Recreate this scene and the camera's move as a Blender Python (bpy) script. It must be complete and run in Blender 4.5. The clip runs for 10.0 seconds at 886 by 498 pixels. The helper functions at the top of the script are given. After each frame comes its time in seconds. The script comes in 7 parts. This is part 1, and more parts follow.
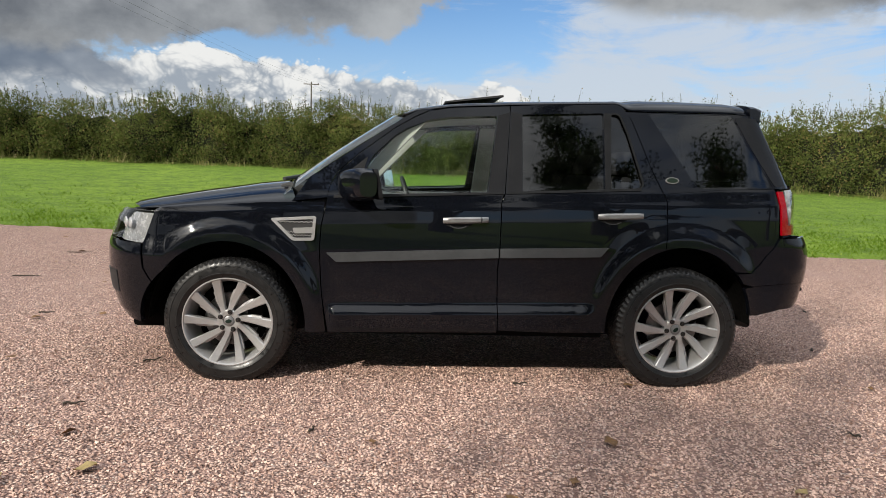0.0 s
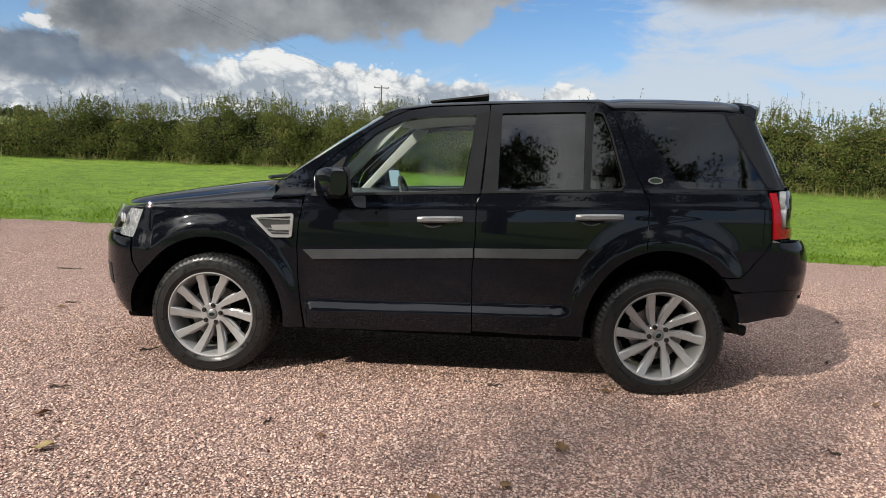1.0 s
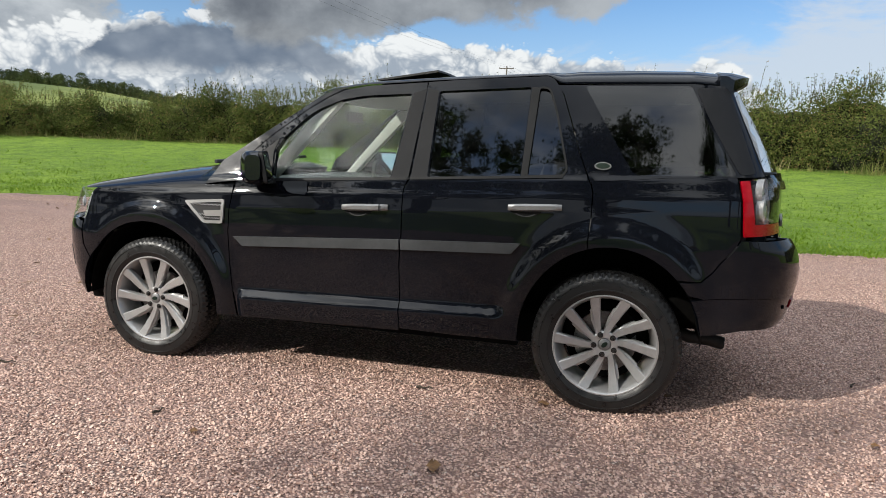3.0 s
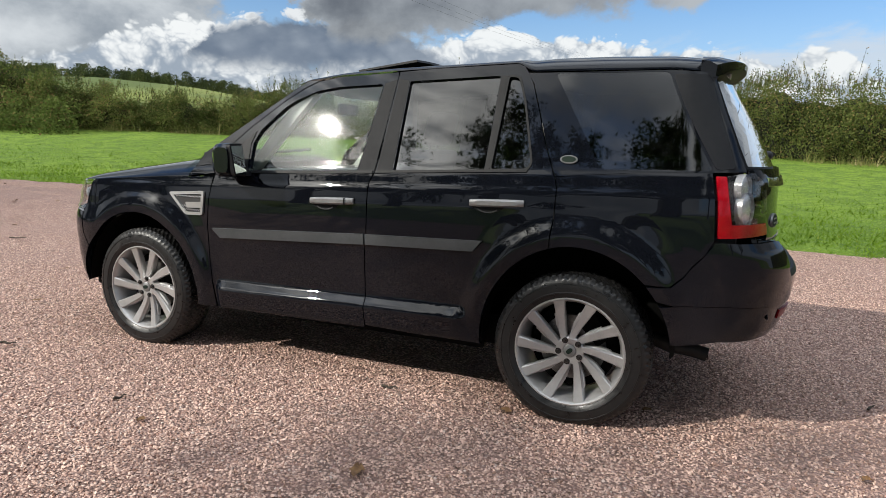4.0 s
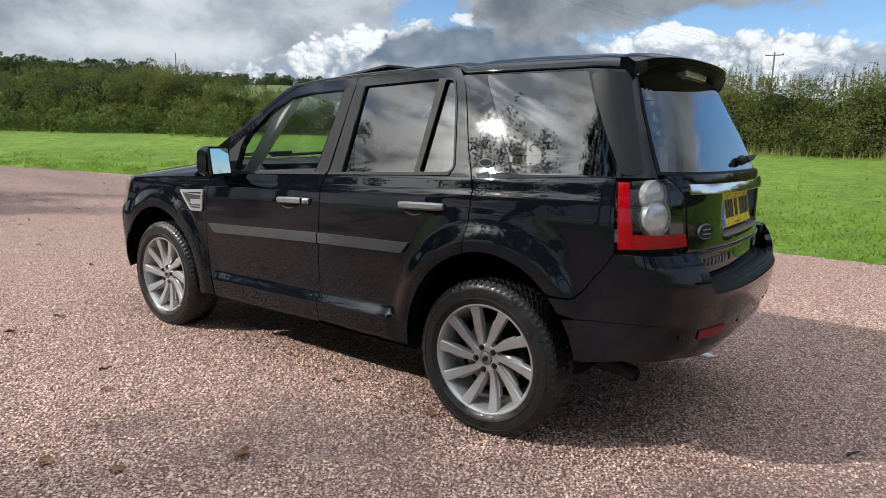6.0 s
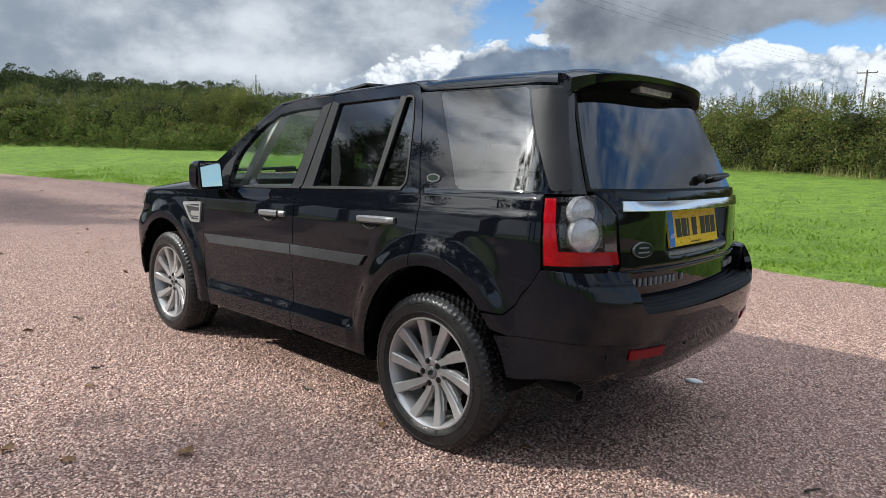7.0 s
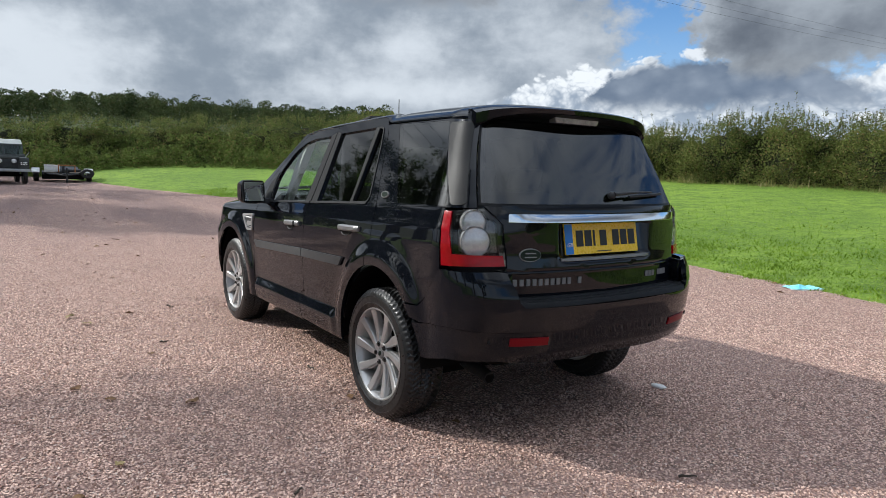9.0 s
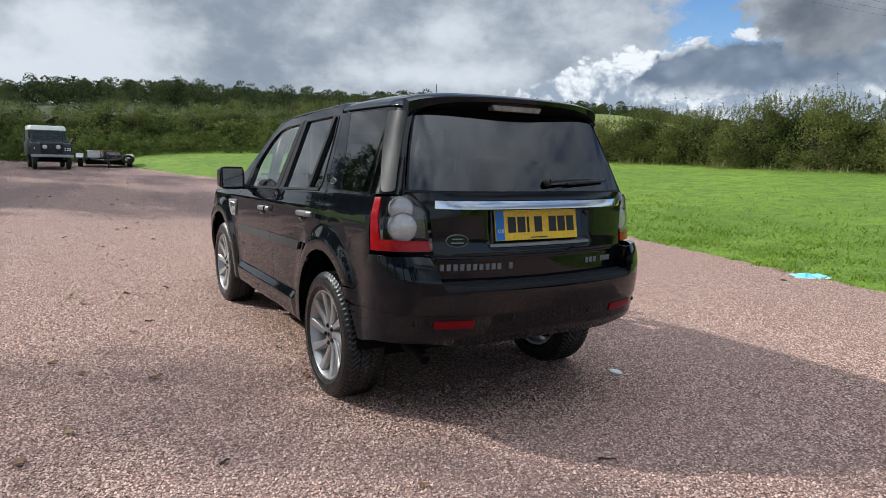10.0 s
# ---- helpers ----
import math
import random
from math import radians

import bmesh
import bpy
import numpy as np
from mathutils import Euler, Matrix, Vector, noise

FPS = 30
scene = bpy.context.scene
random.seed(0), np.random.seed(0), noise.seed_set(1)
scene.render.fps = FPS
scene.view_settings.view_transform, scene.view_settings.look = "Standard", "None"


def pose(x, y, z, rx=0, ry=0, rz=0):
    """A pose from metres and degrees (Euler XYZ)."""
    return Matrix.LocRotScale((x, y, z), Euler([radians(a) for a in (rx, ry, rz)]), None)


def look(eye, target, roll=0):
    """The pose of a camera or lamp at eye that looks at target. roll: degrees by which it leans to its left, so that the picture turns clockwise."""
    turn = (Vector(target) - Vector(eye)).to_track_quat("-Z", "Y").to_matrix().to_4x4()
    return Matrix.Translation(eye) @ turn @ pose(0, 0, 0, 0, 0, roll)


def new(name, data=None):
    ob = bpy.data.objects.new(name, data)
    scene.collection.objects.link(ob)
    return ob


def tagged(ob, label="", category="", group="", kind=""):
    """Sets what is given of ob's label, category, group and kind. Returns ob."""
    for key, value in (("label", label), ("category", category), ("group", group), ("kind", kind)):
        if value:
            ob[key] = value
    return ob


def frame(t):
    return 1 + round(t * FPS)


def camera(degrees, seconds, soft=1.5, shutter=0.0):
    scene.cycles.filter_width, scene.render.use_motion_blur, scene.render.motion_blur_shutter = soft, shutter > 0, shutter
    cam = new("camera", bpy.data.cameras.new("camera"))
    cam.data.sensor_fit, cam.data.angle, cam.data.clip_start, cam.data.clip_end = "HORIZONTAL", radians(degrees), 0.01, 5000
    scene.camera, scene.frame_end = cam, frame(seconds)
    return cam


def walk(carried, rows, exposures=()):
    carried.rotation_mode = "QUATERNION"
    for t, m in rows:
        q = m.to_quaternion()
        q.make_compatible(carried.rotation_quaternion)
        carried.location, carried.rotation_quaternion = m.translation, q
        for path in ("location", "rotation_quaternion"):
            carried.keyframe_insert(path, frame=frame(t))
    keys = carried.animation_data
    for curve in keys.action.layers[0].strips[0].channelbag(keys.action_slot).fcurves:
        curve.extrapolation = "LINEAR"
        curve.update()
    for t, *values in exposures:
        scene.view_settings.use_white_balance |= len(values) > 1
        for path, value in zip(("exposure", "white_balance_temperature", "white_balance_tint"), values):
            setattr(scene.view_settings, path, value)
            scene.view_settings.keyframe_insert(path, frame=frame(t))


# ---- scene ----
cam = camera(69.0, 10.0, 0.6)
PATH = [
    (0, (1.054, -4.602, 1.268), (1.153, -2.62, 1.025), 1.8),
    (0.5, (1.356, -4.555, 1.262), (1.346, -2.569, 1.022), 1.9),
    (1, (1.605, -4.6, 1.265), (1.491, -2.618, 1.023), 2.0),
    (1.5, (1.875, -4.55, 1.29), (1.658, -2.576, 1.048), 1.9),
    (2, (2.149, -4.372, 1.301), (1.852, -2.41, 1.044), 1.9),
    (2.5, (2.419, -4.252, 1.3), (2.021, -2.313, 1.014), 1.8),
    (2.7, (2.508, -4.216, 1.304), (2.076, -2.286, 1.006), 1.8),
    (3.8, (3.093, -3.84, 1.322), (2.391, -1.996, 0.991), 1.8),
    (4, (3.202, -3.806, 1.319), (2.459, -1.98, 0.985), 1.8),
    (4.5, (3.473, -3.7, 1.348), (2.618, -1.924, 1.007), 1.8),
    (5, (3.698, -3.503, 1.354), (2.726, -1.791, 1.001), 1.8),
    (5.5, (3.95, -3.379, 1.35), (2.868, -1.735, 0.997), 1.8),
    (5.7, (4.043, -3.345, 1.359), (2.927, -1.724, 1.003), 1.7),
    (6.8, (4.551, -3.03, 1.35), (3.245, -1.544, 1.056), 1.9),
    (7, (4.645, -2.953, 1.358), (3.304, -1.498, 1.066), 2.0),
    (7.5, (4.957, -2.861, 1.387), (3.545, -1.472, 1.11), 1.8),
    (8, (5.208, -2.804, 1.406), (3.735, -1.479, 1.135), 1.8),
    (8.5, (5.468, -2.69, 1.404), (3.927, -1.442, 1.149), 1.9),
    (9, (5.779, -2.603, 1.399), (4.146, -1.474, 1.153), 1.9),
    (9.5, (6.015, -2.486, 1.396), (4.339, -1.426, 1.139), 1.9),
    (10, (6.154, -2.192, 1.431), (4.459, -1.173, 1.135), 1.8),
]
walk(cam, [(t, look(eye, target, roll)) for t, eye, target, roll in PATH], [(0, -0.05, 6560, 9), (3, 0.02, 6330, 8), (5, 0.08, 6300, 8), (7, 0.16, 6060, 8), (10, 0.08, 6000, 8)])


# ---------------------------------------------------------------- world and sun
SUN_AZ, SUN_EL = radians(42), radians(34)
sun_way = Vector((-math.sin(SUN_AZ) * math.cos(SUN_EL), -math.cos(SUN_AZ) * math.cos(SUN_EL), math.sin(SUN_EL)))
sun = new("sun", bpy.data.lights.new("sun", "SUN"))
sun.data.energy, sun.data.angle, sun.data.color = 4.9, radians(0.55), (1.0, 0.93, 0.83)
sun.matrix_world = look(sun_way * 50, (0, 0, 0))
EXPOSURE = 0.0
scene.view_settings.exposure = EXPOSURE


class Nodes:
    """A small helper to write node trees briefly."""

    def __init__(self, tree):
        self.t = tree

    def add(self, kind, **values):
        n = self.t.nodes.new("ShaderNode" + kind)
        for key, v in values.items():
            self.put(n.inputs[key[2:].replace("_", " ")], v)
        return n

    def put(self, socket, v):
        if isinstance(v, bpy.types.NodeSocket):
            self.t.links.new(v, socket)
        else:
            socket.default_value = (*v, 1) if isinstance(v, tuple) and len(v) == 3 and socket.type == "RGBA" else v

    def math(self, op, a, b=0.0, c=0.0, clamp=False):
        n = self.t.nodes.new("ShaderNodeMath")
        n.operation, n.use_clamp = op, clamp
        for s, v in zip(n.inputs, (a, b, c)):
            self.put(s, v)
        return n.outputs[0]

    def mix(self, f, a, b, blend="MIX"):
        n = self.t.nodes.new("ShaderNodeMix")
        n.data_type, n.blend_type = "RGBA", blend
        self.put(n.inputs[0], f), self.put(n.inputs[6], a), self.put(n.inputs[7], b)
        return n.outputs[2]

    def ramp(self, f, lo, hi, a=0.0, b=1.0, smooth=True):
        n = self.t.nodes.new("ShaderNodeMapRange")
        n.interpolation_type = "SMOOTHSTEP" if smooth else "LINEAR"
        for s, v in zip(n.inputs, (f, lo, hi, a, b)):
            self.put(s, v)
        return n.outputs[0]

    def noise(self, vec, scale, detail=4.0, rough=0.55, distort=0.0):
        n = self.add("TexNoise", i_Scale=scale, i_Detail=detail, i_Roughness=rough, i_Distortion=distort)
        if vec is not None:
            self.put(n.inputs["Vector"], vec)
        return n.outputs[0]


def build_world():
    w = bpy.data.worlds.new("sky")
    scene.world = w
    w.use_nodes = True
    n = Nodes(w.node_tree)
    back = w.node_tree.nodes["Background"]
    sky = n.add("TexSky")
    sky.sky_type, sky.sun_disc, sky.sun_elevation, sky.sun_rotation = "NISHITA", False, SUN_EL, math.pi + SUN_AZ
    sky.air_density, sky.dust_density, sky.ozone_density = 1.0, 0.5, 2.2
    way = n.add("TexCoord").outputs["Generated"]
    x, y, z = n.add("SeparateXYZ", i_Vector=way).outputs
    az = n.math("MULTIPLY", n.math("ARCTAN2", n.math("MULTIPLY", x, -1.0), y), 57.2958)
    el = n.math("MULTIPLY", n.math("ARCSINE", z), 57.2958)

    def scaled(v, by):
        k = n.add("VectorMath", i_Vector=v)
        k.operation = "MULTIPLY"
        k.inputs[1].default_value = by
        return k.outputs[0]

    ball = scaled(way, (1.0, 1.0, 1.35))
    drift = n.add("TexNoise", i_Scale=9.0, i_Detail=3.0, i_Vector=ball)
    sway = n.add("VectorMath", i_Vector=drift.outputs["Color"])
    sway.operation = "MULTIPLY_ADD"
    sway.inputs[1].default_value = (0.10, 0.10, 0.10)
    n.put(sway.inputs[2], ball)
    ball_w = sway.outputs[0]

    def puffs(scale, smooth=0.25):
        v = n.add("TexVoronoi", i_Scale=scale)
        v.feature = "SMOOTH_F1"
        n.put(v.inputs["Smoothness"], smooth)
        n.put(v.inputs["Vector"], ball_w)
        return n.math("SUBTRACT", 0.50, v.outputs["Distance"])

    def total(*terms):
        out = terms[0]
        for t in terms[1:]:
            out = n.math("ADD", out, t)
        return out

    def times(v, k):
        return n.math("MULTIPLY", v, k)

    def centred(v):
        return n.math("SUBTRACT", v, 0.5)

    big, mid, small, tiny = puffs(15.0), puffs(34.0), puffs(78.0), puffs(170.0)
    heapy = total(big, times(mid, 0.55), times(small, 0.30), times(tiny, 0.16))
    broad = n.noise(ball, 2.1, 5.0, 0.5, 0.3)
    billow = n.noise(ball, 7.5, 9.0, 0.56, 0.1)
    fine = n.noise(ball, 26.0, 7.0, 0.62, 0.1)
    wisp = n.noise(scaled(way, (1.0, 1.0, 4.5)), 4.2, 8.0, 0.62, 0.5)

    def outline(points, top=16.0, sway=0.0):
        """A height over the skyline, in degrees, that follows the azimuth."""
        r = n.add("ValToRGB", i_Fac=n.ramp(total(az, times(centred(billow), sway), times(centred(fine), sway * 0.5)), -60.0, 140.0, 0.0, 1.0, False))
        ramp = r.color_ramp
        ramp.interpolation = "CARDINAL"
        while len(ramp.elements) < len(points):
            ramp.elements.new(0.5)
        for e, (a, h) in zip(ramp.elements, sorted(points)):
            e.position = (a + 60.0) / 200.0
            e.color = (h / top, h / top, h / top, 1)
        return times(n.add("SeparateColor", i_Color=r.outputs[0]).outputs[0], top)

    def blob(a, e, sa, se, k=1.0):
        u = n.math("DIVIDE", n.math("SUBTRACT", az, a), sa)
        v = n.math("DIVIDE", n.math("SUBTRACT", el, e), se)
        return times(n.math("EXPONENT", times(total(times(u, u), times(v, v)), -1.0)), k)

    # clear blue, paling towards the skyline
    blue = n.mix(1.0, sky.outputs[0], (0.088, 0.112, 0.135), "MULTIPLY")
    c = n.mix(times(n.ramp(el, 15.0, 1.0), 0.60), blue, (0.52, 0.64, 0.80))
    # high thin veil, thicker towards the right
    veil = total(wisp, times(n.ramp(az, 0.0, -22.0), 0.12), blob(-26, 9.0, 14, 4.0, 0.10), blob(4, 11.0, 12, 3.0, -0.16), blob(35, 11.5, 6, 2.5, -0.22), times(n.ramp(el, 10.0, 3.0), 0.10))
    c = n.mix(times(n.ramp(total(veil, times(centred(fine), 0.15)), 0.50, 0.72), 0.82), c, (0.63, 0.68, 0.75))
    # smooth grey rain cloud far to the left
    grey = n.ramp(total(az, times(centred(billow), 22.0), times(centred(fine), 8.0), times(n.ramp(el, 6.0, 3.0), -14.0)), 38.5, 43.0)
    soft = n.noise(scaled(way, (1.0, 1.0, 2.2)), 3.6, 7.0, 0.52, 0.2)
    grey_c = n.mix(n.ramp(total(soft, times(centred(billow), 0.60), times(centred(fine), 0.30), blob(90, 8, 10, 5, 0.17), blob(94, 4, 10, 1.6, 0.26), blob(59, 10.5, 3.0, 2.0, 0.34), blob(60, 6.5, 8, 1.2, 0.20), blob(48, 11.0, 7, 4.0, 0.16), blob(72, 6.5, 9, 3.5, -0.12)), 0.34, 0.84), (0.27, 0.305, 0.35), (0.68, 0.70, 0.72))
    c = n.mix(times(grey, n.ramp(el, 30.0, 20.0)), c, grey_c)

    def cumulus(c, line, low, high, rise, ragged=1.6):
        over = total(outline(line), times(heapy, ragged), 0.55, times(el, -1.0))
        m = n.ramp(over, -0.10, 0.34)
        lit = total(times(big, 0.75), times(mid, 0.70), times(small, 0.50), times(tiny, 0.3), times(centred(billow), 1.1), times(n.math("SUBTRACT", el, 6.0), rise), 0.52)
        return n.mix(m, c, n.mix(n.ramp(lit, 0.05, 0.85), low, high))

    c = cumulus(c, BANK_FAR, (0.34, 0.39, 0.46), (0.90, 0.90, 0.89), 0.10)
    c = cumulus(c, BANK, (0.36, 0.41, 0.48), (0.88, 0.885, 0.88), 0.11)
    spot = blob(34.8, 9.75, 1.7, 0.7)
    tuft = times(n.ramp(total(spot, times(centred(fine), 1.2), times(small, 0.5)), 0.42, 0.66), n.ramp(spot, 0.05, 0.30))
    c = n.mix(tuft, c, (0.80, 0.81, 0.82))
    over = total(outline(SHADED, 16.0, 5.0), times(heapy, 1.3), 0.8, times(el, -1.0), times(centred(fine), 0.9))
    smoke = times(n.ramp(over, -0.15, 0.75), n.ramp(total(el, times(centred(billow), 3.0), times(centred(fine), 1.2)), 4.9, 6.6))
    smoke_c = n.mix(n.ramp(total(times(soft, 0.6), times(billow, 0.5), times(mid, 0.12), times(n.math("SUBTRACT", az, 32.0), -0.012)), 0.42, 0.78), (0.150, 0.190, 0.255), (0.38, 0.42, 0.48))
    c = n.mix(smoke, c, smoke_c)
    # the dark deck with a ragged underside
    under = total(el, times(outline(DECK, 20.0, 16.0), -1.0), times(centred(billow), 5.0), times(centred(fine), 1.8), times(centred(broad), 3.0))
    deck = times(n.ramp(under, -0.25, 1.25), n.ramp(el, 26.0, 17.0))
    deck_c = n.mix(n.ramp(total(times(broad, 0.5), times(billow, 0.7), times(n.ramp(under, 4.5, 0.0), 0.12)), 0.46, 0.86), (0.115, 0.125, 0.145), (0.46, 0.48, 0.50))
    c = n.mix(times(deck, 0.97), c, deck_c)
    # broken cloud overhead and behind
    high = n.ramp(el, 17.0, 27.0)
    pile = n.noise(ball, 2.3, 5.0, 0.52, 0.3)
    heap = n.ramp(total(pile, times(heapy, 0.06), blob(-36, 36, 34, 15, -0.13), n.ramp(el, 32.0, 46.0, 0.0, 0.15)), 0.44, 0.60)
    heap_c = n.mix(n.ramp(n.noise(ball, 3.4, 4.0, 0.5, 0.3), 0.36, 0.66), (0.20, 0.22, 0.25), (1.15, 1.16, 1.15))
    heap_c = n.mix(n.ramp(el, 37.0, 60.0), heap_c, (1.65, 1.72, 1.85))
    c = n.mix(times(high, heap), c, heap_c)
    # bright thin cloud around the sun, streaked
    near = n.math("MAXIMUM", total(times(x, sun_way.x), times(y, sun_way.y), times(z, sun_way.z)), 0.0)
    g = total(times(n.math("POWER", near, 420.0), 5.0), times(n.math("POWER", near, 48.0), 2.0), times(n.math("POWER", near, 8.0), 0.80))
    g = times(g, n.ramp(total(wisp, times(centred(billow), 0.6)), 0.38, 0.62, 0.16, 1.30))
    c = n.mix(1.0, c, n.add("CombineColor", i_Red=g, i_Green=times(g, 0.95), i_Blue=times(g, 0.87)).outputs[0], "ADD")
    # the far ground's colour under the skyline
    c = n.mix(n.ramp(el, 0.0, -1.5), c, (0.10, 0.12, 0.06))
    n.put(back.inputs[0], c)
    back.inputs[1].default_value = 1.0


# cloud outlines: azimuth (degrees, to the left of north) and elevation
BANK = [(-17, 1.0), (-11, 4.6), (-7, 7.2), (-4, 6.0), (-1, 7.0), (4, 7.5), (9, 8.2), (15, 8.5), (20, 8.4), (25, 7.2), (31, 6.4), (40, 4.4), (50, 2.0)]
BANK_FAR = [(28, 2.0), (34, 6.0), (38, 8.8), (41, 8.6), (46, 7.4), (51, 6.2), (55, 4.4), (59, 2.0), (66, 0.5)]
SHADED = [(17, 1.0), (22, 5.4), (26, 8.2), (31, 8.8), (36, 8.6), (40, 8.4), (42.5, 7.0), (45, 3.0)]
DECK = [(-60, 14.0), (-38, 11.6), (-28, 12.0), (-18, 12.8), (-8, 15.0), (-1, 13.2), (3, 11.6), (8, 10.4), (15, 9.6), (22, 8.2), (28, 7.2), (33, 8.2), (36.5, 12.5), (41, 15.5), (52, 13.0), (70, 13.5), (100, 15.0)]
build_world()


# ---------------------------------------------------------------- materials
def material(name, colour=(0.5, 0.5, 0.5), rough=0.5, metal=0.0, coat=0.0, spec=0.5, **more):
    m = bpy.data.materials.new(name)
    m.use_nodes = True
    b = m.node_tree.nodes["Principled BSDF"]
    b.inputs["Base Color"].default_value = (*colour, 1)
    b.inputs["Roughness"].default_value, b.inputs["Metallic"].default_value = rough, metal
    b.inputs["Coat Weight"].default_value, b.inputs["Specular IOR Level"].default_value = coat, spec
    b.inputs["Coat Roughness"].default_value = 0.02
    for key, v in more.items():
        b.inputs[key.replace("_", " ")].default_value = v
    n = Nodes(m.node_tree)
    return m, n, b


def varied(name, dark, light, scale, rough=0.6, bump=0.2, bump_scale=None, distance=0.004, metal=0.0, spec=0.5, random=0.0, coat=0.0, rough_span=0.15):
    """A surface whose colour wanders between two tones at two scales, with fine relief."""
    m, n, b = material(name, light, rough, metal, coat, spec)
    where = n.add("TexCoord").outputs["Object"]
    one = n.noise(where, scale, 6.0, 0.6)
    two = n.noise(where, scale * 6.5, 4.0, 0.6)
    f = n.ramp(n.math("ADD", n.math("MULTIPLY", one, 0.65), n.math("MULTIPLY", two, 0.35)), 0.33, 0.68)
    if random:
        isl = n.add("NewGeometry").outputs["Random Per Island"]
        f = n.math("ADD", n.math("MULTIPLY", f, 1 - random), n.math("MULTIPLY", isl, random))
    n.put(b.inputs["Base Color"], n.mix(f, dark, light))
    n.put(b.inputs["Roughness"], n.ramp(two, 0.3, 0.7, max(rough - rough_span, 0.02), rough + rough_span))
    if bump:
        k = n.add("Bump", i_Strength=bump, i_Distance=distance, i_Height=n.noise(where, bump_scale or scale * 12, 4.0, 0.6))
        n.put(b.inputs["Normal"], k.outputs[0])
    return m


def paint_material():
    """Black clear-coated paint with a faint blue flake, dust and fine smears."""
    m, n, b = material("black_car_paint", (0.004, 0.005, 0.008), 0.50, 0.0, 1.0, 0.0, Coat_IOR=1.42)
    where = n.add("TexCoord").outputs["Object"]
    dust = n.ramp(n.noise(where, 7.0, 8.0, 0.7), 0.45, 0.8)
    n.put(b.inputs["Base Color"], n.mix(n.math("MULTIPLY", dust, 0.5), (0.0034, 0.0041, 0.0064), (0.0062, 0.0065, 0.0080)))
    n.put(b.inputs["Coat Roughness"], n.ramp(n.noise(where, 18.0, 6.0, 0.65), 0.35, 0.75, 0.012, 0.035))
    flow = n.add("Bump", i_Strength=0.03, i_Distance=0.004, i_Height=n.noise(where, 3.0, 2.0, 0.4))
    n.put(b.inputs["Coat Normal"], flow.outputs[0])
    return m


def glass_material(name, tint, gloss=0.05, dirt=0.012):
    """A thin pane: tinted sight through it, mirror gloss that grows towards grazing."""
    m = bpy.data.materials.new(name)
    m.use_nodes = True
    t = m.node_tree
    t.nodes.remove(t.nodes["Principled BSDF"])
    n = Nodes(t)
    clear = n.add("BsdfTransparent", i_Color=tint)
    wave = n.add("Bump", i_Strength=0.012, i_Distance=0.004, i_Height=n.noise(n.add("TexCoord").outputs["Object"], 3.0, 1.0, 0.4))
    shine = n.add("BsdfAnisotropic", i_Color=(1, 1, 1), i_Roughness=0.022, i_Normal=wave.outputs[0])
    facing = n.add("LayerWeight", i_Blend=0.5).outputs["Facing"]
    f = n.math("ADD", n.math("MULTIPLY", n.math("POWER", facing, 4.2), 1.0 - gloss), gloss, clamp=True)
    a = n.add("MixShader", i_Fac=f)
    n.t.links.new(clear.outputs[0], a.inputs[1]), n.t.links.new(shine.outputs[0], a.inputs[2])
    film = n.add("BsdfDiffuse", i_Color=(0.30, 0.30, 0.28))
    spots = n.math("MULTIPLY", n.ramp(n.noise(n.add("TexCoord").outputs["Object"], 14.0, 8.0, 0.7), 0.4, 0.85), dirt)
    b = n.add("MixShader", i_Fac=spots)
    n.t.links.new(a.outputs[0], b.inputs[1]), n.t.links.new(film.outputs[0], b.inputs[2])
    n.t.links.new(b.outputs[0], t.nodes["Material Output"].inputs[0])
    return m


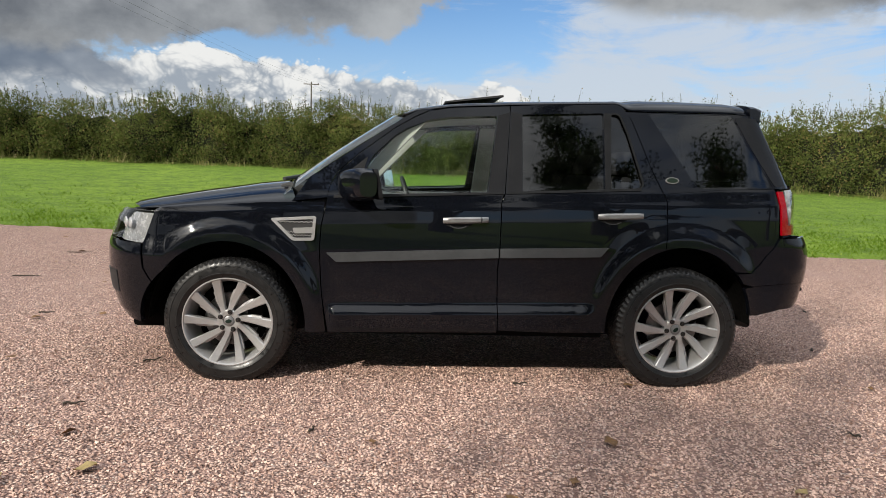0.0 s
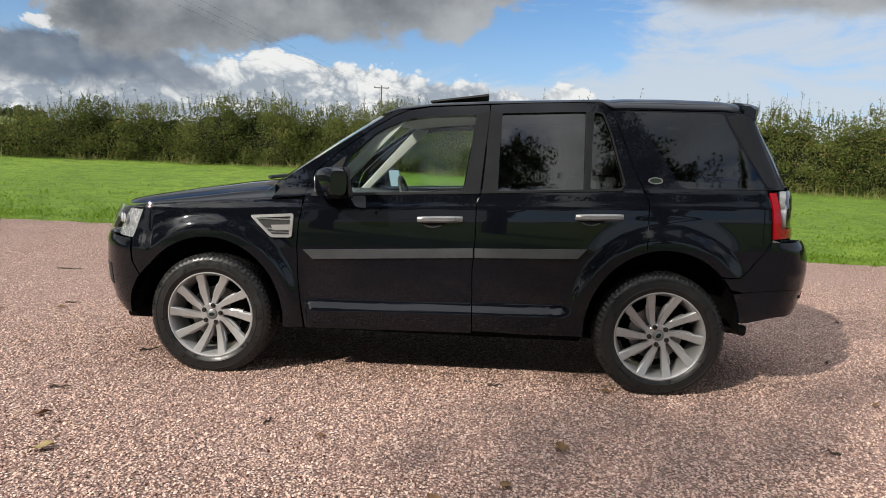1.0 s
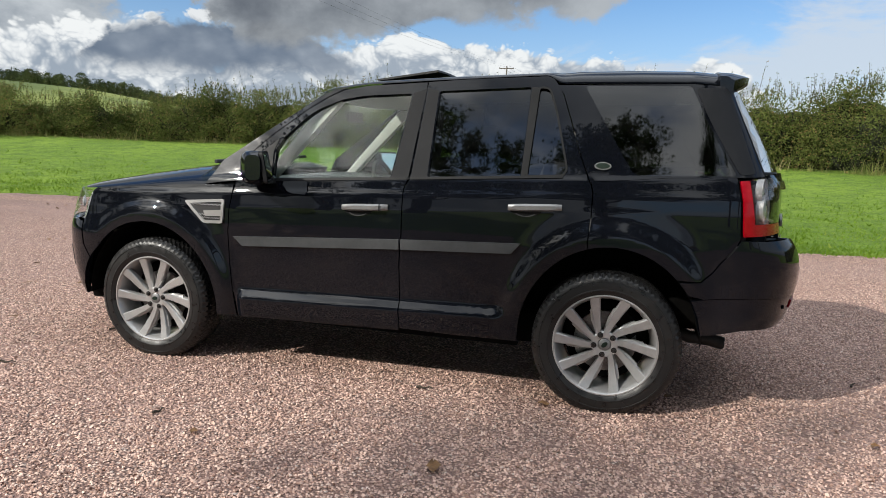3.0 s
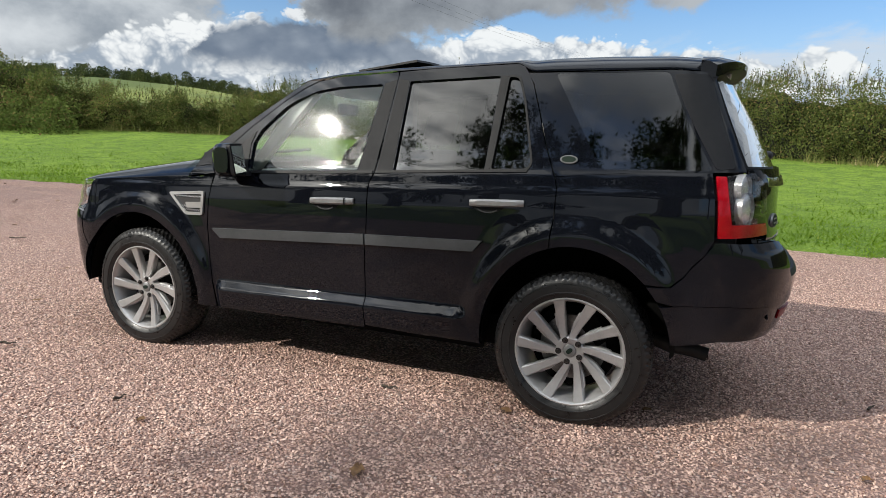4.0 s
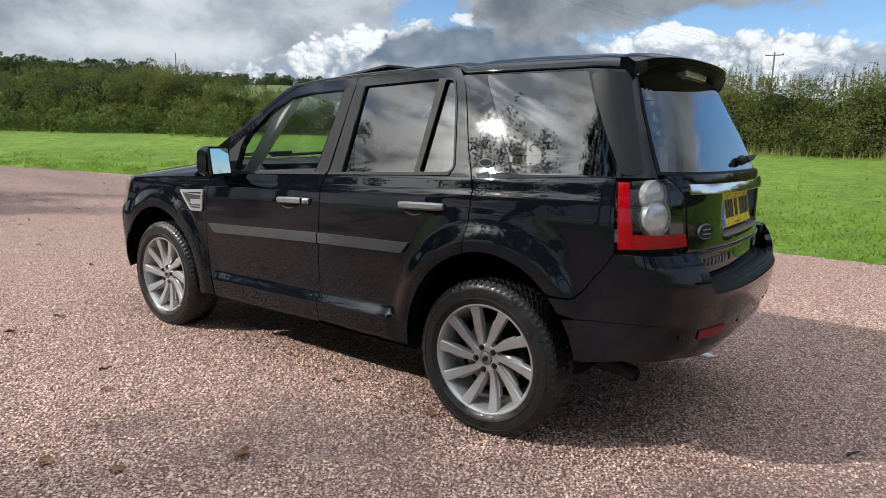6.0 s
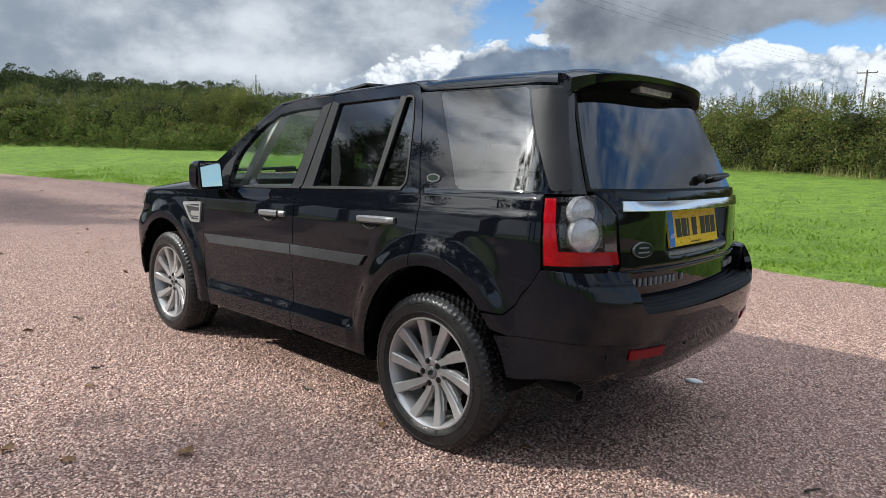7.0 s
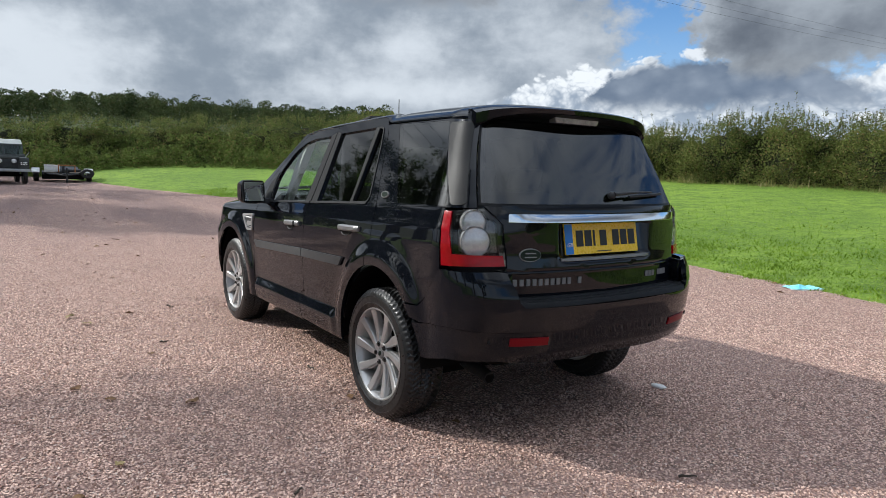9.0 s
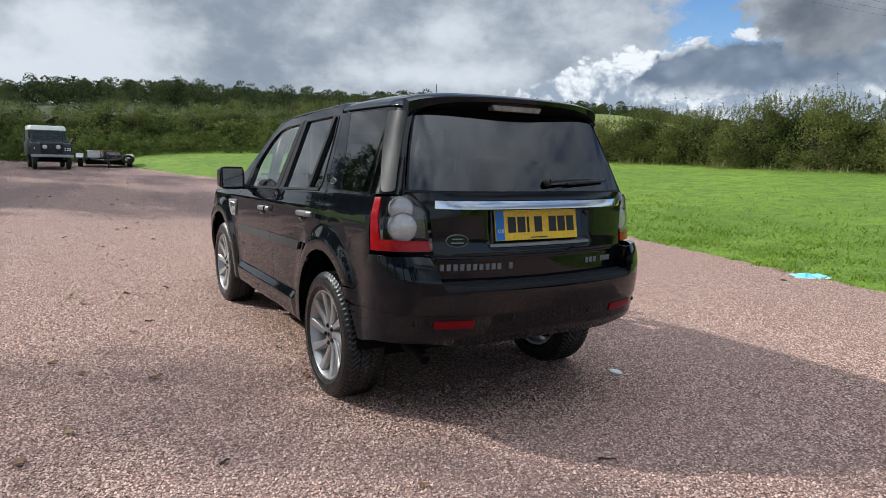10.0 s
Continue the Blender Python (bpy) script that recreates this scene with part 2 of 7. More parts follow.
def ground_material(name, kind):
    """Gravel and turf, in world metres."""
    m, n, b = material(name, (0.2, 0.2, 0.2), 0.9, spec=0.25)
    where = n.add("NewGeometry").outputs["Position"]
    if kind == "gravel":
        cell = n.add("TexVoronoi", i_Scale=70.0, i_Randomness=1.0)
        n.put(cell.inputs["Vector"], where)
        big = n.add("TexVoronoi", i_Scale=33.0)
        n.put(big.inputs["Vector"], where)
        pick = n.add("SeparateColor", i_Color=cell.outputs["Color"]).outputs
        stone = n.mix(pick[0], (0.34, 0.206, 0.162), (0.92, 0.660, 0.538))
        stone = n.mix(n.ramp(pick[1], 0.90, 1.0, 0.0, 0.8), stone, (0.62, 0.54, 0.48))
        stone = n.mix(n.ramp(pick[2], 0.90, 1.0, 0.0, 0.8), stone, (0.20, 0.12, 0.10))
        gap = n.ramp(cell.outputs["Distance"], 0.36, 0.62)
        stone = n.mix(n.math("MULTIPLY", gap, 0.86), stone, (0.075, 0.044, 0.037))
        heap = n.add("TexVoronoi", i_Scale=17.0)
        n.put(heap.inputs["Vector"], where)
        tone = n.add("SeparateColor", i_Color=heap.outputs["Color"]).outputs[0]
        stone = n.mix(n.ramp(tone, 0.1, 0.9, 0.0, 0.45), stone, (0.30, 0.18, 0.15))
        stone = n.mix(n.ramp(n.noise(where, 5.5, 5.0, 0.75), 0.66, 0.74, 0.0, 0.45), stone, (0.17, 0.10, 0.085))
        patch = n.noise(where, 0.35, 5.0, 0.6)
        stone = n.mix(n.ramp(patch, 0.45, 0.7, 0.0, 0.5), stone, (0.33, 0.225, 0.195))
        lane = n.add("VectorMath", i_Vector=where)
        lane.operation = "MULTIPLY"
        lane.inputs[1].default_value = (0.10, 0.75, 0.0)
        # long streaks of a darker, bluer tone, stronger towards the far end
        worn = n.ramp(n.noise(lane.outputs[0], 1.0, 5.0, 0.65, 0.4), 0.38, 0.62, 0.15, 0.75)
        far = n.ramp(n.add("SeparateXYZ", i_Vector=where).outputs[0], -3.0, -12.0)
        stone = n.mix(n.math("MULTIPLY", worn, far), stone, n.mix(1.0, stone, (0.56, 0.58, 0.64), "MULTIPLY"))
        n.put(b.inputs["Base Color"], stone)
        high = n.math("ADD", n.math("MULTIPLY", cell.outputs["Distance"], -1.0), n.math("MULTIPLY", big.outputs["Distance"], -0.7))
        k = n.add("Bump", i_Strength=1.0, i_Distance=0.016, i_Height=high)
    else:
        tuft = n.noise(where, 2.2, 8.0, 0.7, 0.4)
        mid = n.noise(where, 0.22, 5.0, 0.6)
        fine = n.noise(where, 26.0, 5.0, 0.75)
        g = n.mix(n.ramp(mid, 0.35, 0.68), (0.088, 0.158, 0.014), (0.150, 0.232, 0.024))
        g = n.mix(n.ramp(tuft, 0.44, 0.60, 0.0, 0.85), g, (0.050, 0.100, 0.011))
        g = n.mix(n.ramp(fine, 0.46, 0.64, 0.0, 0.85), g, (0.205, 0.285, 0.045))
        g = n.mix(n.ramp(n.noise(where, 9.0, 6.0, 0.7), 0.50, 0.64, 0.0, 0.55), g, (0.045, 0.085, 0.012))
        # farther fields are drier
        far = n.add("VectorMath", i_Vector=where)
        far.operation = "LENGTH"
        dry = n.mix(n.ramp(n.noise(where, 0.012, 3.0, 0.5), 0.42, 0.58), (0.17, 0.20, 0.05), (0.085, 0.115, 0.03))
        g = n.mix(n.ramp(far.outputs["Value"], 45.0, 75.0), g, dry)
        east = n.add("SeparateXYZ", i_Vector=where).outputs
        wooded = n.ramp(n.math("ADD", east[1], n.math("MULTIPLY", east[0], 0.60)), 0.0, -25.0)
        g = n.mix(n.math("MULTIPLY", wooded, n.ramp(far.outputs["Value"], 60.0, 90.0)), g, (0.030, 0.042, 0.014))
        n.put(b.inputs["Base Color"], g)
        k = n.add("Bump", i_Strength=0.9, i_Distance=0.05, i_Height=n.math("ADD", n.math("MULTIPLY", tuft, 0.6), n.math("MULTIPLY", fine, 0.5)))
    n.put(b.inputs["Normal"], k.outputs[0])
    return m


def leaf_material(name, dark, light, odd, odd_share=0.08, sheer=0.25, patch=0.55, share=0.45):
    m, n, b = material(name, light, 0.65, spec=0.06)
    pick = n.add("NewGeometry").outputs["Random Per Island"]
    area = n.noise(n.add("NewGeometry").outputs["Position"], patch, 4.0, 0.6)
    f = n.math("ADD", n.math("MULTIPLY", pick, 1 - share), n.math("MULTIPLY", n.ramp(area, 0.3, 0.7), share))
    c = n.mix(f, dark, light)
    c = n.mix(n.ramp(n.math("ADD", n.math("FRACT", n.math("MULTIPLY", pick, 37.0)), n.math("MULTIPLY", n.ramp(area, 0.5, 0.75), 0.15)), 1.0 - odd_share, 1.0), c, odd)
    n.put(b.inputs["Base Color"], c)
    back = n.add("BsdfTranslucent", i_Color=c)
    mixer = n.add("MixShader", i_Fac=sheer)
    n.t.links.new(b.outputs[0], mixer.inputs[1]), n.t.links.new(back.outputs[0], mixer.inputs[2])
    n.t.links.new(mixer.outputs[0], m.node_tree.nodes["Material Output"].inputs[0])
    return m


PAINT = paint_material()
CLEAR = glass_material("green_tinted_window_glass", (0.80, 0.90, 0.84), 0.046)
PRIVACY = glass_material("dark_privacy_glass", (0.06, 0.065, 0.075), 0.075)
LENS = glass_material("clear_lamp_lens", (0.93, 0.93, 0.93), 0.05, 0.02)
RED_LENS = varied("red_lamp_lens", (0.22, 0.0, 0.004), (0.34, 0.0, 0.007), 30.0, 0.25, 0.25, 220.0, 0.002, spec=0.15, coat=0.45)
TRIM = varied("satin_black_trim", (0.007, 0.0075, 0.008), (0.012, 0.0125, 0.014), 9.0, 0.50, 0.15, 260.0, 0.001, spec=0.12, rough_span=0.03)
PILLAR = varied("satin_graphite_film", (0.009, 0.0095, 0.011), (0.013, 0.0135, 0.015), 6.0, 0.55, 0.1, 200.0, 0.001, spec=0.10, rough_span=0.03)
FILM = varied("glossy_black_glass_border", (0.008, 0.0085, 0.010), (0.012, 0.0125, 0.014), 6.0, 0.45, 0.0, spec=0.22, rough_span=0.02)
STRIPM = varied("grey_plastic_moulding", (0.040, 0.043, 0.045), (0.056, 0.059, 0.062), 8.0, 0.45, 0.15, 220.0, 0.001, spec=0.3, rough_span=0.03)
PLASTIC = varied("dark_textured_plastic", (0.012, 0.012, 0.013), (0.024, 0.024, 0.025), 12.0, 0.6, 0.3, 300.0, 0.001, rough_span=0.03)
# near-black tone for undersides, arch liners and backing sheets
UNDER = varied("near_black_underbody", (0.003, 0.003, 0.003), (0.007, 0.0065, 0.006), 6.0, 0.9, 0.3, 40.0, spec=0.05)
# the shade below the bumper is put into the pipe's near-black colour
EXHAUST = varied("darkened_exhaust_steel", (0.006, 0.006, 0.0055), (0.020, 0.019, 0.018), 9.0, 0.6, 0.3, 60.0, 0.002, metal=0.3)
RUBBER = varied("tyre_rubber", (0.006, 0.006, 0.0065), (0.014, 0.0136, 0.0132), 5.0, 0.40, 0.2, 160.0, 0.001, spec=0.42)
ALLOY = varied("silver_alloy", (0.36, 0.355, 0.35), (0.43, 0.425, 0.42), 6.0, 0.32, 0.08, 120.0, 0.001, metal=0.5, rough_span=0.03)
SILVER = varied("silver_painted_handle", (0.20, 0.20, 0.20), (0.25, 0.25, 0.25), 12.0, 0.42, 0.05, 200.0, 0.001, metal=0.6, rough_span=0.03)
MIRROR = material("mirror_silver", (0.86, 0.88, 0.90), 0.02, 1.0)[0]
CHROME = material("chrome", (0.72, 0.73, 0.74), 0.08, 1.0)[0]
NUT = varied("dark_wheel_nut_steel", (0.035, 0.034, 0.033), (0.07, 0.068, 0.066), 20.0, 0.35, 0.1, 120.0, 0.001, metal=0.8)
STEEL = varied("worn_brake_steel", (0.13, 0.12, 0.115), (0.30, 0.29, 0.28), 14.0, 0.42, 0.2, 90.0, 0.002, metal=0.9)
SEAT = varied("pale_grey_leather", (0.27, 0.26, 0.24), (0.36, 0.35, 0.32), 10.0, 0.5, 0.2, 160.0, 0.002)
CABIN = varied("dark_grey_dashboard", (0.03, 0.03, 0.032), (0.05, 0.05, 0.052), 10.0, 0.65, 0.2, 200.0, 0.001)
LINING = varied("beige_headlining", (0.42, 0.41, 0.38), (0.50, 0.49, 0.46), 14.0, 0.9, 0.1, 300.0, 0.001)
YELLOW = varied("yellow_number_plate", (0.72, 0.47, 0.015), (0.78, 0.52, 0.02), 12.0, 0.32, 0.0)
BLUE = material("blue_plate_band", (0.02, 0.16, 0.50), 0.35)[0]
INK = material("black_ink", (0.012, 0.012, 0.012), 0.45)[0]
WHITEM = varied("white_print", (0.66, 0.66, 0.64), (0.75, 0.75, 0.73), 20.0, 0.5, 0.0)
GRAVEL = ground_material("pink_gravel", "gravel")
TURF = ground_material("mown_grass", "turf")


# ---------------------------------------------------------------- mesh helpers
def thing(name, label, category, group="", kind="", at=(0, 0, 0), rz=0.0):
    ob = new(name)
    ob.matrix_basis = pose(*at, 0, 0, rz)
    return tagged(ob, label, category, group, kind)


def part(name, me, mat, parent=None, label=""):
    """Links a mesh, or a bmesh, as one object under a thing or a part."""
    if isinstance(me, bmesh.types.BMesh):
        bm, me = me, bpy.data.meshes.new(name)
        bmesh.ops.recalc_face_normals(bm, faces=bm.faces)
        bm.to_mesh(me)
        bm.free()
        me.shade_smooth()
        me.set_sharp_from_angle(angle=radians(38))
    if mat is not None:
        me.materials.append(mat)
    ob = new(name, me)
    ob.parent = parent
    if label:
        ob["label"] = label
    return ob


def sheet(verts, faces, smooth=True, angle=40):
    me = bpy.data.meshes.new("sheet")
    me.from_pydata([tuple(v) for v in verts], [], faces)
    if smooth:
        me.shade_smooth()
        me.set_sharp_from_angle(angle=radians(angle))
    return me


def box_bm(x0, x1, y0, y1, z0, z1, bevel=0.0, seg=2, taper=None):
    bm = bmesh.new()
    bmesh.ops.create_cube(bm, size=1)
    for v in bm.verts:
        v.co = Vector((x0 + (v.co.x + 0.5) * (x1 - x0), y0 + (v.co.y + 0.5) * (y1 - y0), z0 + (v.co.z + 0.5) * (z1 - z0)))
    if taper:
        for v in bm.verts:
            v.co = taper(v.co)
    if bevel:
        bmesh.ops.bevel(bm, geom=bm.edges[:], offset=bevel, segments=seg, affect="EDGES", profile=0.6)
    return bm


def prism_bm(poly, y0, y1, bevel=0.0):
    """A polygon in x, z drawn out along y."""
    bm = bmesh.new()
    a = [bm.verts.new((x, y0, z)) for x, z in poly]
    b = [bm.verts.new((x, y1, z)) for x, z in poly]
    bm.faces.new(a), bm.faces.new(b[::-1])
    for i in range(len(a)):
        bm.faces.new((a[i - 1], a[i], b[i], b[i - 1]))
    if bevel:
        bmesh.ops.bevel(bm, geom=bm.edges[:], offset=bevel, segments=2, affect="EDGES", profile=0.6)
    return bm


def tube_bm(points, radius, sides=8, taper=None):
    """A round bar along points; taper gives a radius for each."""
    bm = bmesh.new()
    rings, pts = [], [Vector(p) for p in points]
    for i, p in enumerate(pts):
        d = (pts[min(i + 1, len(pts) - 1)] - pts[max(i - 1, 0)]).normalized()
        u = d.orthogonal().normalized() if not rings else (side - d * side.dot(d)).normalized()
        side, w = u, d.cross(u)
        r = taper[i] if taper else radius
        rings.append([bm.verts.new(p + (u * math.cos(k * math.tau / sides) + w * math.sin(k * math.tau / sides)) * r) for k in range(sides)])
    for a, b in zip(rings, rings[1:]):
        for k in range(sides):
            bm.faces.new((a[k - 1], a[k], b[k], b[k - 1]))
    bm.faces.new(rings[0][::-1]), bm.faces.new(rings[-1])
    return bm


def lathe(profile, segs, axis="y", wave=None, closed=False):
    """Turns a profile of (radius, along) about an axis. wave(i, j) adds to the radius."""
    verts, faces = [], []
    n = len(profile)
    for i in range(segs):
        a = math.tau * i / segs
        for j, (r, h) in enumerate(profile):
            r += wave(i, j) if wave else 0.0
            verts.append((r * math.cos(a), h, r * math.sin(a)) if axis == "y" else (r * math.cos(a), r * math.sin(a), h))
    for i in range(segs):
        k = (i + 1) % segs
        for j in range(n if closed else n - 1):
            l = (j + 1) % n
            faces.append((i * n + j, i * n + l, k * n + l, k * n + j))
    return verts, faces


# ---------------------------------------------------------------- the car's surface
from mathutils import geometry


def clip(poly, axis, value, above):
    out = []
    for i, q in enumerate(poly):
        p = poly[i - 1]
        inp, inq = (p[axis] >= value, q[axis] >= value) if above else (p[axis] <= value, q[axis] <= value)
        if inp != inq:
            t = (value - p[axis]) / (q[axis] - p[axis])
            c = [p[0] + t * (q[0] - p[0]), p[1] + t * (q[1] - p[1])]
            c[axis] = value
            out.append(tuple(c))
        if inq:
            out.append(q)
    return out


def outline_test(loops):
    """Tells whether two points of an edge lie on one stretch of the outline."""
    segs = [(Vector(l[i - 1]), Vector(l[i])) for l in loops for i in range(len(l))]

    def near(p, a, b):
        d = b - a
        t = min(1.0, max(0.0, (p - a).dot(d) / max(d.length_squared, 1e-12)))
        return (a + d * t - p).length < 2e-4

    def test(p, q):
        return any(near(p, a, b) and near(q, a, b) for a, b in segs)
    return test


def panel(poly, surface, off=0.0, depth=0.016, cell=0.03, both=False, right=False, plane=None):
    """A sheet-metal or glass panel: an outline in (along, height) laid on a surface, with turned-in edges.
    right: its mirror image; both: one piece that runs over the middle of the car; plane: the normal of a nearly flat pane."""
    faces, index = [], {}
    loops = [poly] if isinstance(poly[0][0], (int, float)) else poly
    flat = [q for l in loops for q in l]
    for tri in geometry.tessellate_polygon([[Vector((u, z, 0)) for u, z in l] for l in loops]):
        t = [flat[k] for k in tri]
        us = [q[0] for q in t]
        for i in range(math.floor(min(us) / cell), math.floor(max(us) / cell) + 1):
            strip = clip(clip(t, 0, i * cell, True), 0, (i + 1) * cell, False)
            if len(strip) < 3:
                continue
            lo, hi = min(q[1] for q in strip), max(q[1] for q in strip)
            for j in range(math.floor(lo / cell), math.floor(hi / cell) + 1):
                c = clip(clip(strip, 1, j * cell, True), 1, (j + 1) * cell, False)
                r = []
                for u, z in c:
                    k = (round(u * 20000), round(z * 20000))
                    if k not in r:
                        r.append(k)
                if len(r) < 3:
                    continue
                area = sum(r[i - 1][0] * r[i][1] - r[i][0] * r[i - 1][1] for i in range(len(r)))
                if abs(area) > 12:
                    r = r if area > 0 else r[::-1]
                    faces.append([index.setdefault(k, len(index)) for k in r])
    where = [Vector((k[0] / 20000, k[1] / 20000)) for k in index]
    on_outline = outline_test(loops)
    place, normal = [], []
    for k in index:
        u, z = k[0] / 20000, k[1] / 20000
        e = 0.004
        p = Vector(surface(u, z))
        n = (Vector(surface(u + e, z)) - Vector(surface(u - e, z))).cross(Vector(surface(u, z + e)) - Vector(surface(u, z - e)))
        n = n.normalized() if n.length > 1e-12 else Vector((0, -1, 0))
        place.append(p + n * off), normal.append(n)
    if plane:
        normal = [n.lerp(Vector(plane).normalized(), 0.82).normalized() for n in normal]
    edges = {}
    for f in faces:
        for i in range(len(f)):
            a, b = f[i - 1], f[i]
            edges[(a, b)] = edges.get((a, b), 0) + 1
    verts, norms, allf = list(place), list(normal), [tuple(f) for f in faces]
    inner = {}
    rim = []
    for a, b in edges:
        if (b, a) not in edges and on_outline(where[a], where[b]):
            if both and abs(place[a].y) < 2e-3 and abs(place[b].y) < 2e-3:
                continue
            for q in (a, b):
                if q not in inner:
                    inner[q] = len(verts)
                    verts.append(place[q] - normal[q] * depth)
            rim.append((b, a, inner[a], inner[b]))
    split = []
    for f in allf:
        split += [normal[v] for v in f]
    for b, a, c, d in rim:
        m = (verts[a] - verts[b]).cross(verts[d] - verts[b])
        m = m.normalized() if m.length > 1e-12 else Vector((0, 0, 1))
        split += [m] * 4
    allf += rim
    def flipped(v):
        return Vector((v.x, -v.y, v.z))
    if both:
        n0, f0 = len(verts), list(allf)
        verts += [flipped(v) for v in verts]
        allf += [tuple(n0 + v for v in f[::-1]) for f in f0]
        i, more = 0, []
        for f in f0:
            more += [flipped(s) for s in split[i:i + len(f)][::-1]]
            i += len(f)
        split += more
    elif right:
        i, more = 0, []
        for f in allf:
            more += [flipped(s) for s in split[i:i + len(f)][::-1]]
            i += len(f)
        verts, allf, split = [flipped(v) for v in verts], [f[::-1] for f in allf], more
    me = bpy.data.meshes.new("panel")
    me.from_pydata([tuple(v) for v in verts], [], allf)
    me.shade_smooth()
    me.normals_split_custom_set([tuple(s) for s in split])
    return me


def ease(a, b, x):
    t = min(1.0, max(0.0, (x - a) / (b - a)))
    return t * t * (3 - 2 * t)


WIDTH_Z = [0.20, 0.28, 0.33, 0.425, 0.432, 0.484, 0.60, 0.80, 0.97, 1.045, 1.075, 1.125, 1.15, 1.20, 1.66, 1.75]
WIDTH_Y = [0.80, 0.86, 0.884, 0.9010, 0.9000, 0.8665, 0.8712, 0.880, 0.876, 0.868, 0.855, 0.838, 0.826, 0.806, 0.635, 0.600]
PLAIN_Y = [0.80, 0.84, 0.852, 0.860, 0.862, 0.866] + WIDTH_Y[6:]
ARCHES = ((-0.005, 0.348, 0.452, 0.482), (2.668, 0.368, 0.448, 0.490))
SOFT = [-0.007, -0.0035, 0.0, 0.0035, 0.007]


def half_width(x, z):
    """Half the car's width at a place along it and a height: sill, shoulder, tumblehome and arch flares."""
    k = 0.02 + 0.018 * ease(0.55, 1.0, z)
    zz = z - k * (x - 1.3)
    s = ease(0.555, 0.62, x) * (1 - ease(2.08, 2.17, x))
    pts = [zz + d for d in SOFT]
    w = s * sum(np.interp(pts, WIDTH_Z, WIDTH_Y)) / 5 + (1 - s) * sum(np.interp(pts, WIDTH_Z, PLAIN_Y)) / 5
    if z < 1.05:
        for cx, cz, rx, rz in ARCHES:
            dx, dz = x - cx, max(z - cz, 0.0)
            r = math.hypot(dx / rx, dz / rz)
            d = (r - 1.0) * 0.46
            if d < 0.22:
                w += (0.029 * (1 - ease(0.042, 0.140, d)) + 0.007 * (1 - ease(0.08, 0.22, d))) * (1 - 0.85 * ease(3.0, 3.17, x))
    return float(w)


FRONT, REAR, REAR_TOP = -0.35, 3.17, 3.05
LENGTH_F, LENGTH_R = 0.95, 1.0


def corner(x0, phi, a, b, p):
    c, s = max(math.cos(phi), 0.0), abs(math.sin(phi))
    if c < 1e-6:
        return x0 + a, 0.0
    r = 1.0 / ((s / abs(a)) ** p + (c / b) ** p) ** (1 / p)
    return x0 + math.copysign(r * s, a), -r * math.cos(phi)


def nose(z):
    return float(np.interp(z, [0.28, 0.34, 0.40, 0.52, 0.64, 0.78, 0.84, 0.92, 1.0, 1.06], [-0.70, -0.78, -0.84, -0.885, -0.90, -0.895, -0.87, -0.835, -0.77, -0.68]))


def tail_bumper(z):
    return float(np.interp(z, [0.40, 0.46, 0.53, 0.62, 0.645, 0.74, 0.82, 0.88, 0.935, 0.96], [3.47, 3.54, 3.592, 3.615, 3.622, 3.634, 3.63, 3.61, 3.57, 3.54]))


def tail_body(z):
    return float(np.interp(z, [0.70, 0.80, 0.92, 1.0, 1.1, 1.18, 1.24], [3.545, 3.55, 3.545, 3.532, 3.530, 3.530, 3.505]))


def lower(u, z, tail=tail_body, p=2.4):
    if u > REAR:
        x, y = corner(REAR, (u - REAR) / LENGTH_R * math.pi / 2, tail(z) - REAR, half_width(REAR, z), p)
    elif u < FRONT:
        x, y = corner(FRONT, (FRONT - u) / LENGTH_F * math.pi / 2, nose(z) - FRONT, half_width(FRONT, z), 2.25)
    else:
        x, y = u, -half_width(u, z)
    return x, y, z


def bumper_surface(u, z):
    return lower(u, z, tail_bumper, 3.0)


def tailgate_surface(u, z):
    x, y, _ = lower(u, z, tail_body)
    d = (1 - ease(0.30, 0.36, abs(y))) * ease(0.960, 0.985, z) * (1 - ease(1.150, 1.175, z))
    flat = 3.494 - 0.20 * (z - 0.995)
    return x + (min(flat, x) - x) * d - 0.012 * (1 - ease(0.905, 0.925, z)), y, z


def tail_glass(z):
    return float(np.interp(z, [1.18, 1.24, 1.40, 1.63, 1.72], [3.52, 3.495, 3.415, 3.275, 3.215]))


def upper(u, z):
    if u > REAR_TOP:
        x, y = corner(REAR_TOP, (u - REAR_TOP) / LENGTH_R * math.pi / 2, tail_glass(z) - REAR_TOP, half_width(REAR_TOP, z), 3.0)
        return x, y, z
    return u, -half_width(u, z), z


def along_y(y, z, tail=tail_body, x0=REAR, p=2.4):
    """Where, along the panel line, the rear's surface is at this distance from the middle."""
    a, b = tail(z) - x0, half_width(x0, z)
    x = a * max(1 - min(abs(y) / b, 1.0) ** p, 0.0) ** (1 / p)
    return x0 + math.atan2(x, abs(y)) / (math.pi / 2) * LENGTH_R


def along_x(x, z, tail=tail_body, x0=REAR, p=2.4):
    if x <= x0:
        return x
    a, b = tail(z) - x0, half_width(x0, z)
    y = b * max(1 - min((x - x0) / a, 1.0) ** p, 0.0) ** (1 / p)
    return x0 + math.atan2(x - x0, y) / (math.pi / 2) * LENGTH_R


def along_top(y, z):
    return along_y(y, z, tail_glass, REAR_TOP, 3.0)


def arch(i, a0, a1, n=20, grow=0.0):
    cx, cz, rx, rz = ARCHES[i]
    return [(cx + (rx + grow) * math.cos(radians(a0 + (a1 - a0) * k / n)), cz + (rz + grow) * math.sin(radians(a0 + (a1 - a0) * k / n))) for k in range(n + 1)]


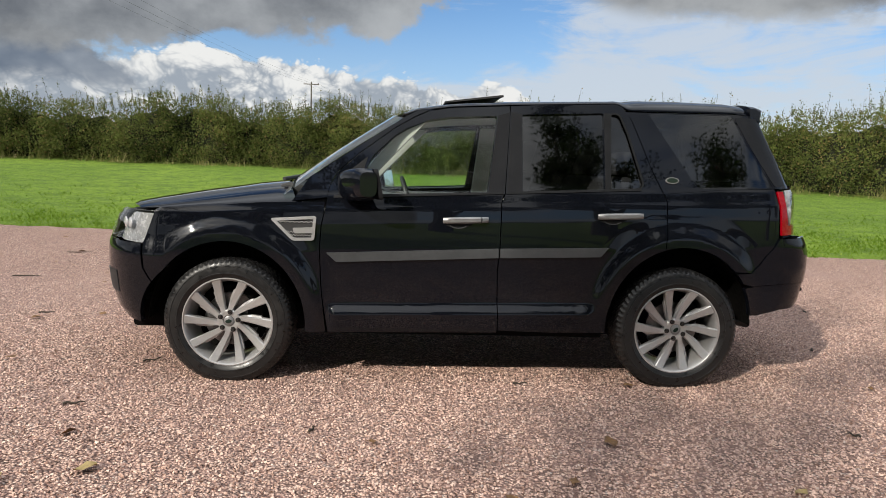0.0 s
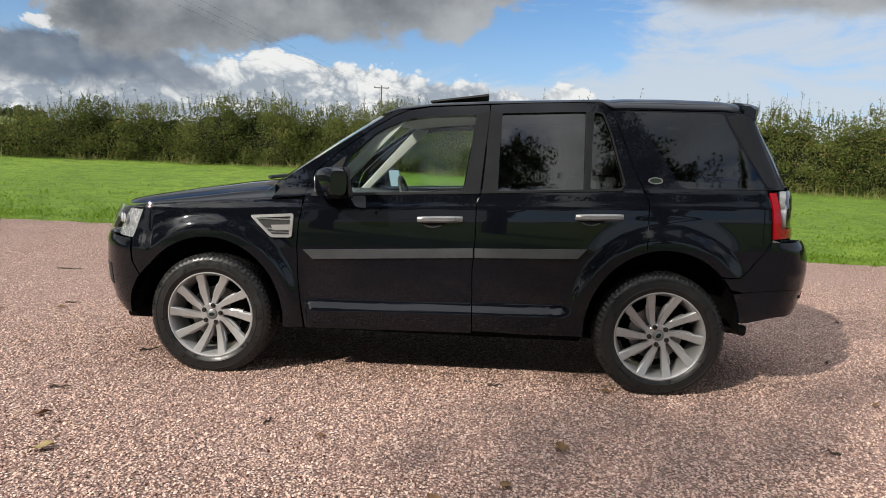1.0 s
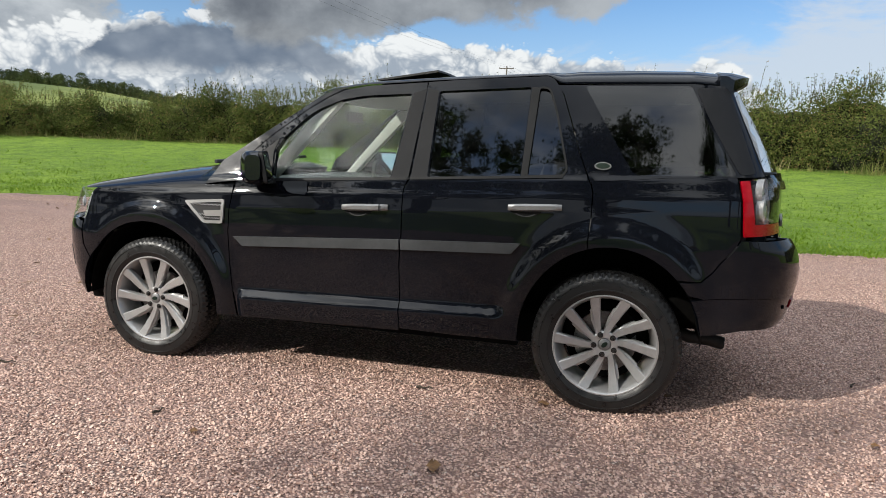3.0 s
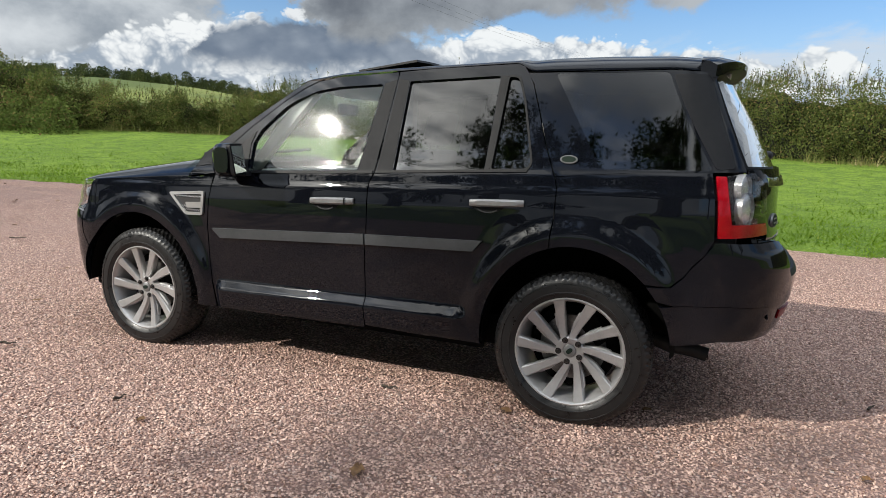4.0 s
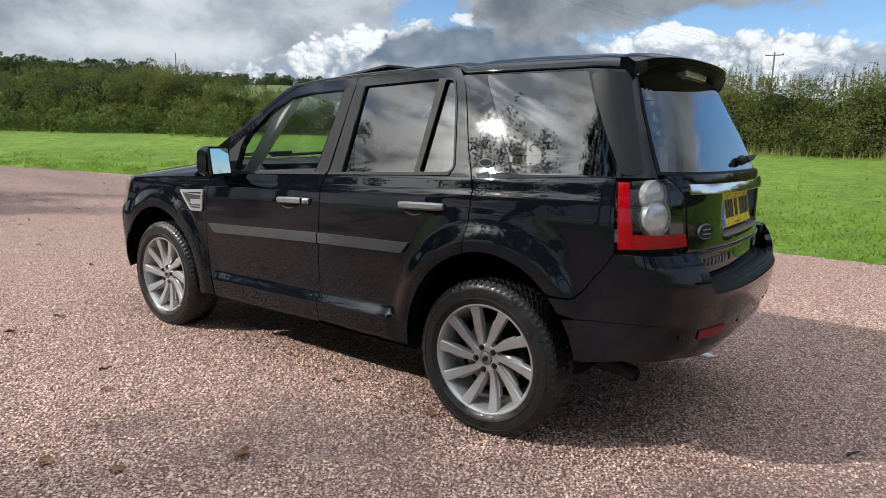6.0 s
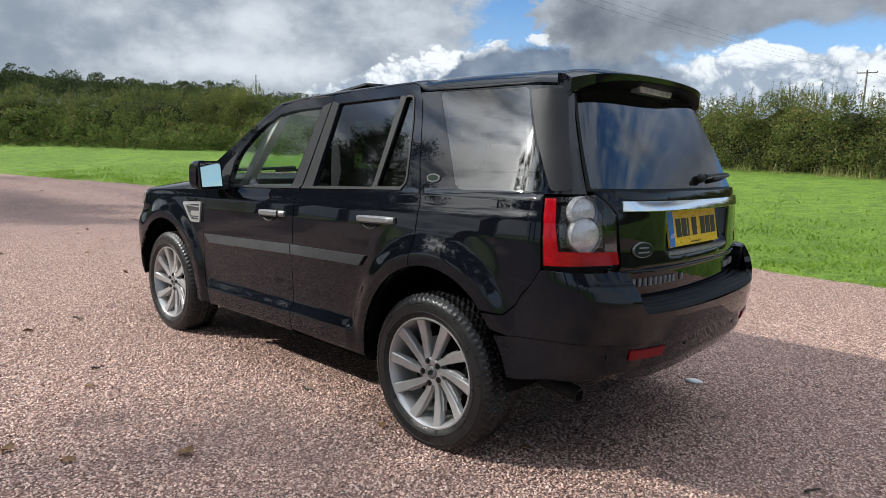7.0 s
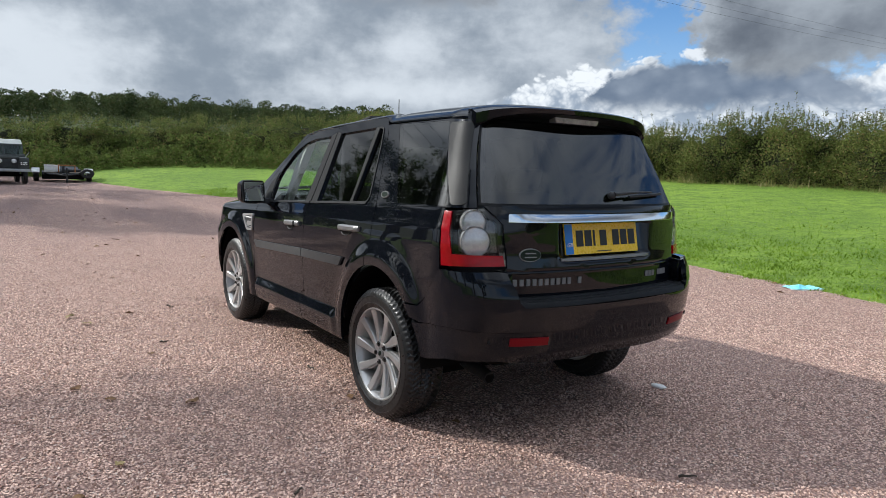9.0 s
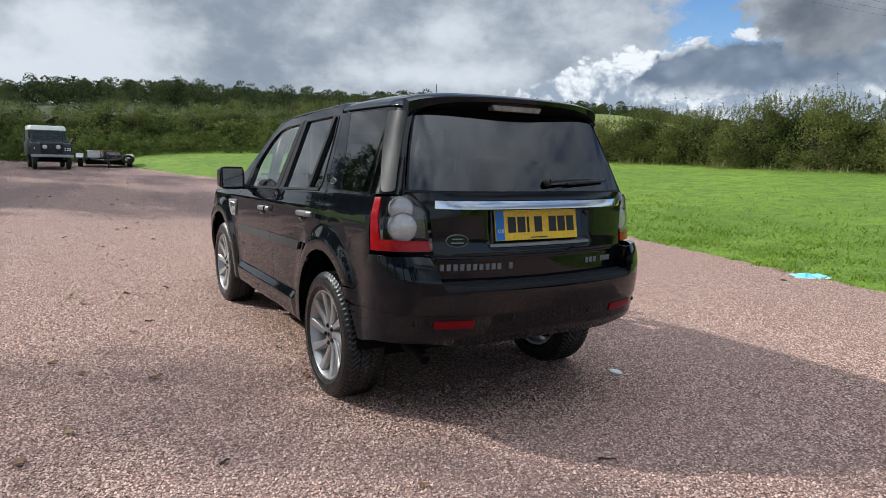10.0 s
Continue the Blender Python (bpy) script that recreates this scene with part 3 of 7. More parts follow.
def shrink(poly, d):
    """An outline drawn in by d."""
    area = sum(poly[i - 1][0] * poly[i][1] - poly[i][0] * poly[i - 1][1] for i in range(len(poly)))
    s = 1 if area > 0 else -1
    out = []
    for i, p in enumerate(poly):
        a, b = Vector(poly[i - 1]), Vector(poly[(i + 1) % len(poly)])
        p = Vector(p)
        e, f = (p - a).normalized(), (b - p).normalized()
        m = Vector((-e.y - f.y, e.x + f.x)) * s
        m = m / max(m.length, 1e-6)
        k = d / max(m.dot(Vector((-e.y, e.x)) * s), 0.35)
        out.append(tuple(p + m * k))
    return out


def rounded(poly, r, n=4):
    out = []
    for i, p in enumerate(poly):
        p, a, b = Vector(p), Vector(poly[i - 1]), Vector(poly[(i + 1) % len(poly)])
        ea, eb = (a - p), (b - p)
        da, db = min(r, ea.length * 0.45), min(r, eb.length * 0.45)
        s, e = p + ea.normalized() * da, p + eb.normalized() * db
        for k in range(n + 1):
            t = k / n
            out.append(tuple(s * (1 - t) ** 2 + p * 2 * t * (1 - t) + e * t * t))
    return out


def holed(outer, *holes):
    """An outline with holes."""
    return [list(outer)] + [list(h) for h in holes]


# ---------------------------------------------------------------- the black car
BADGE = varied("dull_silver_badge", (0.13, 0.13, 0.13), (0.18, 0.18, 0.18), 30.0, 0.7, 0.0, spec=0.1)
BADGE_FACE = varied("dull_green_badge", (0.010, 0.018, 0.014), (0.018, 0.028, 0.020), 30.0, 0.7, 0.0, spec=0.1)
FD_CUT = [(0.555, 1.062), (0.545, 0.996), (0.531, 0.93), (0.5225, 0.80), (0.53, 0.60), (0.544, 0.466), (0.568, 0.302)]
B_CUT = [(1.593, 1.137), (1.575, 1.088), (1.574, 0.825), (1.564, 0.69), (1.576, 0.333)]
RD_CUT = [(2.540, 1.165), (2.555, 1.116), (2.554, 0.984), (2.546, 0.872)]
F_FRAME = [(0.560, 1.084), (0.576, 1.156), (0.617, 1.238), (0.749, 1.358), (0.943, 1.506), (1.06, 1.578), (1.144, 1.617), (1.28, 1.642), (1.629, 1.664)]
F_GLASS = [(0.812, 1.110), (1.49, 1.143), (1.553, 1.602), (1.281, 1.587), (1.145, 1.565), (1.011, 1.510), (0.945, 1.467), (0.818, 1.345), (0.782, 1.268), (0.790, 1.12)]
R_FRAME = [(1.638, 1.665), (1.84, 1.680), (2.285, 1.699), (2.318, 1.686), (2.345, 1.650), (2.372, 1.601), (2.416, 1.481), (2.473, 1.313), (2.536, 1.167)]
R_GLASS = [(1.701, 1.155), (1.707, 1.616), (2.202, 1.641), (2.190, 1.178)]
R_SMALL = [(2.219, 1.180), (2.244, 1.642), (2.303, 1.634), (2.348, 1.513), (2.424, 1.222), (2.404, 1.190)]
Q_GLASS = [(2.478, 1.650), (2.995, 1.652), (3.180, 1.222), (2.768, 1.206), (2.735, 1.225)]


def car_doors(car, right):
    side = -1 if not right else 1
    sill = [(x, 0.303 + 0.0155 * (x - 0.568)) for x in (0.572, 0.9, 1.3, 1.57)]
    top = [(x, 1.084 + 0.0505 * (x - 0.56)) for x in (1.588, 1.2, 0.9, 0.566)]
    fd = part("front_door", panel([(u + 0.006, z) for u, z in FD_CUT] + sill + [(u - 0.003, z) for u, z in B_CUT[::-1]][:-1] + top, lower, cell=0.014, right=right), PAINT, car, "gloss black front door with a silver handle")
    glass = rounded(F_GLASS, 0.018)
    outer = F_FRAME + [(1.633, 1.627), (1.5945, 1.140)]
    part("window_frame", panel(holed(outer, glass), upper, 0.0, 0.03, right=right), PAINT, fd)
    post = [(1.497, 1.145), (1.592, 1.149), (1.630, 1.626), (1.560, 1.604)]
    part("pillar_cover", panel(post, upper, 0.0015, 0.004, right=right), PILLAR, fd, "satin graphite pillar cover")
    part("window_glass", panel(shrink(glass, -0.006), upper, -0.014, 0.004, right=right), CLEAR, fd, "green tinted door glass").visible_shadow = False
    seal = [(0.60, 1.088), (1.586, 1.137), (1.586, 1.150), (0.60, 1.103)]
    part("window_seal", panel(seal, upper, 0.006, 0.012, right=right), TRIM, fd)
    quarter = [(0.625, 1.110), (0.780, 1.117), (0.768, 1.262), (0.79, 1.335), (0.668, 1.235)]
    part("mirror_sail", panel(quarter, upper, 0.003, 0.006, right=right), TRIM, fd)
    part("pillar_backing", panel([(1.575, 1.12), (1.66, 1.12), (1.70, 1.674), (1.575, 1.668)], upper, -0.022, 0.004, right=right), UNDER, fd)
    # rear door
    low = [(1.582, 0.333), (1.9, 0.324), (2.232, 0.330)]
    wheel_edge = arch(1, 184, 105.5, 16)
    rd = part("rear_door", panel([(u + 0.003, z) for u, z in B_CUT][1:] + low + wheel_edge + RD_CUT[::-1] + [(2.2, 1.169), (1.9, 1.153), (1.60, 1.139)], lower, cell=0.016, right=right), PAINT, car, "gloss black rear door with a silver handle")
    big, small = rounded(R_GLASS, 0.012), rounded(R_SMALL, 0.022)
    outer = [(1.6005, 1.142)] + R_FRAME
    part("window_frame", panel(holed(outer, big, small), upper, 0.0, 0.03, right=right), PAINT, rd)
    post = [(1.605, 1.150), (1.695, 1.154), (1.702, 1.618), (1.640, 1.630)]
    part("pillar_cover", panel(post, upper, 0.0015, 0.004, right=right), PILLAR, rd, "satin graphite pillar cover")
    part("window_glass", panel(shrink(big, -0.006), upper, -0.014, 0.004, right=right), PRIVACY, rd, "dark tinted rear door glass").visible_shadow = False
    part("quarter_light", panel(shrink(small, -0.006), upper, -0.014, 0.004, right=right), PRIVACY, rd, "dark fixed quarter light").visible_shadow = False
    part("window_divider", panel([(2.193, 1.180), (2.216, 1.181), (2.241, 1.640), (2.206, 1.639)], upper, 0.004, 0.014, right=right), TRIM, rd)
    part("window_seal", panel([(1.604, 1.138), (2.405, 1.180), (2.41, 1.193), (1.604, 1.151)], upper, 0.006, 0.012, right=right), TRIM, rd)
    edge = rounded(R_SMALL, 0.022)
    inner = shrink(edge, 0.006)
    part("bright_trim", panel(holed(shrink(edge, -0.004), inner), upper, 0.004, 0.008, right=right), TRIM, rd)
    # mouldings and handles
    part("side_moulding", panel([(0.566, 0.774), (1.564, 0.822), (1.566, 0.768), (0.623, 0.722)], lower, 0.014, 0.014, right=right), STRIPM, fd, "grey plastic side moulding")
    part("side_moulding", panel([(1.574, 0.822), (2.217, 0.843), (2.170, 0.788), (1.576, 0.768)], lower, 0.014, 0.014, right=right), STRIPM, rd, "grey plastic side moulding")
    for door, x0, x1, zc in ((fd, 1.235, 1.499, 0.983), (rd, 2.143, 2.413, 1.030)):
        # flat matte patch for the hollow cup, grey crescent for its lit lower edge
        cup = [(x0 + 0.09 + 0.085 * math.cos(radians(a)), zc - 0.012 + 0.036 * math.sin(radians(a))) for a in range(180, 361, 15)]
        part("handle_recess", panel(cup, lower, 0.0015, 0.003, 0.02, right=right), TRIM, door)
        rim = [(x0 + 0.09 + 0.060 * math.cos(radians(a)), zc - 0.012 + 0.036 * math.sin(radians(a))) for a in range(215, 326, 10)]
        part("recess_glint", tube_bm([(u, side * (half_width(u, z) + 0.002), z) for u, z in rim], 0.0032, 6), STRIPM, door)
        bm = bmesh.new()
        secs = []
        for k in range(13):
            t = k / 12
            x = x0 + (x1 - x0) * t
            out = 0.036 - 0.018 * (2 * t - 1) ** 4
            z = zc + 0.012 * (2 * t - 1) * 0.45
            y = half_width(x, z)
            h = 0.018 - 0.003 * (2 * t - 1) ** 4
            ring = [(0, -h), (out * 0.75, -h), (out, -h * 0.55), (out, h * 0.55), (out * 0.75, h), (0, h)]
            secs.append([bm.verts.new((x, side * (y + a - 0.004), z + b)) for a, b in ring])
        for a, b in zip(secs, secs[1:]):
            for i in range(6):
                bm.faces.new((a[i - 1], a[i], b[i], b[i - 1]))
        bm.faces.new(secs[0]), bm.faces.new(secs[-1])
        h = part("handle", bm, SILVER, door, "satin silver pull handle")
    x = 1.455
    part("lock_cover", box_bm(x, x + 0.002, side * (half_width(x, 0.98) + 0.018) - 0.016, side * (half_width(x, 0.98) + 0.018) + 0.017, 0.968, 1.004), TRIM, fd)


def car_sides(car, right):
    side = 1 if right else -1
    fend = [(-0.372, 1.008), (-0.23, 1.021), (-0.009, 1.037), (0.182, 1.052), (0.358, 1.060), (0.549, 1.066)] + FD_CUT[1:-1] + [(0.561, 0.302), (0.468, 0.302)] + arch(0, -5, 150, 26) + [(-0.425, 0.66), (-0.432, 0.808), (-0.388, 0.995)]
    f = part("front_fender", panel(fend, lower, cell=0.016, right=right), PAINT, car, "gloss black flared front fender")
    vent = [(0.243, 0.964), (0.508, 0.984), (0.496, 0.842), (0.372, 0.838)]
    rim = rounded(vent, 0.02)
    v = part("side_vent", panel(holed(rim, shrink(rim, 0.017)), lower, 0.011, 0.012, 0.02, right=right), ALLOY, f, "silver fender vent with black mesh")
    part("vent_backing", panel(shrink(rim, 0.012), lower, 0.002, 0.002, right=right), PLASTIC, v)
    bm = bmesh.new()
    inner = shrink(vent, 0.016)
    for k in range(7):
        z = 0.852 + 0.019 * k
        line = clip(clip(inner, 1, z - 0.0045, True), 1, z + 0.0045, False)
        if len(line) > 2 and k not in (3, 4):
            x0, x1 = min(p[0] for p in line), max(p[0] for p in line)
            vs = []
            for i in range(17):
                x = x0 + (x1 - x0) * i / 16
                dz = 0.004 * (1 if i % 2 else -1)
                y = half_width(x, z) + 0.007
                vs.append([bm.verts.new((x, side * y, z + dz - 0.003)), bm.verts.new((x, side * (y + 0.003), z + dz)), bm.verts.new((x, side * y, z + dz + 0.003))])
            for a, b in zip(vs, vs[1:]):
                bm.faces.new((a[0], a[1], b[1], b[0])), bm.faces.new((a[1], a[2], b[2], b[1]))
    part("vent_mesh", bm, ALLOY, v)
    bar = [(0.372, 0.912), (0.495, 0.919), (0.490, 0.885), (0.385, 0.880)]
    part("vent_bar", panel(bar, lower, 0.012, 0.01, 0.02, right=right), ALLOY, v)
    a_post = [(0.362, 1.066), (0.40, 1.12), (0.455, 1.205), (1.005, 1.582), (1.08, 1.622)] + [(u - 0.002, z + 0.006) for u, z in F_FRAME[6::-1]]
    part("windscreen_pillar", panel(a_post, upper, 0.0, 0.03, right=right), PAINT, car, "gloss black windscreen pillar")
    quarter = [(2.552, 0.876), (2.560, 0.984), (2.561, 1.116), (2.547, 1.166)]
    rear_edge = [(along_x(3.214, 1.214), 1.214), (along_x(3.232, 1.10), 1.10), (along_x(3.246, 0.93), 0.93)]
    joint = [(along_x(3.213, 0.867), 0.867), (3.136, 0.765), (3.085, 0.716)]
    q = part("rear_quarter", panel(quarter + [(2.9, 1.200)] + rear_edge + joint + arch(1, 46, 105, 22), lower, cell=0.016, right=right), PAINT, car, "gloss black rear quarter with flared arch")
    glass = rounded(Q_GLASS, 0.02)
    cd = [(2.341, 1.652), (2.376, 1.604), (2.421, 1.484), (2.478, 1.316), (2.543, 1.168), (2.9, 1.202), (along_top(0.792, 1.226) - 0.03, 1.222)]
    z_list = [1.222, 1.30, 1.40, 1.50, 1.60, 1.648]
    y_list = [0.735, 0.718, 0.692, 0.662, 0.625, 0.606]
    d_edge = [(along_top(y, z), z) for y, z in zip(y_list, z_list)]
    outer = cd[:6] + d_edge + [(3.0, 1.660)]
    part("rear_pillar", panel(holed(outer, glass), upper, 0.0, 0.03, right=right), PAINT, q, "gloss black rear pillar")
    part("quarter_glass", panel(shrink(glass, -0.004), upper, -0.0014, 0.002, right=right), PRIVACY, q, "dark tinted quarter glass").visible_shadow = False
    inner = [(3.012, 1.640), (along_top(0.628, 1.640), 1.640), (along_top(0.764, 1.235), 1.235), (3.190, 1.226)]
    part("pillar_film", panel(rounded(inner, 0.02), upper, 0.002, 0.001, right=right), FILM, q, "glossy black glass border")
    oval = [(2.596 + 0.041 * math.cos(radians(a)), 1.246 + 0.019 * math.sin(radians(a))) for a in range(0, 360, 15)]
    e = part("oval_badge", panel(oval, upper, 0.007, 0.007, 0.02, right=right), BADGE, q, "small green and silver oval badge")
    part("badge_face", panel([(2.596 + 0.82 * (u - 2.596), 1.246 + 0.74 * (z - 1.246)) for u, z in oval], upper, 0.0085, 0.003, 0.02, right=right), BADGE_FACE, e)
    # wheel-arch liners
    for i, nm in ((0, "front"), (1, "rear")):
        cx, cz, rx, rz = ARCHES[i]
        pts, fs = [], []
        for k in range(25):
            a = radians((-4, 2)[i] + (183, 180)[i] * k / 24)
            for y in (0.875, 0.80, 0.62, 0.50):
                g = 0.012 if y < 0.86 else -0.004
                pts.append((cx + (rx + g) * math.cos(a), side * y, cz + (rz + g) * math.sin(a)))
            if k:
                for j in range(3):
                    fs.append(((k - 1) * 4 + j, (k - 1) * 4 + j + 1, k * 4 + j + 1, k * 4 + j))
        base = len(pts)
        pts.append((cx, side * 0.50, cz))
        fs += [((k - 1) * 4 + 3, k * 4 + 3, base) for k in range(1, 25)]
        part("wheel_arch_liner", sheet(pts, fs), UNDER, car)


def car_mirror(car, right):
    side = 1 if right else -1
    bm = bmesh.new()
    rows = []
    for k in range(9):
        t = k / 8
        y = 0.872 + 0.214 * t
        grow = 1.0 - 0.18 * abs(2 * t - 1) ** 3 - (0.10 if k in (0, 8) else 0.0)
        z0, hh, dd = 1.178, 0.092 * grow, 0.098 * grow
        ring = []
        for a in range(0, 360, 24):
            c, s = math.cos(radians(a)), math.sin(radians(a))
            px = math.copysign(abs(c) ** 0.6, c) * dd
            px = px * (1.32 - 0.62 * t if px < 0 else 0.62) + 0.40 * (y - 0.98)
            pz = math.copysign(abs(s) ** 0.5, s) * hh
            ring.append(bm.verts.new((0.775 + px, side * y, z0 + pz - 0.01 * (1 - t))))
        rows.append(ring)
    for a, b in zip(rows, rows[1:]):
        for i in range(15):
            bm.faces.new((a[i - 1], a[i], b[i], b[i - 1]))
    bm.faces.new(rows[0]), bm.faces.new(rows[-1])
    m = part("door_mirror", bm, PAINT, car, "gloss black door mirror")
    sweep = lambda v: Vector((v.x + 0.40 * (abs(v.y) - 0.98) - 0.19 * (v.z - 1.18), v.y, v.z))
    rimb = box_bm(0.820, 0.845, side * 0.885 if side > 0 else -1.076, side * 1.076 if side > 0 else -0.885, 1.096, 1.264, 0.024, 4)
    for v in rimb.verts:
        v.co = sweep(v.co)
    part("mirror_surround", rimb, TRIM, m)
    bm = box_bm(0.8445, 0.8475, side * 0.897 if side > 0 else -1.064, side * 1.064 if side > 0 else -0.897, 1.108, 1.252, 0.0, 2, sweep)
    part("mirror_glass", bm, MIRROR, m)
    part("mirror_arm", prism_bm([(0.70, 1.085), (0.82, 1.085), (0.80, 1.125), (0.72, 1.125)], side * 0.835, side * 0.90, 0.008), TRIM, m)


def car_wheel(car, x, side, turn):
    hub = new("wheel")
    hub.parent = car
    hub["label"] = "ten-spoke silver alloy wheel with black tyre"
    hub.matrix_basis = pose(x, side * 0.775, 0.352, 0, turn, 0 if side < 0 else 180)
    # local: outside is -y
    R = 0.373
    prof = [(0.255, -0.100), (0.268, -0.112), (0.284, -0.1180), (0.286, -0.1212), (0.290, -0.1212), (0.292, -0.1190), (0.318, -0.1185), (0.326, -0.1170), (0.3275, -0.1195), (0.3320, -0.1185), (0.3335, -0.1155), (0.345, -0.1120), (0.3560, -0.1060), (0.3635, -0.0970)]
    tread = [(R - 0.002 * (abs(y) / 0.075) ** 2, y) for y in np.linspace(-0.088, 0.088, 17)]
    full = prof + tread + [(r, -y) for r, y in prof[::-1]]
    n = 288

    def groove(i, j):
        if j in (len(prof) - 2, len(prof) - 1, len(prof) + 17, len(prof) + 18):
            return -0.006 if i % 4 < 1.5 else 0.0
        if j < len(prof) or j >= len(prof) + 17:
            return 0.0
        y = tread[j - len(prof)][1]
        k = j - len(prof)
        if k in (5, 11):
            return -0.008
        s = (i + abs(y) * 110 + (2 if k > 8 else 0)) % 4
        return -0.009 if s < 1.25 else 0.0
    vs, fs = lathe(full, n, "y", groove)
    part("tyre", sheet(vs, fs, True, 28), RUBBER, hub, "black all-season tyre with worn tread")
    for k, (a0, cnt) in enumerate(((200, 5), (20, 7))):
        for q in range(cnt):
            marks = bmesh.new()
            a = radians(a0 + q * 6)
            c, s = math.cos(a), math.sin(a)
            def at(r, w):
                return (r * c - w * s, -0.1202, r * s + w * c)
            quad = [marks.verts.new(at(r, w)) for r, w in ((0.292, -0.010), (0.292, 0.010), (0.314, 0.010), (0.314, -0.010))]
            marks.faces.new(quad)
            part("sidewall_mark", marks, RUBBER, hub)
    # rim: outer lip, barrel, hub face
    lip = [(0.248, -0.088), (0.257, -0.1005), (0.262, -0.103), (0.2615, -0.109), (0.255, -0.110), (0.250, -0.105), (0.243, -0.090), (0.236, -0.070), (0.226, -0.02), (0.222, 0.06), (0.236, 0.10), (0.25, 0.105)]
    vs, fs = lathe(lip, 96)
    part("rim", sheet(vs, fs), ALLOY, hub, "silver alloy rim with ten slanted spokes")
    bm = bmesh.new()

    def station(r, a, w, y, d, shelf):
        c, s = math.cos(a), math.sin(a)
        ring = [(-w, y + d), (-w, y + 0.005), (-w * 0.80, y), (w * 0.80, y), (w, y + 0.005), (w, y + 0.012), (w + shelf, y + 0.015), (w + shelf, y + d)]
        return [bm.verts.new((r * c - t * s, h, r * s + t * c)) for t, h in ring]
    for k in range(10):
        base = radians(36 * k + 18)
        secs = []
        for r, da, w, y, d, shelf in ((0.055, 0.42, 0.0150, -0.082, 0.03, 0.001), (0.085, 0.31, 0.0165, -0.079, 0.034, 0.003), (0.125, 0.22, 0.0185, -0.082, 0.036, 0.009), (0.130, 0.21, 0.0190, -0.0825, 0.036, 0.011), (0.185, 0.15, 0.0225, -0.090, 0.036, 0.010), (0.192, 0.145, 0.0230, -0.0915, 0.035, 0.002), (0.23, 0.12, 0.0260, -0.099, 0.03, 0.001), (0.2535, 0.11, 0.0280, -0.1055, 0.024, 0.001)):
            secs.append(station(r, base + da, w, y, d, shelf))
        for a, b in zip(secs, secs[1:]):
            for i in range(8):
                bm.faces.new((a[i - 1], a[i], b[i], b[i - 1]))
        bm.faces.new(secs[0]), bm.faces.new(secs[-1])
    vs, fs = lathe([(0.0, -0.074), (0.030, -0.074), (0.034, -0.080), (0.060, -0.082), (0.068, -0.076), (0.070, -0.04), (0.0, -0.04)], 40)
    part("spokes", bm, ALLOY, hub)
    part("hub_face", sheet(vs, fs), ALLOY, hub)
    vs, fs = lathe([(0.0, -0.0865), (0.024, -0.0855), (0.030, -0.082), (0.031, -0.07)], 32)
    cap = part("centre_cap", sheet(vs, fs), SILVER, hub)
    bm = bmesh.new()
    bmesh.ops.create_cone(bm, cap_ends=True, segments=24, radius1=0.018, radius2=0.018, depth=0.002, matrix=Matrix.Translation((0, -0.0872, 0)) @ Matrix.Rotation(math.pi / 2, 4, "X") @ Matrix.Diagonal((1, 0.62, 1, 1)))
    part("cap_emblem", bm, BADGE_FACE, cap)
    for k in range(5):
        a = radians(72 * k)
        m = Matrix.Translation((0.054 * math.cos(a), -0.083, 0.054 * math.sin(a))) @ Matrix.Rotation(math.pi / 2, 4, "X")
        bm = bmesh.new()
        bmesh.ops.create_cone(bm, cap_ends=True, segments=16, radius1=0.0145, radius2=0.0145, depth=0.004, matrix=m)
        bmesh.ops.create_cone(bm, cap_ends=True, segments=6, radius1=0.0095, radius2=0.009, depth=0.018, matrix=m)
        part("wheel_nut", bm, NUT, hub)
    vs, fs = lathe([(0.06, -0.012), (0.158, -0.012), (0.158, 0.012), (0.06, 0.012)], 64)
    part("brake_disc", sheet(vs, fs), STEEL, hub, "worn steel brake disc")
    vs, fs = lathe([(0.0, 0.02), (0.205, 0.02)], 40)
    part("brake_backplate", sheet(vs, fs), UNDER, hub)
    bm = box_bm(0.10, 0.19, -0.035, 0.04, -0.07, 0.07, 0.012)
    part("brake_caliper", bm, UNDER, hub)
    return hub


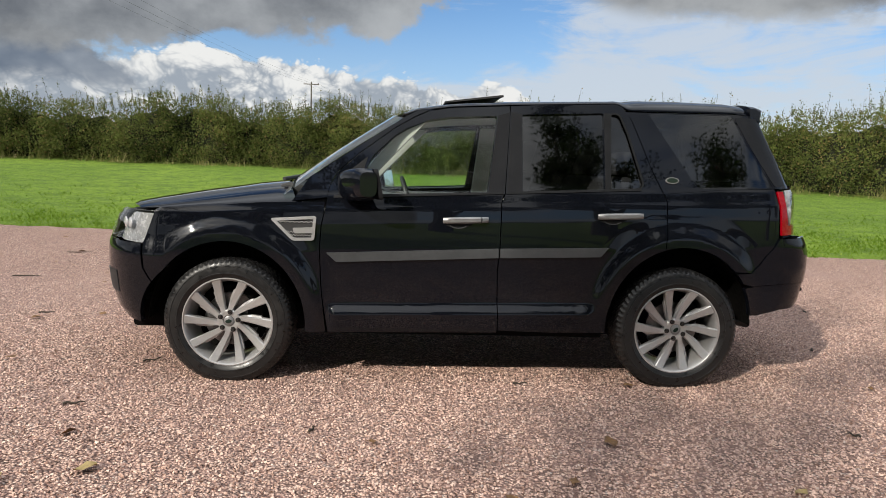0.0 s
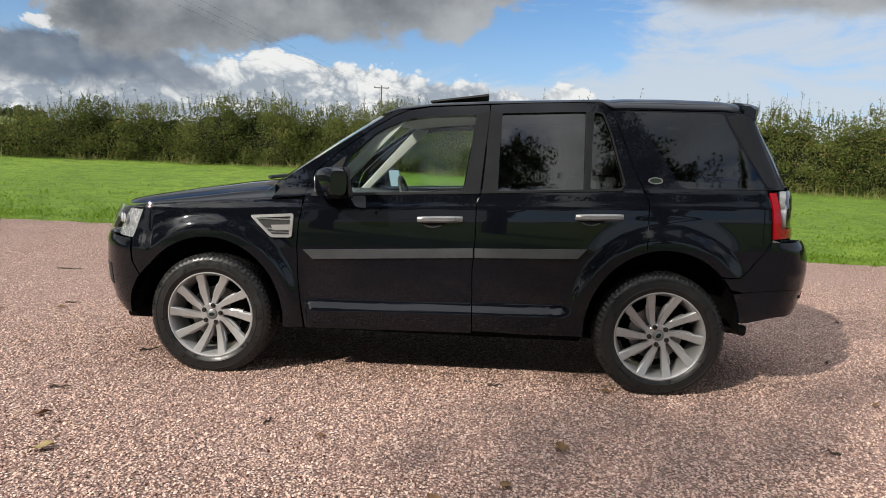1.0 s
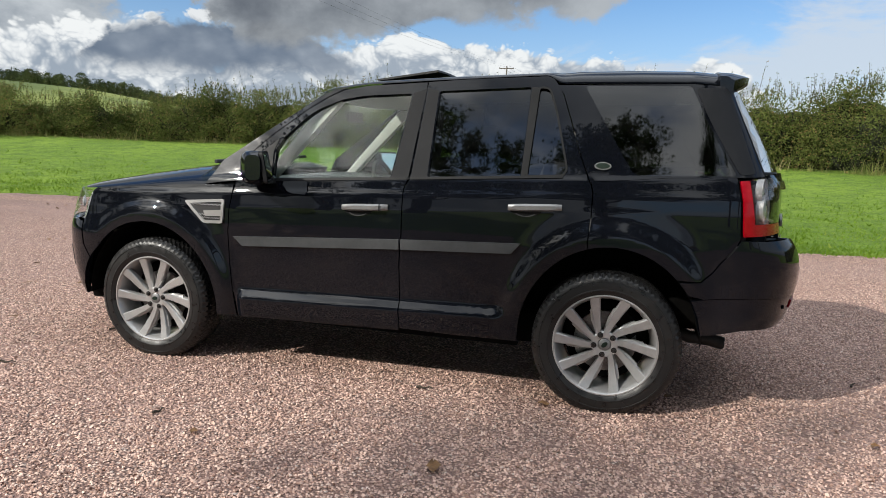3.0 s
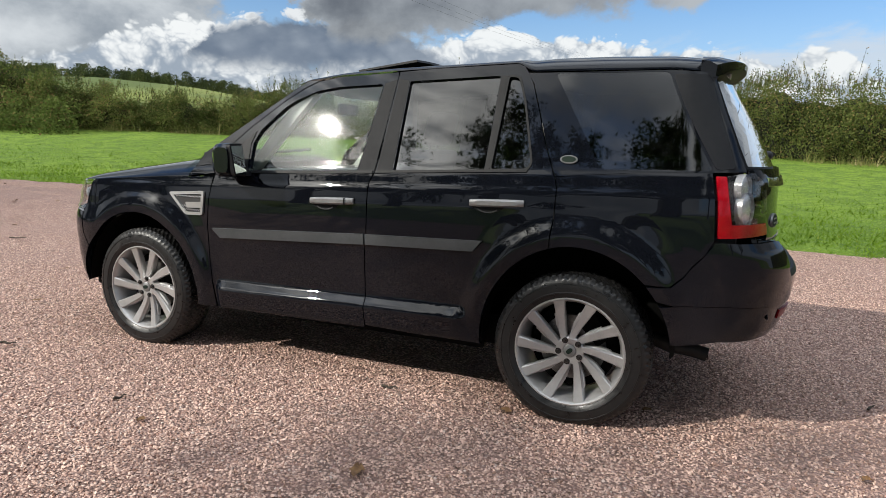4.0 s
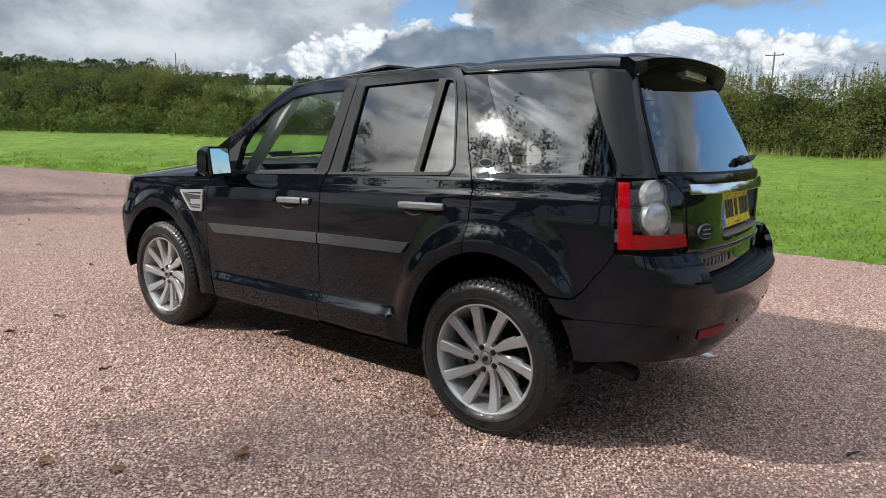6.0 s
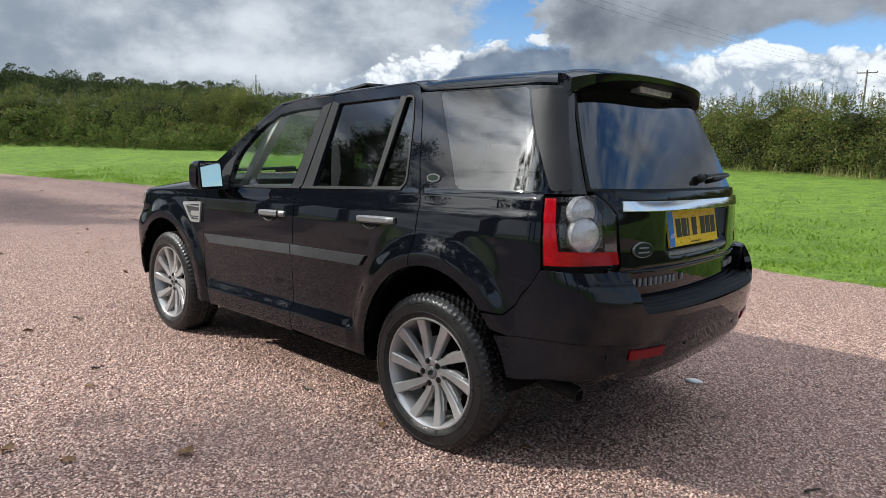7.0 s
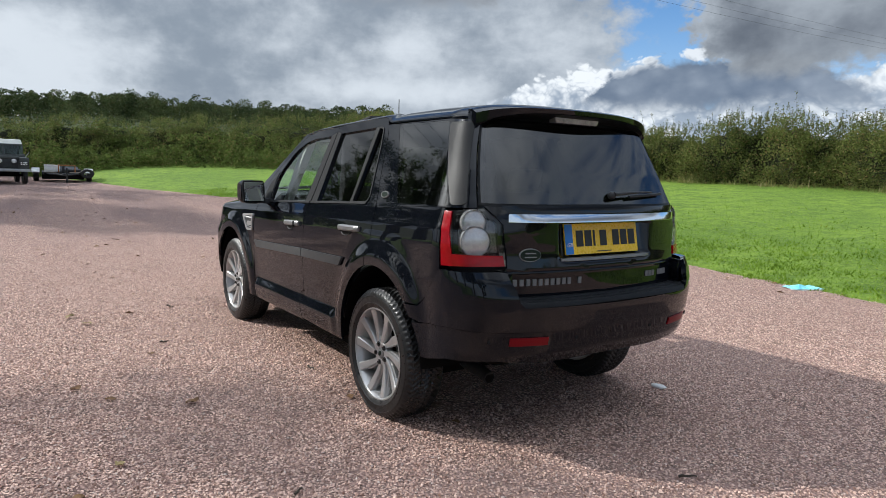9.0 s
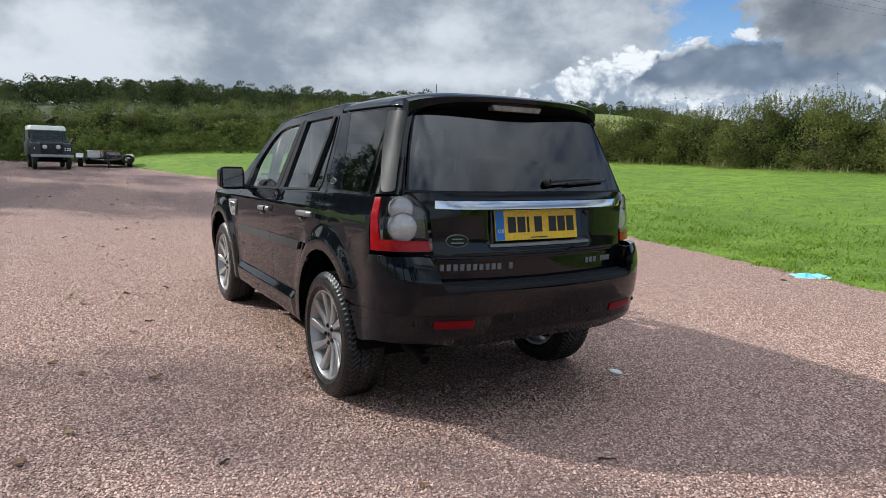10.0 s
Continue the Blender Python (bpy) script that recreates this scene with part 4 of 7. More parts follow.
def car_rear(car):
    U, T = along_y, along_top
    # tailgate
    gate = new("tailgate")
    gate.parent = car
    gate["label"] = "gloss black tailgate with rear window"
    edge = [(U(0.712, 1.232), 1.232), (U(0.674, 1.185), 1.185), (U(0.642, 1.145), 1.145), (U(0.626, 0.94), 0.94), (U(0.640, 0.93), 0.925), (U(0.640, 0.80), 0.80)]
    end = REAR + LENGTH_R
    part("lower_panel", panel(edge + [(end, 0.80), (end, 1.232)], tailgate_surface, 0, 0.02, 0.02, both=True), PAINT, gate)
    win = [(T(0.722, 1.246), 1.246), (T(0.706, 1.32), 1.32), (T(0.662, 1.48), 1.48), (T(0.600, 1.660), 1.660)]
    top_end = REAR_TOP + LENGTH_R
    part("rear_window", panel([(u + 0.008, z) for u, z in win] + [(top_end, 1.66), (top_end, 1.246)], upper, -0.004, 0.005, 0.03, both=True, plane=(1, 0, 0.58)), PRIVACY, gate, "dark tinted rear window").visible_shadow = False
    band = [(T(0.730, 1.236), 1.236), (T(0.724, 1.252), 1.252), (T(0.712, 1.30), 1.30), (T(0.668, 1.46), 1.46), (T(0.61, 1.64), 1.64)]
    inner = [(u + 0.024, z) for u, z in band[:0:-1]]
    part("window_surround", panel(band + inner + [(T(0.68, 1.25), 1.25), (top_end, 1.25), (top_end, 1.236)], upper, -0.006, 0.012, 0.02, both=True), TRIM, gate)
    # chrome strip over the plate
    def bar(y0, y1, z0, z1, out, deep, mat, name, lab="", n=28, drop=0.0):
        bm = bmesh.new()
        secs = []
        full = out
        for k in range(n + 1):
            y = y0 + (y1 - y0) * k / n
            zc = (z0 + z1) / 2
            x = lower(U(y, zc), zc)[0] - drop
            out = full * (1 - 0.9 * abs(2 * k / n - 1) ** 10)
            secs.append([bm.verts.new((x + dx, y, z)) for dx, z in ((0, z0), (out, z0), (out, z0 + 0.003), (out * 0.30, z1), (-deep, z1), (-deep, z0))])
        for a, b in zip(secs, secs[1:]):
            for i in range(6):
                bm.faces.new((a[i - 1], a[i], b[i], b[i - 1]))
        bm.faces.new(secs[0]), bm.faces.new(secs[-1])
        return part(name, bm, mat, gate, lab)
    bar(-0.64, 0.64, 1.199, 1.236, 0.014, 0.03, PAINT, "window_ledge")
    bar(-0.618, 0.626, 1.158, 1.198, 0.022, 0.02, CHROME, "chrome_strip", "polished strip above the number plate")
    bar(-0.33, 0.335, 0.966, 0.980, 0.006, 0.03, SILVER, "recess_lip")
    bar(-0.612, 0.560, 0.914, 0.922, 0.004, 0.02, PAINT, "lower_crease")
    # number plate: its characters stay plain bars
    px = 3.506
    lean = 0.20
    def on(y, z, out=0.0):
        return (px - lean * (z - 0.995) + out, y, z)
    def tablet(y0, y1, z0, z1, out, thick):
        bm = bmesh.new()
        a = [bm.verts.new(on(y, z, out)) for y, z in ((y0, z0), (y1, z0), (y1, z1), (y0, z1))]
        b = [bm.verts.new(on(y, z, out - thick)) for y, z in ((y0, z0), (y1, z0), (y1, z1), (y0, z1))]
        bm.faces.new(a), bm.faces.new(b[::-1])
        for i in range(4):
            bm.faces.new((a[i - 1], a[i], b[i], b[i - 1]))
        return bm
    plate = part("number_plate", tablet(-0.285, 0.262, 0.993, 1.146, 0.0, 0.008), YELLOW, gate, "yellow number plate with plain dark bars")
    part("plate_band", tablet(-0.283, -0.229, 0.995, 1.144, 0.001, 0.002), BLUE, plate)
    widths = [-0.205, -0.143, -0.081, -0.031, 0.066, 0.128, 0.190]
    for k, y in enumerate(widths):
        w = 0.014 if k == 2 else 0.05
        part("plate_bar", tablet(y, y + w, 1.032, 1.112, 0.0022, 0.002), INK, plate)
    part("plate_bar", tablet(-0.06, 0.05, 1.002, 1.007, 0.0022, 0.002), INK, plate)
    text = bpy.data.curves.new("plate_country", "FONT")
    text.body, text.size, text.align_x, text.extrude = "GB", 0.03, "CENTER", 0.0004
    t = new("plate_country", text)
    t.data.materials.append(WHITEM)
    t.parent = plate
    t.matrix_basis = Matrix.Translation(on(-0.256, 1.032, 0.0018)) @ Matrix.Rotation(math.pi / 2, 4, "Z") @ Matrix.Rotation(math.pi / 2 + math.atan(lean), 4, "X")
    # oval badge
    bm = bmesh.new()
    c = Vector(tailgate_surface(U(0.512, 1.002), 1.002)) + Vector((0.006, 0, 0))
    n = Vector((1, -0.25, 0.06)).normalized()
    m = Matrix.Translation(c) @ n.to_track_quat("Z", "Y").to_matrix().to_4x4() @ Matrix.Rotation(0, 4, "Z")
    bmesh.ops.create_cone(bm, cap_ends=True, segments=32, radius1=0.060, radius2=0.057, depth=0.008, matrix=m @ Matrix.Diagonal((1, 0.55, 1, 1)))
    bd = part("oval_badge", bm, SILVER, gate, "green and silver oval badge")
    bm = bmesh.new()
    bmesh.ops.create_cone(bm, cap_ends=True, segments=32, radius1=0.055, radius2=0.055, depth=0.010, matrix=m @ Matrix.Diagonal((1, 0.51, 1, 1)))
    part("badge_face", bm, BADGE_FACE, bd)
    for dz, w in ((0.009, 0.030), (-0.010, 0.034)):
        bm = bmesh.new()
        bmesh.ops.create_cube(bm, size=1, matrix=m @ Matrix.Translation((0, dz, 0.0055)) @ Matrix.Diagonal((w * 1.9, 0.006, 0.002, 1)))
        part("badge_bar", bm, SILVER, bd)
    # model lettering as plain bars
    def letters(y0, y1, z0, z1, count, gapat=()):
        step = (y1 - y0) / count
        for k in range(count):
            if k in gapat:
                continue
            y = y0 + (k + 0.5) * step
            zc = (z0 + z1) / 2
            x = tailgate_surface(U(y, zc), zc)[0]
            nm = part("letter_bar", box_bm(x - 0.004, x + 0.005, y - step * 0.33, y + step * 0.33, z0, z1, 0.0), BADGE, gate)
    letters(-0.600, -0.190, 0.852, 0.884, 12, (10,))
    letters(0.310, 0.535, 0.850, 0.880, 7, (3,))
    # wiper
    def on_glass(y, z, out):
        p = Vector(upper(along_top(y, z), z))
        return (p.x + out, y, p.z + out * 0.45)
    wip = part("rear_wiper", tube_bm([on_glass(y, 1.285 + 0.012 * math.sin((y - 0.05) * 5), 0.028) for y in np.linspace(0.05, 0.38, 8)], 0.01, 8, [0.012, 0.010, 0.008, 0.007, 0.006, 0.006, 0.005, 0.005]), PLASTIC, gate, "black rear wiper arm")
    part("wiper_blade", tube_bm([on_glass(y, 1.279 + 0.05 * (y - 0.2), 0.014) for y in np.linspace(0.18, 0.50, 8)], 0.008, 6), PLASTIC, wip)
    bm = bmesh.new()
    bmesh.ops.create_uvsphere(bm, u_segments=16, v_segments=10, radius=0.022, matrix=Matrix.Translation(on_glass(0.05, 1.285, 0.010)))
    part("wiper_boss", bm, PLASTIC, wip)
    # bumper: wrapped cover with step
    B = tail_bumper
    def ub(y, z):
        return along_y(y, z, B, p=3.0)
    left = [(3.090, 0.712), (3.140, 0.759), (along_x(3.216, 0.862, B, p=3.0), 0.862), (along_x(3.252, 0.922, B, p=3.0), 0.922), (ub(0.80, 0.926), 0.926), (ub(0.70, 0.930), 0.930), (ub(0.668, 0.925), 0.925), (ub(0.640, 0.85), 0.85), (ub(0.625, 0.79), 0.79), (ub(0.60, 0.766), 0.766), (end, 0.758), (end, 0.640)]
    under = [(ub(0.86, 0.652), 0.652), (3.11, 0.632)]
    wheel = [q for q in arch(1, 20, 44, 8) if q[1] > 0.640]
    bumper = part("rear_bumper", panel(left + under + wheel, bumper_surface, 0.004, 0.03, 0.025, both=True), PAINT, car, "gloss black wrapped rear bumper")
    low = [(3.118, 0.629), (ub(0.86, 0.649), 0.649), (end, 0.637), (end, 0.475), (ub(0.45, 0.47), 0.47), (ub(0.70, 0.50), 0.50), (along_x(3.30, 0.49, B, p=3.0), 0.49), (3.155, 0.452)] + [q for q in arch(1, 9.8, 31, 6)]
    part("lower_valance", panel(low, bumper_surface, 0.0, 0.03, 0.025, both=True), PAINT, bumper)
    verts, faces = [], []
    prof = [(-0.105, 0.80), (-0.085, 0.796), (-0.068, 0.801), (-0.064, 0.794), (-0.048, 0.794), (-0.044, 0.800), (-0.028, 0.798), (-0.024, 0.791), (-0.012, 0.789), (-0.004, 0.780), (0.002, 0.766)]
    for k in range(31):
        y = -0.64 + 1.28 * k / 30
        x = lower(ub(y, 0.77), 0.77, B, 3.0)[0] + 0.002
        for dx, z in prof:
            verts.append((x + dx, y, z))
        if k:
            for j in range(len(prof) - 1):
                faces.append(((k - 1) * len(prof) + j, k * len(prof) + j, k * len(prof) + j + 1, (k - 1) * len(prof) + j + 1))
    part("bumper_step", sheet(verts, faces, True, 25), TRIM, bumper, "ribbed black plastic loading step")
    for s in (-1, 1):
        part("step_cheek", box_bm(3.40, 3.505, s * 0.64 - 0.012, s * 0.64 + 0.012, 0.79, 0.925, 0.005), PAINT, bumper)
        pts = [(ub(0.655, 0.61), 0.622), (ub(0.455, 0.60), 0.618), (ub(0.455, 0.57), 0.578), (ub(0.655, 0.58), 0.582)]
        part("reflector", panel(pts, bumper_surface, 0.006, 0.008, 0.03, right=s > 0), DEEP_RED, bumper, "dark red rear reflector")
        for y in (0.28, 0.74):
            p = bumper_surface(ub(y, 0.60), 0.60)
            bm = bmesh.new()
            bmesh.ops.create_cone(bm, cap_ends=True, segments=16, radius1=0.012, radius2=0.011, depth=0.004, matrix=Matrix.Translation((p[0], s * y, 0.60)) @ Matrix.Rotation(math.pi / 2, 4, "Y"))
            part("parking_sensor", bm, TRIM, bumper)
        drop = 0.0 if s > 0 else 0.09
        pipe = part("exhaust_pipe", tube_bm([(2.90, s * 0.55, 0.42), (3.10, s * 0.55, 0.445 - drop), (3.20, s * 0.55, 0.440 - drop), (3.27, s * 0.55, 0.425 - drop)], 0.034, 16), EXHAUST, car, "dark steel exhaust pipe")
        # flat near-black disc painted in for the shaded hollow of the pipe
        mouth = bmesh.new()
        bmesh.ops.create_cone(mouth, cap_ends=True, segments=16, radius1=0.027, radius2=0.027, depth=0.004, matrix=Matrix.Translation((3.272, s * 0.55, 0.4245 - drop)) @ Matrix.Rotation(math.pi / 2, 4, "Y"))
        part("pipe_mouth_shade", mouth, UNDER, pipe)
    # rear lamps
    for s in (-1, 1):
        r = s > 0
        out = [(along_x(3.222, 1.214), 1.214), (along_x(3.240, 1.10), 1.10), (along_x(3.254, 0.934), 0.934), (U(0.635, 0.944), 0.944), (U(0.650, 1.145), 1.145), (U(0.682, 1.188), 1.188), (U(0.718, 1.226), 1.226)]
        lamp = part("rear_lamp", panel(out, lower, -0.080, 0.02, 0.02, right=r), TRIM, car, "red and clear rear lamp")
        cutz = 1.00
        wide = 0.036
        red = [(along_x(3.227, 1.200), 1.200), (along_x(3.245, 1.10), 1.10), (along_x(3.259, 0.942), 0.942), (U(0.639, 0.950), 0.950), (U(0.645, cutz), cutz), (along_x(3.259, cutz) + wide, cutz), (along_x(3.240, 1.10) + wide, 1.10), (along_x(3.227, 1.200) + wide * 0.9, 1.200)]
        part("red_lens", panel(red, lower, 0.006, 0.012, 0.02, right=r), RED_LENS, lamp, "red lens")
        clear = [(along_x(3.227, 1.200) + wide, 1.203), (along_x(3.240, 1.10) + wide + 0.003, 1.10), (along_x(3.259, cutz) + wide + 0.003, cutz + 0.003), (U(0.645, cutz), cutz + 0.003), (U(0.655, 1.145), 1.145), (U(0.686, 1.185), 1.185), (U(0.718, 1.218), 1.218)]
        part("smoked_lens", panel(clear, lower, 0.006, 0.01, 0.02, right=r), SMOKE, lamp, "clear smoked lens").visible_shadow = False
        part("lamp_bowl", panel(shrink(clear, 0.004), lower, -0.074, 0.002, 0.02, right=r), BOWL, lamp)
        for z, y, rad in ((1.150, 0.746, 0.062), (1.062, 0.743, 0.073)):
            u = along_y(y, z)
            p = Vector(lower(u, z))
            n = Vector((1.0, -0.42, 0.05)).normalized()
            p.x -= 0.040
            p.y *= -s
            n.y *= -s
            m = Matrix.Translation(p) @ n.to_track_quat("Z", "Y").to_matrix().to_4x4()
            bm = bmesh.new()
            bmesh.ops.create_uvsphere(bm, u_segments=28, v_segments=14, radius=rad, matrix=m @ Matrix.Diagonal((1, 1, 0.22, 1)))
            part("bulb_lens", bm, BULB, lamp, "round silvered lens")
            bm = bmesh.new()
            bmesh.ops.create_cone(bm, cap_ends=False, segments=32, radius1=rad * 1.05, radius2=rad * 1.0, depth=0.030, matrix=m)
            part("lens_ring", bm, PALE_BOWL, lamp)


DEEP_RED = material("dark_red_reflector", (0.17, 0.0, 0.004), 0.35, spec=0.1, coat=0.25)[0]
SMOKE = glass_material("smoked_lamp_lens", (0.88, 0.87, 0.86), 0.05, 0.02)
PALE_BOWL = varied("silver_lamp_bowl", (0.24, 0.245, 0.25), (0.46, 0.465, 0.47), 6.0, 0.18, 0.02, 40.0, 0.002, metal=0.3)
BOWL = varied("grey_lamp_bowl", (0.10, 0.095, 0.095), (0.20, 0.19, 0.19), 20.0, 0.3, 0.1, 80.0, 0.002, metal=0.5)
BULB = varied("pressed_lamp_glass", (0.50, 0.50, 0.52), (0.74, 0.74, 0.75), 40.0, 0.16, 0.12, 60.0, 0.004, metal=0.35, coat=1.0)


def grid(fn, nu, nv):
    verts = [fn(i / nu, j / nv) for i in range(nu + 1) for j in range(nv + 1)]
    faces = [(i * (nv + 1) + j, (i + 1) * (nv + 1) + j, (i + 1) * (nv + 1) + j + 1, i * (nv + 1) + j + 1) for i in range(nu) for j in range(nv)]
    return verts, faces


def roof_edge(x):
    """Height at which the roof skin starts above the doors."""
    return float(np.interp(x, [1.0, 1.08, 1.15, 1.28, 1.63, 2.20, 2.29, 2.36, 3.0, 3.2], [1.592, 1.624, 1.630, 1.650, 1.672, 1.700, 1.703, 1.660, 1.664, 1.655]))


def roof_top(x):
    return float(np.interp(x, [0.95, 1.06, 1.18, 1.35, 1.63, 1.99, 2.25, 2.34, 2.45, 2.72, 3.0, 3.16, 3.25], [1.602, 1.648, 1.674, 1.695, 1.714, 1.728, 1.738, 1.748, 1.760, 1.765, 1.760, 1.748, 1.738]))


def car_top(car):
    def roof(i, j):
        s = -math.cos(math.pi * j)
        x = 1.0 + 2.17 * i
        x -= 0.10 * (1 - s * s) * (1 - i) ** 3
        x += 0.04 * (1 - s * s) * ease(0.9, 1.0, i)
        z0, z1 = roof_edge(x), roof_top(x)
        w = half_width(min(x, 3.0), z0) - 0.05 * ease(3.0, 3.2, x)
        v = abs(s)
        z = z0 + (z1 - z0) * (max(1 - v ** 5.0, 0.0) ** 0.5 * 0.8 + 0.2 * (1 - v * v))
        return (x, s * w, z)
    vs, fs = grid(roof, 90, 64)
    r = part("roof", sheet(vs, [f[::-1] for f in fs], True, 60), PAINT, car, "gloss black roof with raised rear section")
    def lining(i, j):
        x, y, z = roof(0.03 + 0.9 * i, 0.06 + 0.88 * j)
        return (x, y * 0.96, z - 0.045)
    vs, fs = grid(lining, 16, 10)
    part("headlining", sheet(vs, fs), LINING, r)
    # roof joint behind the doors and tilted glass panel
    bm = bmesh.new()
    secs = []
    for k in range(21):
        y = -0.40 + 0.80 * k / 20
        c = 0.012 * (1 - (y / 0.4) ** 2)
        secs.append([bm.verts.new(p) for p in ((1.25, y, 1.706 + c), (1.62, y, 1.758 + c), (1.625, y, 1.746 + c), (1.25, y, 1.696 + c))])
    for a, b in zip(secs, secs[1:]):
        for i in range(4):
            bm.faces.new((a[i - 1], a[i], b[i], b[i - 1]))
    bm.faces.new(secs[0]), bm.faces.new(secs[-1])
    part("sunroof_panel", bm, PLASTIC, r, "dark glass sunroof tilted open")
    # spoiler
    bm = bmesh.new()
    secs = []
    for k in range(33):
        t = -1 + 2 * k / 32
        y = 0.640 * t
        e = abs(t) ** 6
        x0 = 3.135 - 0.012 * abs(t) ** 3
        x1 = 3.335 - 0.10 * t * t - 0.045 * e
        zt0 = roof_top(3.12) - 0.012 * t * t - 0.036 * abs(t) ** 6
        zt1 = 1.730 - 0.012 * t * t - 0.030 * e
        tip = 0.028 + 0.034 * abs(t) ** 4
        base = x0 + 0.075
        ring = [(x0, zt0), ((x0 + x1) / 2, (zt0 + zt1) / 2 + 0.005), (x1 - 0.014, zt1), (x1, zt1 - 0.006), (x1 - 0.004, zt1 - tip), (x1 - 0.05, zt1 - tip - 0.004), (base, zt1 - 0.046 - 0.012 * abs(t) ** 3), (base - 0.015, zt0 - 0.095), (x0, zt0 - 0.085)]
        secs.append([bm.verts.new((x, y, z)) for x, z in ring])
    for a, b in zip(secs, secs[1:]):
        for i in range(9):
            bm.faces.new((a[i - 1], a[i], b[i], b[i - 1]))
    bm.faces.new(secs[0]), bm.faces.new(secs[-1])
    belly = bmesh.new()
    rows = [[belly.verts.new(v.co + Vector((0.0, 0, -0.003))) for v in s[4:8]] for s in secs[1:-1]]
    for a, b in zip(rows, rows[1:]):
        for i in range(3):
            belly.faces.new((a[i], a[i + 1], b[i + 1], b[i]))
    sp = part("roof_spoiler", bm, PAINT, car, "gloss black roof spoiler over the rear window")
    part("spoiler_underside", belly, TRIM, sp)
    bm = box_bm(3.19, 3.258, -0.175, 0.175, 1.662, 1.702, 0.010, 3, lambda v: Vector((v.x, v.y * (1 - 4.0 * max(1.69 - v.z, 0)), v.z)))
    part("brake_light", bm, SMOKED_GREY, sp, "smoked clear high brake light")
    # windscreen
    def screen(i, j):
        s = -1 + 2 * j
        z = 1.10 + 0.50 * i
        w = half_width(0.5, z) - 0.012
        x = 0.315 + 0.72 * i - 0.02 * math.sin(math.pi * i) - 0.17 * (1 - s * s) * (1 - 0.15 * i)
        return (x, s * w, z + 0.012 * (1 - s * s) * i)
    vs, fs = grid(screen, 16, 24)
    part("windscreen", sheet(vs, fs), CLEAR, car, "clear curved windscreen").visible_shadow = False
    # bonnet
    def bonnet(i, j):
        s = -math.cos(math.pi * j)
        v = abs(s)
        y = s * 0.862
        xf = -0.80 + 0.30 * v ** 3.2
        xb = 0.385 - 0.15 * (1 - s * s)
        x = xf + (xb - xf) * i
        ze = float(np.interp(x, [-0.80, -0.54, -0.38, 0.0, 0.36, 0.45], [0.985, 1.000, 1.008, 1.036, 1.060, 1.066]))
        zc = float(np.interp(x, [-0.80, -0.70, -0.50, -0.24, 0.08, 0.29, 0.45], [0.990, 1.020, 1.058, 1.104, 1.154, 1.180, 1.192]))
        yy = half_width(max(x, -0.35), ze) - 0.004
        if x < FRONT:
            a = nose(1.0) - FRONT - 0.02
            yy = min(yy, yy * max(1 - min(abs(x - FRONT) / abs(a), 0.995) ** 2.25, 0.0) ** (1 / 2.25))
            yy = max(yy, 0.30)
        z = ze + (zc - ze) * max(1 - v ** 3.4, 0.0) ** 0.75 - 0.03 * ease(0.06, 0.0, i) * (1 - v)
        return (x, s * yy, z)
    vs, fs = grid(bonnet, 40, 48)
    b = part("bonnet", sheet(vs, [f[::-1] for f in fs], True, 60), PAINT, car, "gloss black clamshell bonnet")
    part("wiper_cowl", prism_bm([(0.25, 1.08), (0.44, 1.10), (0.46, 1.135), (0.30, 1.168), (0.25, 1.15)], -0.62, 0.62, 0.01), PLASTIC, b)
    for y in (-0.35, 0.1):
        part("front_wiper", tube_bm([(0.27, y - 0.25, 1.186), (0.30, y, 1.196), (0.36, y + 0.32, 1.215)], 0.012, 6), PLASTIC, b)


SMOKED_GREY = varied("smoked_clear_lens", (0.26, 0.26, 0.27), (0.48, 0.47, 0.47), 30.0, 0.15, 0.2, 120.0, 0.002, coat=1.0)


